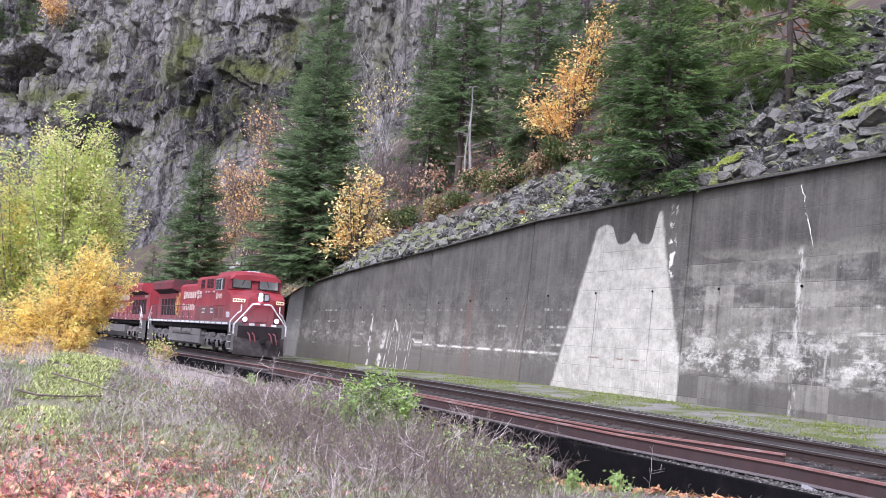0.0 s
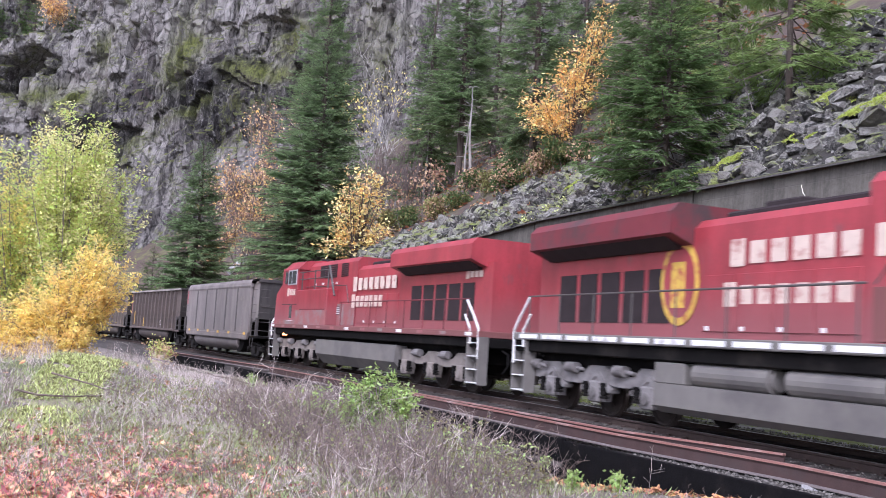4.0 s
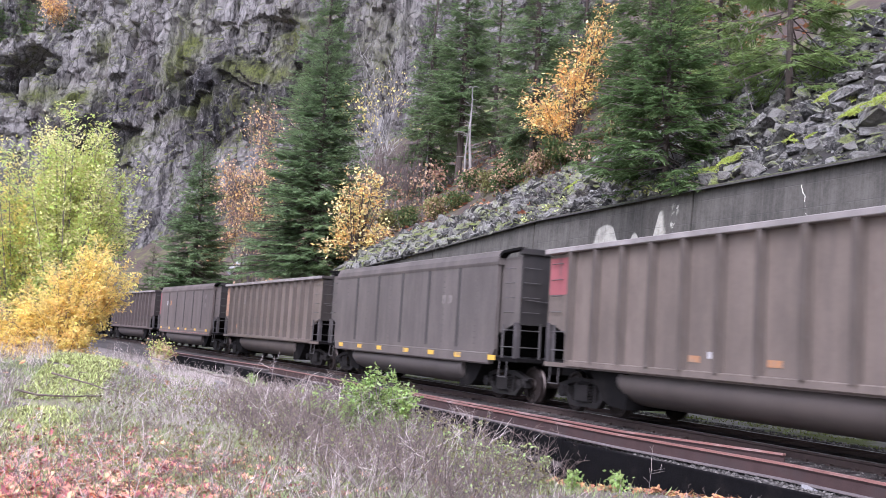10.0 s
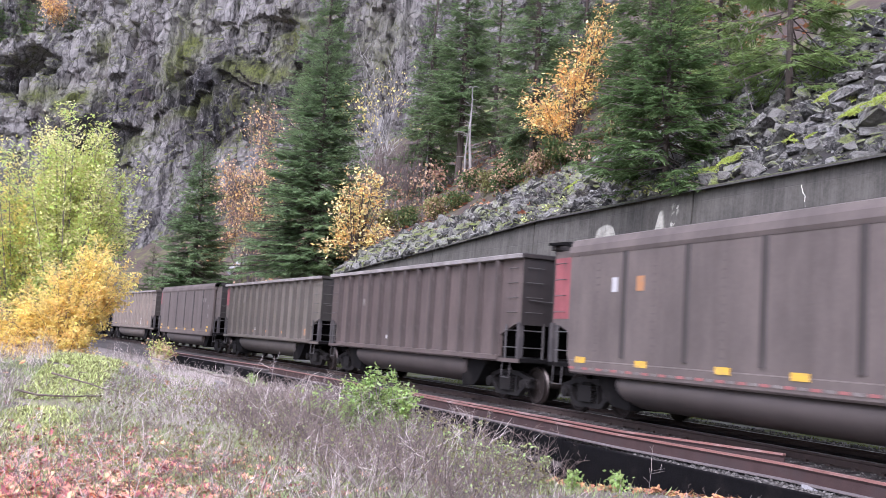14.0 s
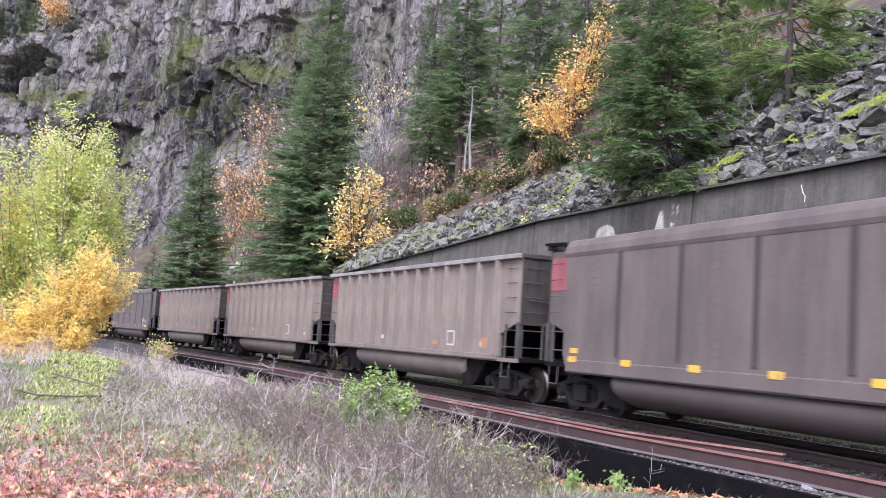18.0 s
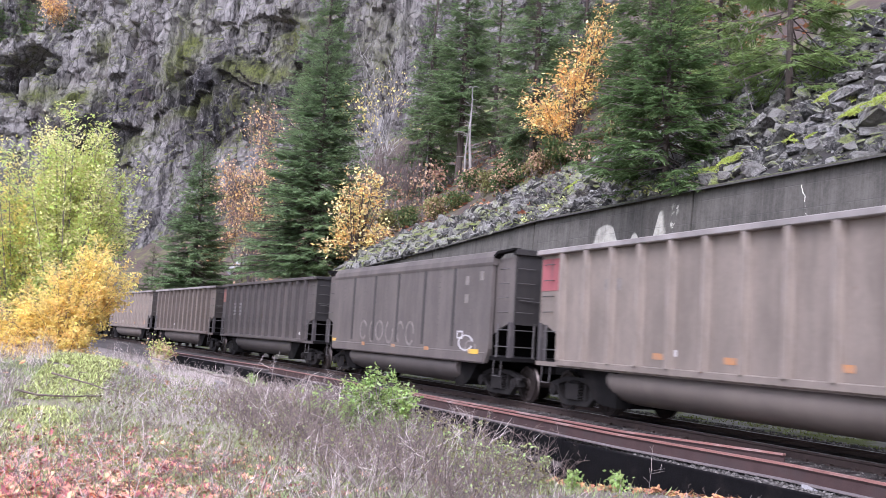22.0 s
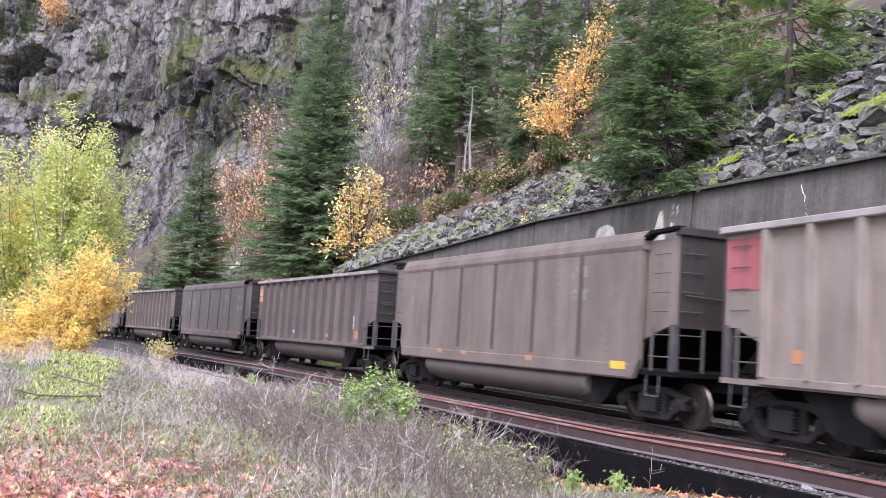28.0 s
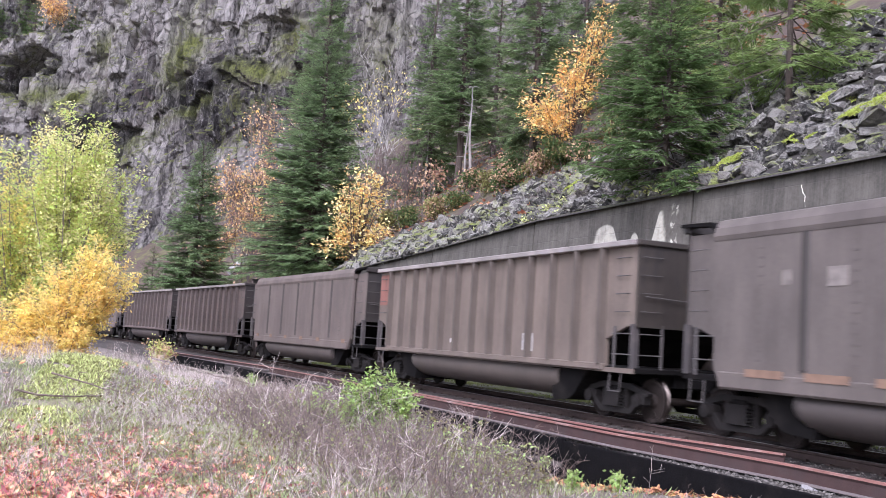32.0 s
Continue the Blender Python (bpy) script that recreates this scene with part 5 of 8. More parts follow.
def fallen_log():
    ob = thing("fallen_log", "bleached fallen log lying on the slope", "log")
    a, b = (-23.35, 106.3), (-20.5, 109.2)
    pa, pb = Vector((*a, stand(*a) + 0.55)), Vector((*b, stand(*b) + 0.7))
    bm = bmx()
    rod(bm, pa, pb, 0.36, 9, 0.26)
    part("trunk", bm, BLEACHED, ob)
    bm = bmx()
    rod(bm, pa.lerp(pb, 0.6), pa.lerp(pb, 0.75) + Vector((0.4, -0.6, 0.9)), 0.1, 6, 0.05)
    part("branch_stub", bm, BLEACHED, ob)


fallen_log()


def dead_branches():
    r = np.random.default_rng(77)
    for x, y, l, ang, label in ((-7.6, 17.8, 2.4, 55, "dark dead branch lying on the moss"), (-7.9, 20.2, 1.6, 15, "dark dead branch lying on the moss"), (-8.3, 28.6, 3.0, -8, "charred dead branch in the weeds"), (-6.6, 28.2, 1.6, 12, "charred dead branch in the weeds")):
        pts = [np.array([x, y, 0.0])]
        d = np.array([math.cos(radians(ang)), math.sin(radians(ang)) * 0.5, 0])
        for i in range(6):
            d = unit(d + r.normal(0, 0.3, 3) * np.array([1, 1, 0]))
            pts.append(pts[-1] + d * l / 6)
        for q in pts:
            q[2] = float(ground_z(np.array([q[0]]), np.array([q[1]]))[0]) + (0.13 if y < 25 else 0.42) + 0.05 * r.random()
        rad = np.linspace(0.024, 0.01, 7)
        ob = thing("dead_branch", label, "branch", "dead branches on the ground")
        part("stem", bent_tube(pts, rad), None, ob)
        for i in range(2, 6):
            q = [pts[i]]
            for _ in range(2):
                q.append(q[-1] + r.normal(0, 0.12, 3) + np.array([0, 0, 0.05]))
            part("twig", bent_tube(q, rad[i] * np.array([0.5, 0.4, 0.2])), None, ob)


dead_branches()


def small_rocks():
    r = np.random.default_rng(91)
    for x, y, k in ((5.35, 13.75, 0.14), (5.62, 13.7, 0.11), (5.2, 13.5, 0.08), (-6.1, 28.0, 0.3)):
        ob = new("rock", stone_meshes(1, ROCK_PALE, r)[0])
        ob.matrix_basis = Matrix.LocRotScale((x, y, max(-0.46, float(ground_z(np.array([x]), np.array([y]))[0])) + 0.4 * k), Euler((0.2, 0.1, 7 * x)), (k * 1.2, k, k))
        tagged(ob, "small pale rock at the foot of the board" if x > 0 else "pale rock among dead branches and weeds", "rock", "pale rocks")


ROCK_PALE = mat("pale_rock", (0.26, 0.25, 0.25), 0.9, vary=0.3, scale=6.0, bump=0.6, bump_scale=10.0, deep=0.03)

for i, (x, y, h) in enumerate(((-0.5, 55.5, 1.3), (0.6, 54.2, 1.0), (1.4, 57.0, 1.5), (2.4, 53.0, 1.1), (3.0, 50.5, 1.4), (-2.2, 58.5, 1.2), (4.6, 48.5, 1.2), (5.6, 46.5, 1.5), (6.4, 45.0, 1.2), (-3.4, 61.5, 1.6), (3.6, 54.5, 1.6), (7.6, 42.0, 1.4))):
    broadleaf("undergrowth_shrub", x, y, h, 120 + i, NEEDLES if i % 3 else OLIVE, "low green undergrowth shrub on the slope", 0.9, 9, 0.14, 6, 2, GREY_BARK, 0.2, OLIVE if i % 2 else LEAF_PINK, share=0.4, thick=0.008, group="undergrowth on the slope", flat=0.5)


def stone_meshes(count, material, r, fine=2):
    """Angular broken blocks and slabs: a box with its corners split off along random planes."""
    out = []
    for i in range(count):
        bm = bmx()
        bmesh.ops.create_cube(bm, size=2.0)
        for _ in range(9 if fine > 1 else 5):
            n = Vector(unit(r.normal(0, 1, 3)))
            cut = bmesh.ops.bisect_plane(bm, geom=bm.verts[:] + bm.edges[:] + bm.faces[:], plane_co=n * r.uniform(0.72, 1.1), plane_no=n, clear_outer=True)
            edge = [q for q in cut["geom_cut"] if isinstance(q, bmesh.types.BMEdge)]
            if edge:
                bmesh.ops.contextual_create(bm, geom=edge)
        bmesh.ops.triangulate(bm, faces=bm.faces[:])
        if fine > 1:
            bmesh.ops.subdivide_edges(bm, edges=[q for q in bm.edges if q.calc_length() > 0.5], cuts=1)
            bmesh.ops.triangulate(bm, faces=bm.faces[:])
        k = (1.0, r.uniform(0.6, 0.95), r.uniform(0.35, 0.75))
        for q in bm.verts:
            q.co += Vector(r.normal(0, 0.045, 3))
            q.co = Vector((q.co.x * k[0], q.co.y * k[1], q.co.z * k[2])) * 0.85
        bmesh.ops.recalc_face_normals(bm, faces=bm.faces)
        me = bpy.data.meshes.new("stone")
        bm.to_mesh(me)
        bm.free()
        me.materials.append(material)
        out.append(me)
    return out


def build_talus():
    r = np.random.default_rng(21)
    metas = stone_meshes(10, TALUS, r)
    small = stone_meshes(8, TALUS, r, 1)
    n_near = 0
    rest_v, rest_f, base = [], [], 0
    tri = []
    for me in small:
        me.calc_loop_triangles()
        tri.append((np.array([v.co[:] for v in me.vertices]), np.array([t.vertices[:] for t in me.loop_triangles])))
    spots = []
    for _ in range(12000):
        s = r.uniform(-26, 16)
        n = 5.75 + float(talus_reach(s)) * r.random() ** 1.2
        big = r.random() ** 6
        spots.append((s, n, (0.055 + 0.36 * big)))
    # the large boulders above the wall
    spots += [(7.66, 7.75, 0.62), (7.76, 6.9, 0.55), (7.1, 9.2, 0.66), (11.2, 7.3, 0.6), (5.2, 8.1, 0.6), (9.8, 7.3, 0.48), (5.7, 8.5, 0.55), (8.1, 9.6, 0.6), (6.3, 7.4, 0.45), (9.4, 8.6, 0.5), (10.4, 9.3, 0.6), (12.2, 8.4, 0.55), (4.4, 6.6, 0.4), (-3.4, 7.3, 0.38)]
    spots.sort(key=lambda q: -q[2] * (1.6 if -10 < q[0] < 16 and q[1] < 14 else 1.0))
    for s, n, size in spots:
        x, y, _ = on_line(s, n)
        z = float(hill_z(np.array(s), np.array(n))) + size * r.uniform(0.0, 0.5)
        m = Matrix.LocRotScale((float(x), float(y), z), Euler((r.normal(0, 0.4), r.normal(0, 0.4), r.uniform(0, 6.28))), (size, size, size * 0.95))
        k = int(r.integers(len(metas)))
        if n_near < 290 and -16 < s < 22:
            ob = new("stone", metas[k])
            ob.parent = HILL
            ob.matrix_basis = m
            n_near += 1
        else:
            v, f = tri[k % len(tri)]
            mm = np.array(m)
            rest_v.append(v @ mm[:3, :3].T + mm[:3, 3])
            rest_f.append(f + base)
            base += len(v)
    tagged(new("talus_stones", mesh_from("talus_stones", np.concatenate(rest_v), np.concatenate(rest_f), TALUS_SMALL)), "broken grey talus stones with moss on the slope", "stones", kind="stuff")


build_talus()
small_rocks()


def scatter(count, x0, x1, y0, y1, r):
    """Random ground points on the valley side, clear of the track."""
    x = r.uniform(x0, x1, count)
    y = np.sqrt(r.uniform(y0 ** 2, y1 ** 2, count))
    s, n = to_line(x, y)
    keep = (n < -3.75) & ~((s > 14.3) & (n > -7.6) & (r.random(count) < 0.8)) & ((moss_reach(x, y) > 1.0) | (r.random(count) < 0.22))
    x, y, s, n = x[keep], y[keep], s[keep], n[keep]
    return np.stack([x, y, ground_z(x, y, s, n)], 1), s, n


def weed_stems(p, r, h0, h1, twigs=4, lean=0.35, thick=0.004):
    """Dead stalks with side twigs, as thin tubes."""
    n = len(p)
    h = r.uniform(h0, h1, n)
    d = unit(np.stack([r.normal(0, lean, n), r.normal(0, lean, n), np.ones(n)], 1))
    pts = [p - np.array([0, 0, 0.03])]
    for i in range(3):
        d = unit(d + r.normal(0, 0.16, d.shape) + np.array([0, 0, -0.03]))
        pts.append(pts[-1] + d * (h / 3)[:, None])
    rad = thick * (0.7 + h)
    segs = [(pts[i], pts[i + 1], rad * (1 - 0.25 * i), rad * (0.75 - 0.25 * i)) for i in range(3)]
    for k in range(twigs):
        i = r.integers(1, 3)
        u = r.random(n)[:, None]
        a = pts[i] * (1 - u) + pts[i + 1] * u
        dd = unit(np.stack([r.normal(0, 0.8, n), r.normal(0, 0.8, n), r.uniform(0.2, 1.2, n)], 1))
        l = h * r.uniform(0.12, 0.4, n)
        b = a + dd * l[:, None]
        segs.append((a, b, rad * 0.5, rad * 0.3))
        d2 = unit(dd + r.normal(0, 0.6, dd.shape))
        segs.append((a + (b - a) * 0.6, a + (b - a) * 0.6 + d2 * (l * 0.5)[:, None], rad * 0.35, rad * 0.2))
    return tubes(*(np.concatenate(q) for q in zip(*segs)), 3)


def blades(p, r, h0, h1, lean=0.5, width=0.008):
    n = len(p)
    d = unit(np.stack([r.normal(0, lean, n), r.normal(0, lean, n), np.ones(n)], 1))
    s = unit(np.cross(d, unit(r.normal(0, 1, d.shape))))
    l = r.uniform(h0, h1, n)
    return diamonds(p, d, s, l, np.full(n, width) * (0.7 + l))


def flat_leaves(p, r, size):
    """Curled lobed leaves: five pointed lobes fanned round the stalk."""
    n = len(p)
    a = r.uniform(0, 6.28, n)
    l = size * r.uniform(0.5, 1.3, n)
    up = unit(np.stack([r.normal(0, 0.35, n), r.normal(0, 0.35, n), np.ones(n)], 1))
    base = p + np.array([0, 0, 1.0]) * r.uniform(0.02, 0.08, (n, 1))
    ref = np.stack([np.cos(a), np.sin(a), 0 * a], 1)
    e1 = unit(ref - up * np.sum(ref * up, 1, keepdims=True))
    e2 = np.cross(up, e1)
    curl = r.uniform(-0.1, 0.5, n)[:, None]
    lobes = []
    for ang, k in ((-1.9, 0.5), (-0.85, 0.75), (0.0, 0.95), (0.85, 0.75), (1.9, 0.5)):
        d = unit(e1 * math.cos(ang) + e2 * math.sin(ang) + up * curl * (0.4 + 0.6 * abs(math.sin(ang))))
        lobes.append(diamonds(base, d, unit(np.cross(d, up)), l * k * 0.75, l * 0.42))
    return stack(*lobes)


def stuff(name, vf, material, label, category):
    return tagged(new(name, mesh_from(name, *vf, material)), label, category, kind="stuff")


def build_brush():
    r = np.random.default_rng(5)
    p, s, n = scatter(13000, -15, 7, 9.3, 34, r)
    open_ground = (s > 14.4) & (n > -6.6)
    p = p[~(open_ground & (r.random(len(p)) < 0.93))]
    mound = moss_mound(p[:, 0], p[:, 1])
    leafy_corner = np.exp(-(((p[:, 0] + 4.8) / 2.6) ** 2 + ((p[:, 1] - 11) / 3.0) ** 2))
    keep = r.random(len(p)) > 0.9 * (moss_reach(p[:, 0], p[:, 1]) < 1.0) + 0.4 * np.clip(mound, 0, 1) + 0.5 * leafy_corner
    p = p[keep]
    clump = fuzz(p[:, 0], p[:, 1], 0, 1.6, 3, seed=11)
    tall = p[clump > 0.0]
    low = p[clump <= 0.0]
    pale = fuzz(tall[:, 0], tall[:, 1], 0, 0.75, 3, 0.6, seed=51) > 0.0
    stuff("dead_weeds", weed_stems(tall[pale], r, 0.3, 0.75, 5, 0.4), STEMS, "tangle of pale dead weed stems beside the track", "weeds")
    stuff("dark_weeds", weed_stems(tall[~pale], r, 0.25, 0.65, 6, 0.5, 0.0045), STEMS_DARK, "tangle of dark brown dead weeds", "weeds")
    stuff("low_dead_weeds", weed_stems(low, r, 0.12, 0.4, 3, 0.7, 0.0035), STEMS, "low dry weed stems covering the ground", "weeds")
    # the thicket close to the bulkhead board
    x, y = r.uniform(-4.5, 3.9, 3000), r.uniform(11.5, 25, 3000)
    s, n = to_line(x, y)
    ok = (n < -3.7) & (n > -9.5) & ~((s > 14.4) & (n > -6.8))
    q = np.stack([x, y, ground_z(x, y, s, n)], 1)[ok]
    stuff("bramble_thicket", weed_stems(q, r, 0.45, 1.15, 7, 0.55, 0.0045), STEMS_DARK, "bare brown bramble thicket beside the ballast edge", "brambles")
    stuff("pale_stalks", weed_stems(q[::15] + np.array([0.03, 0.02, 0]), r, 0.6, 1.35, 5, 0.35, 0.004), STEMS, "tall bleached weed stalks", "weeds")
    p, s, n = scatter(75000, -16, 7, 9.0, 40, r)
    g = fuzz(p[:, 0], p[:, 1], 0, 2.2, 3, seed=4)
    stuff("dry_grass", blades(p[g < 0.0], r, 0.08, 0.26, 0.9, 0.011), DRY, "dry bleached grass and weed litter", "grass")
    pg = p[g >= 0.0]
    stuff("green_grass", blades(pg, r, 0.07, 0.24, 0.7, 0.016), GRASS, "thin green grass among the weeds", "grass")
    # small withered leaves still hanging on the weeds
    x, y = r.uniform(-7.5, 3.2, 30000), np.sqrt(r.uniform(9.5 ** 2, 24 ** 2, 30000))
    s, n = to_line(x, y)
    g = fuzz(x, y, 0, 1.3, 3, seed=22)
    ok = (n < -3.8) & (n > -13) & (moss_reach(x, y) > 1.3) & ~((s > 14.4) & (n > -6.8)) & (g > -0.1)
    q = np.stack([x, y, ground_z(x, y, s, n) + 0.02 + 0.55 * r.random(30000) ** 1.5], 1)[ok]
    d = unit(r.normal(0, 1, q.shape))
    w = unit(np.cross(d, r.normal(0, 1, q.shape)))
    l = 0.05 * r.uniform(0.5, 1.3, len(q))
    part_green = r.random(len(q)) < 0.45
    stuff("withered_weed_leaves", diamonds(q[~part_green], d[~part_green], w[~part_green], l[~part_green], l[~part_green] * 0.6), OLIVE, "dull olive leaves hanging on dead weeds", "leaves")
    stuff("green_weed_leaves", diamonds(q[part_green], d[part_green], w[part_green], l[part_green], l[part_green] * 0.6), GRASS, "small green leaves among dead weeds", "leaves")
    # the close foreground: a low mat of dead stalks and grass
    p, s, n = scatter(9000, -8, 3.2, 9.0, 20, r)
    p = p[~((s > 13.4) & (n > -6.0))]
    q = fuzz(p[:, 0], p[:, 1], 0, 0.6, 3, seed=14)
    stuff("foreground_weeds", weed_stems(p[q > -0.05][:3200], r, 0.14, 0.42, 4, 0.6, 0.004), STEMS, "dense low mat of dead weed stalks", "weeds")
    stuff("foreground_dark_weeds", weed_stems(p[q <= -0.05][:3200], r, 0.14, 0.5, 4, 0.55, 0.004), STEMS_DARK, "low dark dead weeds", "weeds")
    p, s, n = scatter(52000, -8.5, 3.6, 8.8, 21, r)
    q = fuzz(p[:, 0], p[:, 1], 0, 0.9, 3, seed=15)
    stuff("foreground_grass", blades(p[q > -0.4], r, 0.08, 0.28, 0.8, 0.014), GRASS, "short green grass among dead weeds", "grass")
    stuff("foreground_dry_grass", blades(p[q <= -0.4], r, 0.06, 0.24, 1.0, 0.008), DRY, "bleached dry grass litter", "grass")
    # bright moss cushions on the talus
    pads = np.array([(7.4, 9.35, 0.55, 0.14, 0.38), (7.9, 9.5, 0.5, 0.12, 0.3), (9.9, 8.4, 0.6, 0.16, 0.3), (9.5, 8.2, 0.5, 0.14, 0.2), (10.1, 8.75, 0.55, 0.14, 0.22), (7.4, 8.2, 0.35, 0.12, 0.32), (6.7, 6.85, 0.4, 0.16, 0.2), (6.3, 6.6, 0.45, 0.14, 0.16), (5.6, 6.25, 0.6, 0.12, 0.14), (9.2, 7.05, 0.3, 0.12, 0.25), (-4.2, 7.7, 0.4, 0.14, 0.18), (-2.5, 7.5, 0.35, 0.12, 0.18), (8.3, 7.2, 0.3, 0.12, 0.25), (11.2, 8.0, 0.4, 0.12, 0.25)])
    pick = pads[r.integers(0, len(pads), 22000)]
    du, dv = np.clip(r.normal(0, 0.5, (2, 22000)), -1, 1)
    ss, nn = pick[:, 0] + du * pick[:, 2], pick[:, 1] + dv * pick[:, 3] * 1.6
    ok = (nn > 5.9) & (fuzz(ss, nn, 0, 0.45, 3, seed=31) > -0.2)
    ss, nn, lift = ss[ok], nn[ok], (pick[:, 4] * np.sqrt(np.maximum(1 - du * du, 0)))[ok]
    x, y, _ = on_line(ss, nn)
    stuff("talus_moss", blades(np.stack([x, y, hill_z(ss, nn) + lift + 0.16 + 0.05 * fuzz(ss, nn, 0, 0.3, 2, seed=8)], 1), r, 0.03, 0.08, 1.4, 0.035), TALUS_MOSS, "bright moss cushions on the talus stones", "moss")
    ss, nn = r.uniform(-24, 4, 9000), r.uniform(5.7, 7.6, 9000)
    ok = fuzz(ss, nn * 1.6, 0, 1.5, 3, seed=33) > np.where((ss > -9) & (nn < 6.3), 0.05, 0.45)
    ss, nn = ss[ok], nn[ok]
    x, y, _ = on_line(ss, nn)
    stuff("wall_top_moss", blades(np.stack([x, y, hill_z(ss, nn) + 0.1 + 0.12 * r.random(len(ss))], 1), r, 0.05, 0.15, 1.2, 0.09), MOSS, "moss and weeds along the top of the wall", "moss")
    # moss on the mound
    k = r.random(70000)
    x = -5.65 - 3.1 * k + r.normal(0, 0.6, 70000)
    y = 13.2 + 12.0 * k + r.normal(0, 0.8, 70000)
    s, n = to_line(x, y)
    ok = (n < -4.2) & (moss_reach(x, y) < 1.15) & (fuzz(x, y * 0.5, 0, 0.7, 4, 0.65, seed=44) > -0.34 + 0.2 * (y > 20))
    q = np.stack([x, y, ground_z(x, y, s, n)], 1)[ok]
    stuff("moss", blades(q, r, 0.03, 0.15, 1.0, 0.045), MOSS, "bright yellow-green moss on a low mound", "moss")
    # fallen leaves
    x, y = r.normal(-4.9, 1.7, 5200), 9.0 + np.abs(r.normal(0, 2.6, 5200))
    q = np.stack([x, y, ground_z(x, y)], 1)
    stuff("fallen_leaves", flat_leaves(q, r, 0.17), FALLEN, "red and pink fallen maple leaves on the ground", "leaves")
    p, s, n = scatter(700, -14, 6, 9, 28, r)
    stuff("scattered_leaves", flat_leaves(p, r, 0.15), FALLEN_ORANGE, "scattered orange fallen leaves among weeds", "leaves")
    # leaves blown against the board, and brown litter before it
    pile = r.integers(0, 5, 170)
    ss, nn = np.array([14.6, 16.0, 17.2, 17.7, 19.0])[pile] + r.normal(0, 0.3, 170), -3.5 - np.abs(r.normal(0, 0.14, 170))
    x, y, _ = on_line(ss, nn)
    q = np.stack([x, y, ground_z(x, y)], 1)
    stuff("board_leaves", flat_leaves(q, r, 0.16), FALLEN_ORANGE, "orange leaves blown against the black board", "leaves")
    ss, nn = r.uniform(12, 21, 1500), r.uniform(-8.5, -3.6, 1500)
    x, y, _ = on_line(ss, nn)
    q = np.stack([x, y, ground_z(x, y)], 1)
    stuff("twig_litter", weed_stems(q, r, 0.05, 0.25, 3, 1.2, 0.004), STEMS_DARK, "brown twigs and litter before the board", "litter")
    # leaf litter and low growth on the slope
    ss, nn = r.uniform(-60, -3, 9000), 7 + 34 * r.random(9000) ** 1.2
    x, y, _ = on_line(ss, nn)
    q = np.stack([x, y, hill_z(ss, nn)], 1)
    stuff("slope_leaves", flat_leaves(q[:5200], r, 0.34), FALLEN_ORANGE, "orange and brown leaf litter on the slope", "leaves")
    stuff("slope_weeds", weed_stems(q[:1500], r, 0.4, 1.6, 6, 0.6, 0.009), TWIG_BARK, "bare undergrowth twigs on the slope", "undergrowth")
    # loose ballast beside the rails and on the shoulder
    for name, lo, hi, n0, n1, count in (("shoulder_ballast", 7.0, 27.0, -3.0, -1.05, 9000), ("far_ballast", -12.0, 27.0, 0.85, 1.6, 4200)):
        ss, nn = r.uniform(lo, hi, count), r.uniform(n0, n1, count)
        x, y, _ = on_line(ss, nn)
        z = np.where(nn < 0, np.interp(nn, [-3.0, -1.9, -1.4, 0], [-0.41, -0.35, -0.25, -0.22]), np.maximum(near_ground(ss, nn), np.interp(nn, [0.8, 1.23, 1.78], [-0.2, -0.2, -0.38])))
        size = r.uniform(0.016, 0.042, count)
        shape = np.array([(1, 0, 0), (-0.8, 0.3, 0.1), (0.1, 0.9, 0), (0, -1, 0.2), (0.2, 0.1, 0.8), (0, 0, -0.7)])
        ang = r.uniform(0, 6.28, count)
        jit = shape[None] * size[:, None, None] * r.uniform(0.6, 1.2, (count, 6, 3))
        rx = jit[:, :, 0] * np.cos(ang)[:, None] - jit[:, :, 1] * np.sin(ang)[:, None]
        ry = jit[:, :, 0] * np.sin(ang)[:, None] + jit[:, :, 1] * np.cos(ang)[:, None]
        v = np.stack([rx + x[:, None], ry + y[:, None], jit[:, :, 2] + (z + 0.3 * size)[:, None]], -1).reshape(-1, 3)
        f = (np.arange(count)[:, None, None] * 6 + np.array([(0, 2, 4), (2, 1, 4), (1, 3, 4), (3, 0, 4), (2, 0, 5), (1, 2, 5), (3, 1, 5), (0, 3, 5)])[None]).reshape(-1, 3)
        stuff(name, (v, f), GRAVEL, "loose grey ballast stones beside the rails", "ballast")
    # moss along the foot of the wall
    ss, nn = r.uniform(-26, 20, 42000), r.uniform(1.4, 5.15, 42000)
    ok = fuzz(ss, nn * 2, 0, 1.6, 4, seed=3) > 0.12 - 0.3 * np.clip(nn - 3.8, 0, 1)
    ss, nn = ss[ok], nn[ok]
    x, y, _ = on_line(ss, nn)
    stuff("wall_foot_moss", blades(np.stack([x, y, near_ground(ss, nn) - 0.005], 1), r, 0.02, 0.07, 1.0, 0.035), DARK_MOSS, "moss and low weeds along the foot of the wall", "moss")


build_brush()


# ---- the train ----
TRAIN = []
GRIME = (0.085, 0.075, 0.07)


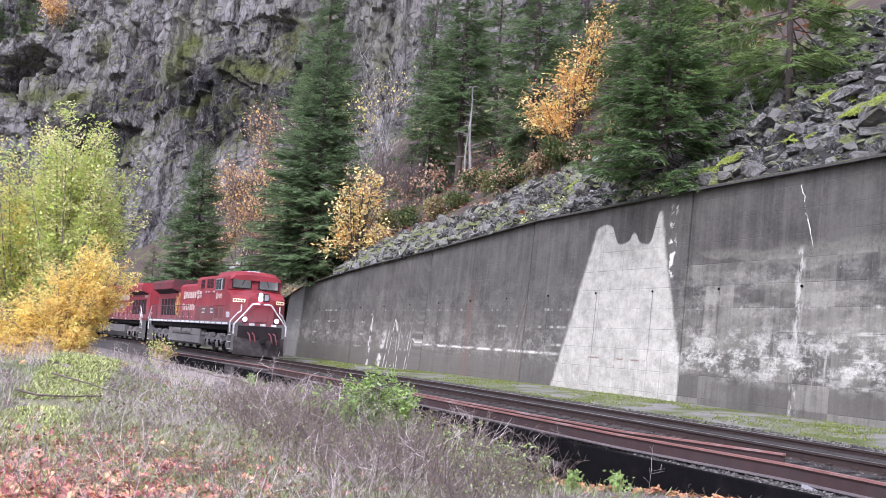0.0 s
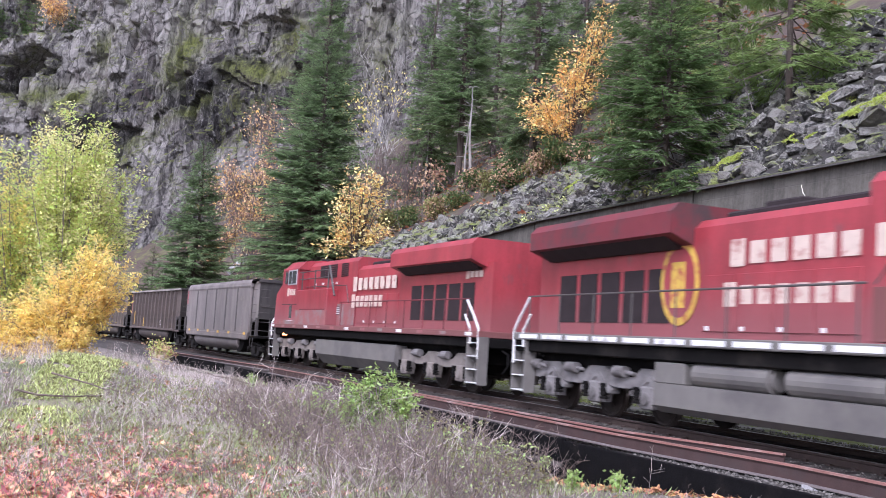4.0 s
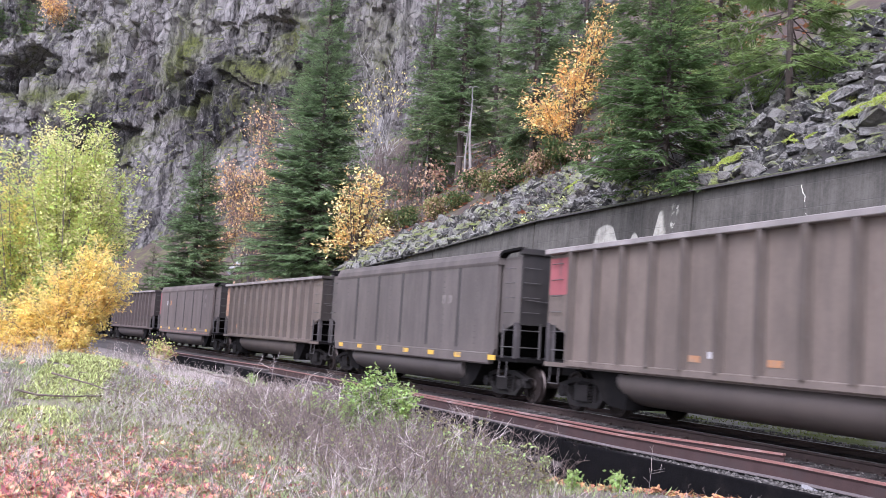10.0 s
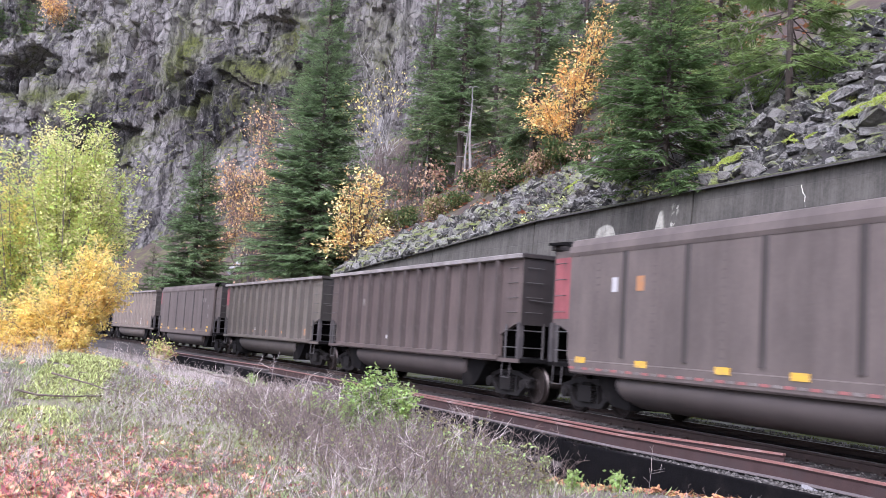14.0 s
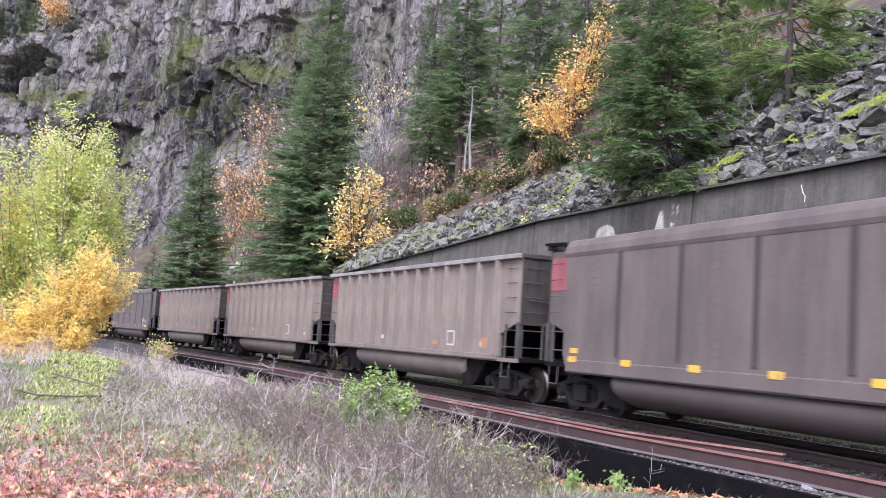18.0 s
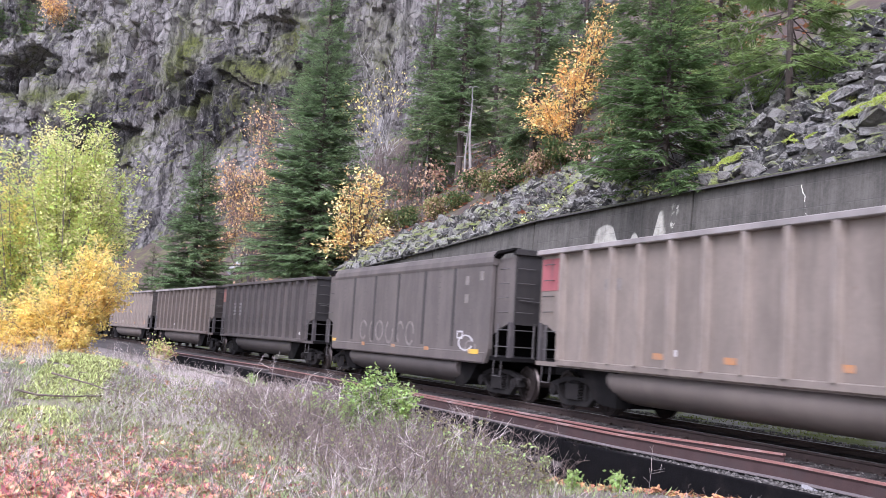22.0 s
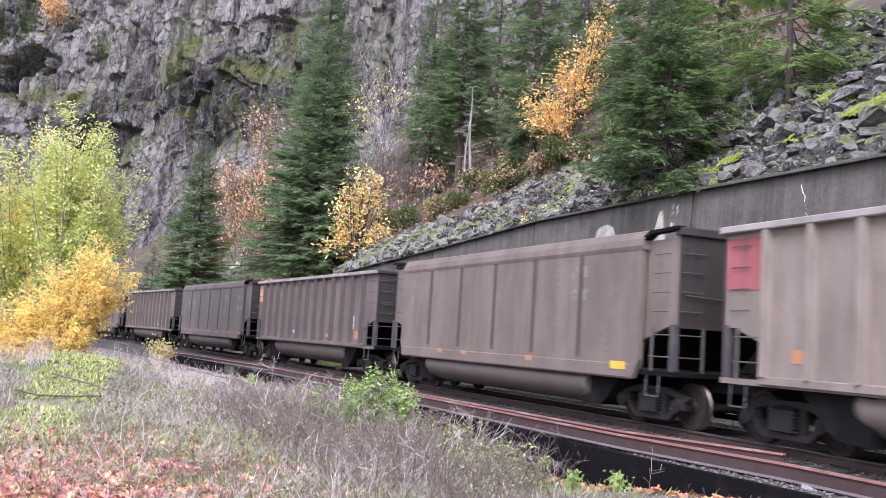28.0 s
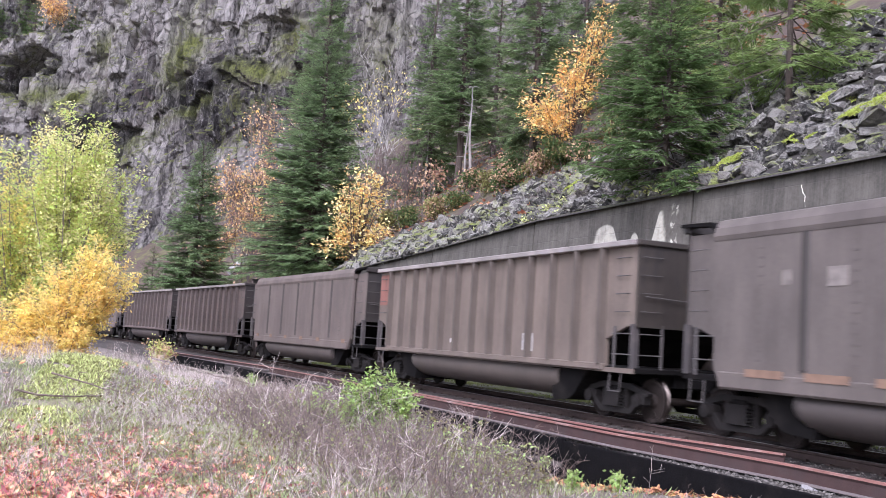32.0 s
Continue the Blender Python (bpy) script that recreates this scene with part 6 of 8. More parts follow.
def paint(name, base, dirt=GRIME, amount=0.12, rough=0.7, vary=0.16, dust_top=2.1, dust_share=0.3, dust_tone=(0.2, 0.16, 0.14)):
    """Dusty car paint: rain streaks down the sides, dust blown up from below, scuffs and rust freckles."""
    m = bpy.data.materials.new(name)
    m.use_nodes = True
    t = m.node_tree
    bsdf = t.nodes["Principled BSDF"]
    tc = t.nodes.new("ShaderNodeTexCoord")
    vec = tc.outputs["Object"]
    sep = t.nodes.new("ShaderNodeSeparateXYZ")
    t.links.new(vec, sep.inputs[0])
    z = Wire(t, sep.outputs[2])
    streak = noise_of(t, vec, 1.0, 6, 0.7, (2.6, 2.6, 0.3))
    blot = noise_of(t, vec, 0.9, 5, 0.6, (1, 1, 0.6), (4, 2, 1))
    fine = noise_of(t, vec, 14.0, 4, 0.7)
    lo, hi = tuple(c * 0.72 for c in base), tuple(min(1, c * 1.22) for c in base)
    col = blend(t, (streak * 0.34 + blot * 0.55 + fine * 0.16).ramp(0.38, 0.7), lo, hi)
    dust = (z * -1.0 + dust_top + (blot - 0.5) * 1.2).ramp(0.0, 1.2)
    col = blend(t, dust * dust_share, col, tuple(0.5 * c + 0.5 * d for c, d in zip(base, dust_tone)))
    col = blend(t, noise_of(t, vec, 2.2, 6, 0.7, (1, 1, 0.3), (8, 3, 2)).ramp(0.66 - 0.2 * amount, 0.76 - 0.2 * amount) * 0.6, col, dirt)
    col = blend(t, noise_of(t, vec, 5.0, 5, 0.7, (1, 1, 0.7), (1, 6, 5)).ramp(0.68, 0.74) * 0.7, col, (0.14, 0.075, 0.055))
    t.links.new(col, bsdf.inputs["Base Color"])
    bsdf.inputs["Roughness"].default_value = rough
    bp = t.nodes.new("ShaderNodeBump")
    bp.inputs["Strength"].default_value, bp.inputs["Distance"].default_value = 0.25, 0.03
    t.links.new((blot * 0.8 + fine * 0.1).socket, bp.inputs["Height"])
    t.links.new(bp.outputs[0], bsdf.inputs["Normal"])
    return m


TONES = {"pale": (0.201, 0.173, 0.163), "brown": (0.126, 0.1, 0.087), "dark": (0.105, 0.077, 0.067), "purple": (0.11, 0.092, 0.081), "tan": (0.206, 0.168, 0.136), "warm": (0.157, 0.123, 0.099), "night": (0.084, 0.07, 0.063), "olive": (0.142, 0.12, 0.097)}
CAR_PAINT = {k: paint(n, TONES[k]) for k, n in (("pale", "pale_grey_car_paint"), ("brown", "brown_car_paint"), ("dark", "dark_brown_car_paint"), ("purple", "purplish_grey_car_paint"), ("tan", "dusty_tan_car_paint"), ("warm", "dusty_brown_car_paint"), ("night", "blackish_car_paint"), ("olive", "dusty_olive_car_paint"))}
# end walls: grime, plus the shade between neighbouring cars put into the tone
END_PAINT = {k: paint("shaded_grimy_end_" + k, tuple(0.22 * c for c in b), (0.02, 0.018, 0.017), 0.6) for k, b in TONES.items()}
RIVET_PAINT = {k: paint("worn_rivet_" + k, tuple(0.78 * c for c in b)) for k, b in TONES.items()}
# belly tone lowered to hold the shade under the sill, dust as elsewhere
BELLY_PAINT = {k: paint("shaded_dusty_belly_" + k, tuple((0.62 if k in ("tan", "pale") else 0.4) * c for c in b)) for k, b in TONES.items()}
# seam strips: the seams' shade drawn as a darker side tone
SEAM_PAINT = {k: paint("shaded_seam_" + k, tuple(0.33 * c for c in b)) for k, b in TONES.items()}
# 0.58 paints the posts' shadow over grime; tan and pale ribs are worn lighter
RIB_PAINT = {k: paint("shaded_grimy_rib_" + k, tuple((1.12 if k in ("tan", "pale") else 0.58) * c for c in b), (0.3, 0.26, 0.24) if k in ("tan", "pale") else (0.12, 0.1, 0.09), 0.5) for k, b in TONES.items()}
# black deepened to stand for shade beneath cars and inside their end openings
UNDER = mat("shaded_underframe", (0.009, 0.0082, 0.008), 0.95, spec=0.06, vary=0.4, scale=3.0, bump=0.2, dirt=(0.022, 0.019, 0.017), dirt_scale=1.2, dirt_amount=0.35)
TRUCKM = mat("dusty_cast_steel", (0.022, 0.019, 0.0175), 0.85, 0.0, spec=0.2, vary=0.35, scale=5.0, bump=0.2, dirt=(0.016, 0.014, 0.013), dirt_scale=1.6, dirt_amount=0.5)
LTRUCK = mat("grey_truck_paint", (0.19, 0.175, 0.17), 0.75, vary=0.3, scale=4.0, bump=0.2, dirt=(0.07, 0.06, 0.055), dirt_scale=1.2, dirt_amount=0.45)
DUSTY_TRUCK = mat("dust_covered_truck", (0.2, 0.172, 0.152), 0.85, vary=0.3, scale=4.0, bump=0.2, dirt=(0.12, 0.1, 0.092), dirt_scale=1.2, dirt_amount=0.4)
WHEELM = mat("wheel_steel", (0.027, 0.02, 0.017), 0.7, 0.1, spec=0.25, vary=0.35, scale=5.0)
TREAD = mat("polished_tread", (0.17, 0.14, 0.125), 0.38, 1.0, vary=0.1)
IRON = mat("grab_iron", (0.085, 0.076, 0.072), 0.7, 0.2, vary=0.2)
# chord paled for dust and for the skylight falling on the top edge
CHORD = paint("dusty_lit_chord", (0.27, 0.24, 0.22))
SOOTY = mat("sooty_end_panel", (0.05, 0.043, 0.042), 0.85, vary=0.35, scale=2.0, bump=0.2, dirt=(0.09, 0.075, 0.07), dirt_scale=1.2, dirt_amount=0.35)
COAL = mat("coal_dust", (0.03, 0.028, 0.028), 0.95, vary=0.4, scale=4.0, bump=0.8, bump_scale=10)
YELLOW = mat("yellow_reflector", (0.68, 0.4, 0.05), 0.5, vary=0.15, dirt=(0.3, 0.22, 0.12), dirt_scale=4, dirt_amount=0.35)
ORANGE = mat("orange_stencil", (0.4, 0.19, 0.08), 0.7, vary=0.2, dirt=(0.25, 0.18, 0.13), dirt_scale=4, dirt_amount=0.5)
WHITE = mat("white_stencil", (0.5, 0.48, 0.465), 0.7, vary=0.1, dirt=(0.4, 0.37, 0.35), dirt_scale=5, dirt_amount=0.4)
FADED = mat("faded_orange_stencil", (0.2, 0.125, 0.085), 0.8, vary=0.35, scale=7.0)
DASH = mat("faded_red_reflector", (0.3, 0.11, 0.1), 0.6, vary=0.2)
STENCIL = mat("worn_white_stencil", (0.22, 0.205, 0.195), 0.8, vary=0.3, scale=7.0, dirt=(0.12, 0.1, 0.095), dirt_scale=5.0, dirt_amount=0.5)
GHOST = mat("faded_stencil", (0.2, 0.175, 0.155), 0.85, vary=0.35, scale=9.0, dirt=(0.14, 0.12, 0.11), dirt_scale=6.0, dirt_amount=0.5)
PATCH = {"red": paint("faded_red_panel", (0.33, 0.095, 0.098), amount=0.35), "orange": paint("rusty_orange_panel", (0.27, 0.115, 0.088), amount=0.25),
         "tan": paint("tan_orange_panel", (0.52, 0.3, 0.19), amount=0.2)}

MESHES = {}


def shared(key, build, material):
    """One mesh for alike pieces."""
    if key not in MESHES:
        bm = bmx()
        build(bm)
        bmesh.ops.recalc_face_normals(bm, faces=bm.faces)
        me = bpy.data.meshes.new(key)
        bm.to_mesh(me)
        bm.free()
        me.materials.append(material)
        MESHES[key] = me
    return MESHES[key]


def piece(name, key, build, material, parent, at=None, label="", own=False):
    """A part on a shared mesh; own: it wears the given paint instead of the mesh's."""
    ob = part(name, shared(key, build, material), None, parent, label, at)
    if own:
        ob.material_slots[0].link = "OBJECT"
        ob.material_slots[0].material = material
    return ob


def lathe(bm, profile, seg=24):
    """Turns (r, y) round the y axis."""
    rings = [[bm.verts.new((r * math.cos(a), y, r * math.sin(a))) for a in (2 * math.pi * i / seg for i in range(seg))] for r, y in profile]
    for p, q in zip(rings, rings[1:]):
        for i in range(seg):
            j = (i + 1) % seg
            bm.faces.new((p[i], q[i], q[j], p[j]))
    bm.faces.new(rings[0]), bm.faces.new(list(reversed(rings[-1])))


def wheelset_mesh(r):
    def build(bm):
        for sgn in (-1, 1):
            lathe(bm, [(0.08, sgn * 0.66), (r + 0.02, sgn * 0.68), (r + 0.02, sgn * 0.71), (r, sgn * 0.73), (r - 0.005, sgn * 0.805), (r - 0.06, sgn * 0.81), (r - 0.09, sgn * 0.775),
                       (0.16, sgn * 0.77), (0.13, sgn * 0.83), (0.08, sgn * 0.83), (0.075, sgn * 1.06)], 22)
        rod(bm, (0, -0.7, 0), (0, 0.7, 0), 0.08, 10)
        # a balance hole and casting marks, so that the turning shows
        for a in (0.4, 2.5, 4.6):
            for sgn in (-1, 1):
                c = Vector((0.28 * math.cos(a), sgn * 0.78, 0.28 * math.sin(a)))
                box(bm, c.x - 0.045, c.x + 0.045, c.y - 0.015, c.y + 0.015, c.z - 0.045, c.z + 0.045)
    key = "wheelset%d" % round(r * 1000)
    me = shared(key, build, WHEELM)
    if len(me.materials) == 1:
        me.materials.append(TREAD)
        for p in me.polygons:
            rr = [math.hypot(me.vertices[i].co.x, me.vertices[i].co.z) for i in p.vertices]
            ys = [abs(me.vertices[i].co.y) for i in p.vertices]
            if min(rr) > r - 0.012 and min(ys) > 0.7 and max(ys) < 0.807:
                p.material_index = 1
    return me


WHEELS = []


def freight_truck(parent, x):
    truck = part("truck", shared("truck_bolster", lambda bm: (box(bm, -0.2, 0.2, -1.15, 1.15, 0.42, 0.72, 0.03), box(bm, -0.35, 0.35, -0.25, 0.25, 0.7, 0.95, 0.03)), UNDER), None, parent, at=pose(x, 0, 0))

    def frame_side(bm):
        prism(bm, [(-1.16, 0.62), (-0.95, 0.67), (-0.5, 0.79), (0.5, 0.79), (0.95, 0.67), (1.16, 0.62), (1.12, 0.55), (0.9, 0.58), (0.45, 0.68), (-0.45, 0.68), (-0.9, 0.58), (-1.12, 0.55)], "y", -0.07, 0.07)
        prism(bm, [(-0.8, 0.5), (-0.5, 0.27), (0.5, 0.27), (0.8, 0.5), (0.86, 0.4), (0.56, 0.16), (-0.56, 0.16), (-0.86, 0.4)], "y", -0.08, 0.08)
        for sx in (-1, 1):
            prism(bm, [(sx * 0.33, 0.7), (sx * 0.43, 0.7), (sx * 0.45, 0.25), (sx * 0.33, 0.25)], "y", -0.06, 0.06)
        for sx in (-0.89, 0.89):
            box(bm, sx - 0.16, sx + 0.16, -0.11, 0.11, 0.36, 0.6, 0.03)

    def spring(bm):
        out = []
        for i in range(6):
            out += [(-0.3, 0.29 + i * 0.06), (-0.3, 0.32 + i * 0.06), (-0.25, 0.335 + i * 0.06)]
        prism(bm, out + [(-u, v) for u, v in reversed(out)], "y", -0.1, 0.1)

    def cap(bm):
        rod(bm, (0, -0.05, 0), (0, 0.05, 0), 0.13, 14)
        rod(bm, (0, -0.07, 0), (0, 0.07, 0), 0.06, 8)
    for sgn in (-1, 1):
        piece("side_frame", "truck_frame", frame_side, TRUCKM, truck, pose(0, sgn * 1.03, 0))
        piece("spring", "truck_spring", spring, TRUCKM, truck, pose(0, sgn * 1.1, 0))
        for sx in (-0.89, 0.89):
            piece("bearing_cap", "truck_cap", cap, TRUCKM, truck, pose(sx, sgn * 1.16, 0.457))
    for sx in (-0.89, 0.89):
        w = part("wheelset", wheelset_mesh(0.457), None, truck, at=pose(sx, 0, 0.461))
        WHEELS.append((w, sx, 0.461, 0.457))
    return truck


END = 7.36


def end_gear(car, paintm):
    """Platforms, posts, ladders, couplers and hoses at both ends."""
    for sx in (-1, 1):
        turn = pose(0, 0, 0, 0, 0, 0 if sx > 0 else 180)
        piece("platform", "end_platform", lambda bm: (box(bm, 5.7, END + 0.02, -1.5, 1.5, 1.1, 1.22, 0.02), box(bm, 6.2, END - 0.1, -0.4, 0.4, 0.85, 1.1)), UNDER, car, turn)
        for sy in (-1, 1):
            piece("corner_post", "corner_post", lambda bm: box(bm, -0.07, 0.07, -0.07, 0.07, 1.2, 2.1, 0.01), SOOTY, car, pose(sx * (END - 0.09), sy * 1.46, 0), own=True)

            def ladder(bm):
                for k in range(2):
                    rod(bm, (-0.2, -0.05, 1.48 + 0.42 * k), (0.45, -0.05, 1.48 + 0.42 * k), 0.014, 6)
                rod(bm, (-0.12, -0.04, 1.2), (-0.12, -0.04, 2.05), 0.032, 6)
                pipe(bm, [(-0.3, 0, 1.12), (-0.3, -0.02, 0.72), (0.1, -0.02, 0.72), (0.1, 0, 1.12)], 0.014)
            piece("ladder", "side_ladder", ladder, IRON, car, pose(sx * (END - 0.55), sy * 1.5, 0, 0, 0, 0 if sy < 0 else 180))

            for k in range(4):
                piece("grab_iron", "side_rung", lambda bm: pipe(bm, [(-0.2, 0, 0), (-0.2, -0.06, 0), (0.2, -0.06, 0), (0.2, 0, 0)], 0.011), IRON, car, pose(sx * (END - 0.45), sy * 1.5, 2.35 + 0.37 * k, 0, 0, 0 if sy < 0 else 180))

        def end_rail(bm):
            for k in range(4):
                z = 2.35 + 0.37 * k
                pipe(bm, [(0, -1.4, z), (0.07, -1.4, z), (0.07, -0.95, z), (0, -0.95, z)], 0.011)
            pipe(bm, [(0.08, -1.35, 2.66), (0.08, 1.35, 2.56)], 0.013)
            for z in (1.48, 1.9):
                pipe(bm, [(0.02, -1.42, z), (0.02, -0.85, z)], 0.013)
            rod(bm, (0, -0.85, 1.2), (0, -0.85, 2.1), 0.03, 6)
        piece("end_ladder", "end_rungs", end_rail, IRON, car, turn @ pose(END, 0, 0))

        def coupler(bm):
            box(bm, END - 0.5, 8.0, -0.1, 0.1, 0.74, 0.96, 0.03)
            box(bm, 7.86, 8.09, -0.17, 0.12, 0.7, 1.0, 0.05)
            pipe(bm, [(END, 0.35, 0.9), (7.9, 0.32, 0.6), (8.05, 0.25, 0.5)], 0.03)
        piece("coupler", "car_coupler", coupler, UNDER, car, turn)


def tub_mesh(width, z0, z1, half, slope):
    """The rounded belly between the trucks."""
    def build(bm):
        half_prof = [(0.9, 0.0), (0.96, 0.1), (0.995, 0.24), (1.0, 0.38), (0.985, 0.52), (0.94, 0.68), (0.85, 0.82), (0.7, 0.93), (0.5, 0.985), (0.3, 1.0)]
        half_prof = [(width * u, z1 - (z1 - z0) * v) for u, v in half_prof]
        prof = half_prof + [(-u, v) for u, v in reversed(half_prof)]
        n = len(prof)
        xs = (-half, -half + slope, half - slope, half)
        rings = []
        for i, x in enumerate(xs):
            k = 0.8 if i in (0, 3) else 1.0
            rings.append([bm.verts.new((x, u, z1 - (z1 - v) * k)) for u, v in prof])
        for p, q in zip(rings, rings[1:]):
            for i in range(n - 1):
                bm.faces.new((p[i], p[i + 1], q[i + 1], q[i])).smooth = True
        bm.faces.new(rings[0]), bm.faces.new(list(reversed(rings[-1])))
    return build


def slope_mesh(bm):
    prism(bm, [(0.0, 2.1), (-0.95, 1.78), (-1.5, 1.2), (-1.65, 1.2), (-1.05, 1.92), (0.0, 2.25)], "y", -1.41, 1.41)


def floor_mesh(bm):
    box(bm, -6.3, 6.3, -1.38, 1.38, 1.16, 1.24)


def sill_mesh(bm):
    box(bm, -7.2, 7.2, -0.25, 0.25, 0.8, 1.14)


def side_outline(x_end, cut_x, z0, z_cut, z1):
    """A car side whose lower ends are cut away over the platforms."""
    return [(-cut_x, z0), (cut_x, z0), (cut_x, z_cut - 0.28), (x_end - 0.3, z_cut), (x_end, z_cut), (x_end, z1), (-x_end, z1), (-x_end, z_cut), (0.3 - x_end, z_cut), (-cut_x, z_cut - 0.28)]


def mark(car, name, x0, x1, z0, z1, material, y, label=""):
    bm = bmx()
    box(bm, x0, x1, y - 0.006, y + 0.006, z0, z1)
    return part(name, bm, material, car, label)


def ribbed_car(k, tone, patch, marks, label):
    """Gondola with outside posts."""
    pm = CAR_PAINT[tone]
    car = thing("gondola_car", label, "coal car", "coal cars of the train")
    for sy in (-1, 1):
        piece("side_panel", "rib_side", lambda bm: prism(bm, side_outline(END, 6.32, 1.22, 2.06, 3.72), "y", -0.04, 0.04), pm, car, pose(0, sy * 1.46, 0), own=True)
        piece("top_chord", "rib_chord", lambda bm: box(bm, -END, END, -0.14, 0.14, 3.69, 3.81, 0.015), CHORD if tone != "night" else pm, car, pose(0, sy * 1.52, 0), "dusty top chord, paled as if lit from above", own=True)
        piece("side_sill", "rib_sill", lambda bm: (box(bm, -6.32, 6.32, -0.11, 0.07, 1.13, 1.27, 0.015), box(bm, -END, END, -0.04, 0.06, 1.1, 1.2)), pm, car, pose(0, sy * 1.5, 0, 0, 0, 0 if sy < 0 else 180), own=True)
        for i in range(13):
            x = -6.2 + 1.0333 * i

            def post(bm):
                prism(bm, [(-0.08, 0), (0.08, 0), (0.055, -0.15), (-0.055, -0.15)], "z", 1.26, 3.69)
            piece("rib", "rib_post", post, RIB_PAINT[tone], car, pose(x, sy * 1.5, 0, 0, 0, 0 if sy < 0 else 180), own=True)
    for sx in (-1, 1):
        def end_wall(bm):
            box(bm, -0.04, 0.04, -1.5, 1.5, 2.04, 3.76)
            box(bm, -0.06, 0.1, -1.56, 1.56, 3.7, 3.82, 0.015)
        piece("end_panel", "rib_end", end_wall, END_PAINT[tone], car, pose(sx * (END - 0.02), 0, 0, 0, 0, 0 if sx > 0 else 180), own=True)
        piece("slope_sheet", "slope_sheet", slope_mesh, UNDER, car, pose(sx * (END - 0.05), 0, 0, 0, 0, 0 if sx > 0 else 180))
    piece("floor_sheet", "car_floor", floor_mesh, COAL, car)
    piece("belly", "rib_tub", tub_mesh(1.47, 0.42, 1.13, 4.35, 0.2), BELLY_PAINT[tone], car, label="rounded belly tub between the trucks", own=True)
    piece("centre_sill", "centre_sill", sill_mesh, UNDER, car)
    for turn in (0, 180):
        piece("hopper_end", "hopper_end", lambda bm: prism(bm, [(4.0, 1.14), (5.55, 1.14), (5.0, 0.55), (4.75, 0.4), (4.1, 0.36)], "y", -1.4, 1.4), UNDER, car, pose(0, 0, 0, 0, 0, turn), "sloping hopper end coloured black for shade")
    end_gear(car, pm)
    for x in (-6.2, 6.15):
        freight_truck(car, x)
    y = -1.505
    if patch:
        kind, z0 = patch
        mark(car, "painted_panel", -7.3, -6.3, z0, 3.6, PATCH[kind], y, "faded %s paint panel" % kind)
    for x0, x1, z0, z1, m in marks:
        mark(car, "stencil", x0, x1, z0, z1, m, y)
    return car


def smooth_car(k, tone, marks, label):
    """Gondola with flat sheathed sides and a rolled top edge."""
    pm = CAR_PAINT[tone]
    car = thing("gondola_car", label, "coal car", "coal cars of the train")
    for sy in (-1, 1):
        flip = 0 if sy < 0 else 180
        piece("side_panel", "flat_side", lambda bm: prism(bm, [(-6.15, 1.02), (6.15, 1.02), (6.35, 1.4), (6.35, 3.62), (-6.35, 3.62), (-6.35, 1.4)], "y", -0.05, 0.05), pm, car, pose(0, sy * 1.55, 0), own=True)
        piece("inner_side", "flat_inner", lambda bm: prism(bm, side_outline(END, 6.2, 1.15, 2.06, 3.76), "y", -0.03, 0.03), pm, car, pose(0, sy * 1.42, 0), own=True)
        piece("top_chord", "flat_chord", lambda bm: prism(bm, [(0.14, 3.58), (-0.06, 3.58), (-0.085, 3.66), (-0.06, 3.8), (0.02, 3.94), (0.14, 3.98)], "x", -6.4, 6.4), pm, car, pose(0, sy * 1.55, 0, 0, 0, flip), "rolled top edge of the side", own=True)

        def cap_piece(bm):
            prism(bm, [(-0.6, 3.6), (0.0, 3.94), (0.9, 3.97), (0.9, 3.91), (0.05, 3.87), (-0.5, 3.57)], "y", -0.1, 0.1)
        for sx in (-1, 1):
            piece("end_cap", "flat_cap_%d" % sx, cap_piece, UNDER, car, pose(sx * 6.55, sy * 1.5, 0, 0, 0, 0 if sx > 0 else 180))
        for i in range(5):
            x = -4.14 + 2.07 * i
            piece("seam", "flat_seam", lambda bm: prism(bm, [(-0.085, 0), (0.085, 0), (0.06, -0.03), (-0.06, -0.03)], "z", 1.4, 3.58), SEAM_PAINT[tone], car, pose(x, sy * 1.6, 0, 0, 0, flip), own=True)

        def rivets(bm):
            comb = [(0.02, 1.5)]
            for j in range(13):
                z = 1.5 + 0.155 * j
                comb += [(0.005, z)] * (j > 0) + [(-0.006, z), (-0.006, z + 0.035), (0.005, z + 0.035)]
            prism(bm, comb + [(0.02, 1.5 + 0.155 * 12 + 0.035)], "x", -0.07, 0.07)
        for i in range(6):
            piece("rivet_strip", "rivet_strip", rivets, RIVET_PAINT[tone], car, pose(-5.17 + 2.07 * i, sy * 1.6, 0, 0, 0, flip), own=True)
        piece("lower_skirt", "flat_skirt", lambda bm: prism(bm, [(0.0, 1.3), (-0.035, 1.28), (-0.035, 1.04), (0.0, 1.0)], "x", -6.15, 6.15), pm, car, pose(0, sy * 1.6, 0, 0, 0, flip), own=True)
    for sx in (-1, 1):
        def end_wall(bm):
            box(bm, -0.04, 0.04, -1.45, 1.45, 2.04, 3.8)
            box(bm, -0.08, 0.12, -1.52, 1.52, 3.8, 3.96, 0.015)
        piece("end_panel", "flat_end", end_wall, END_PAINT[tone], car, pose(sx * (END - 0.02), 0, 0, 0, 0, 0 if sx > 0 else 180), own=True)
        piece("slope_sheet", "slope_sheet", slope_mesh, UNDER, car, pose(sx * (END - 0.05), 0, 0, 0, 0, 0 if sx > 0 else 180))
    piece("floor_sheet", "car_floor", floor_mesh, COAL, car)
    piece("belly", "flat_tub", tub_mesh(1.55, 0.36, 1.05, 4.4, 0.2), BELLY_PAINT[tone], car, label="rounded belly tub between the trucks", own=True)
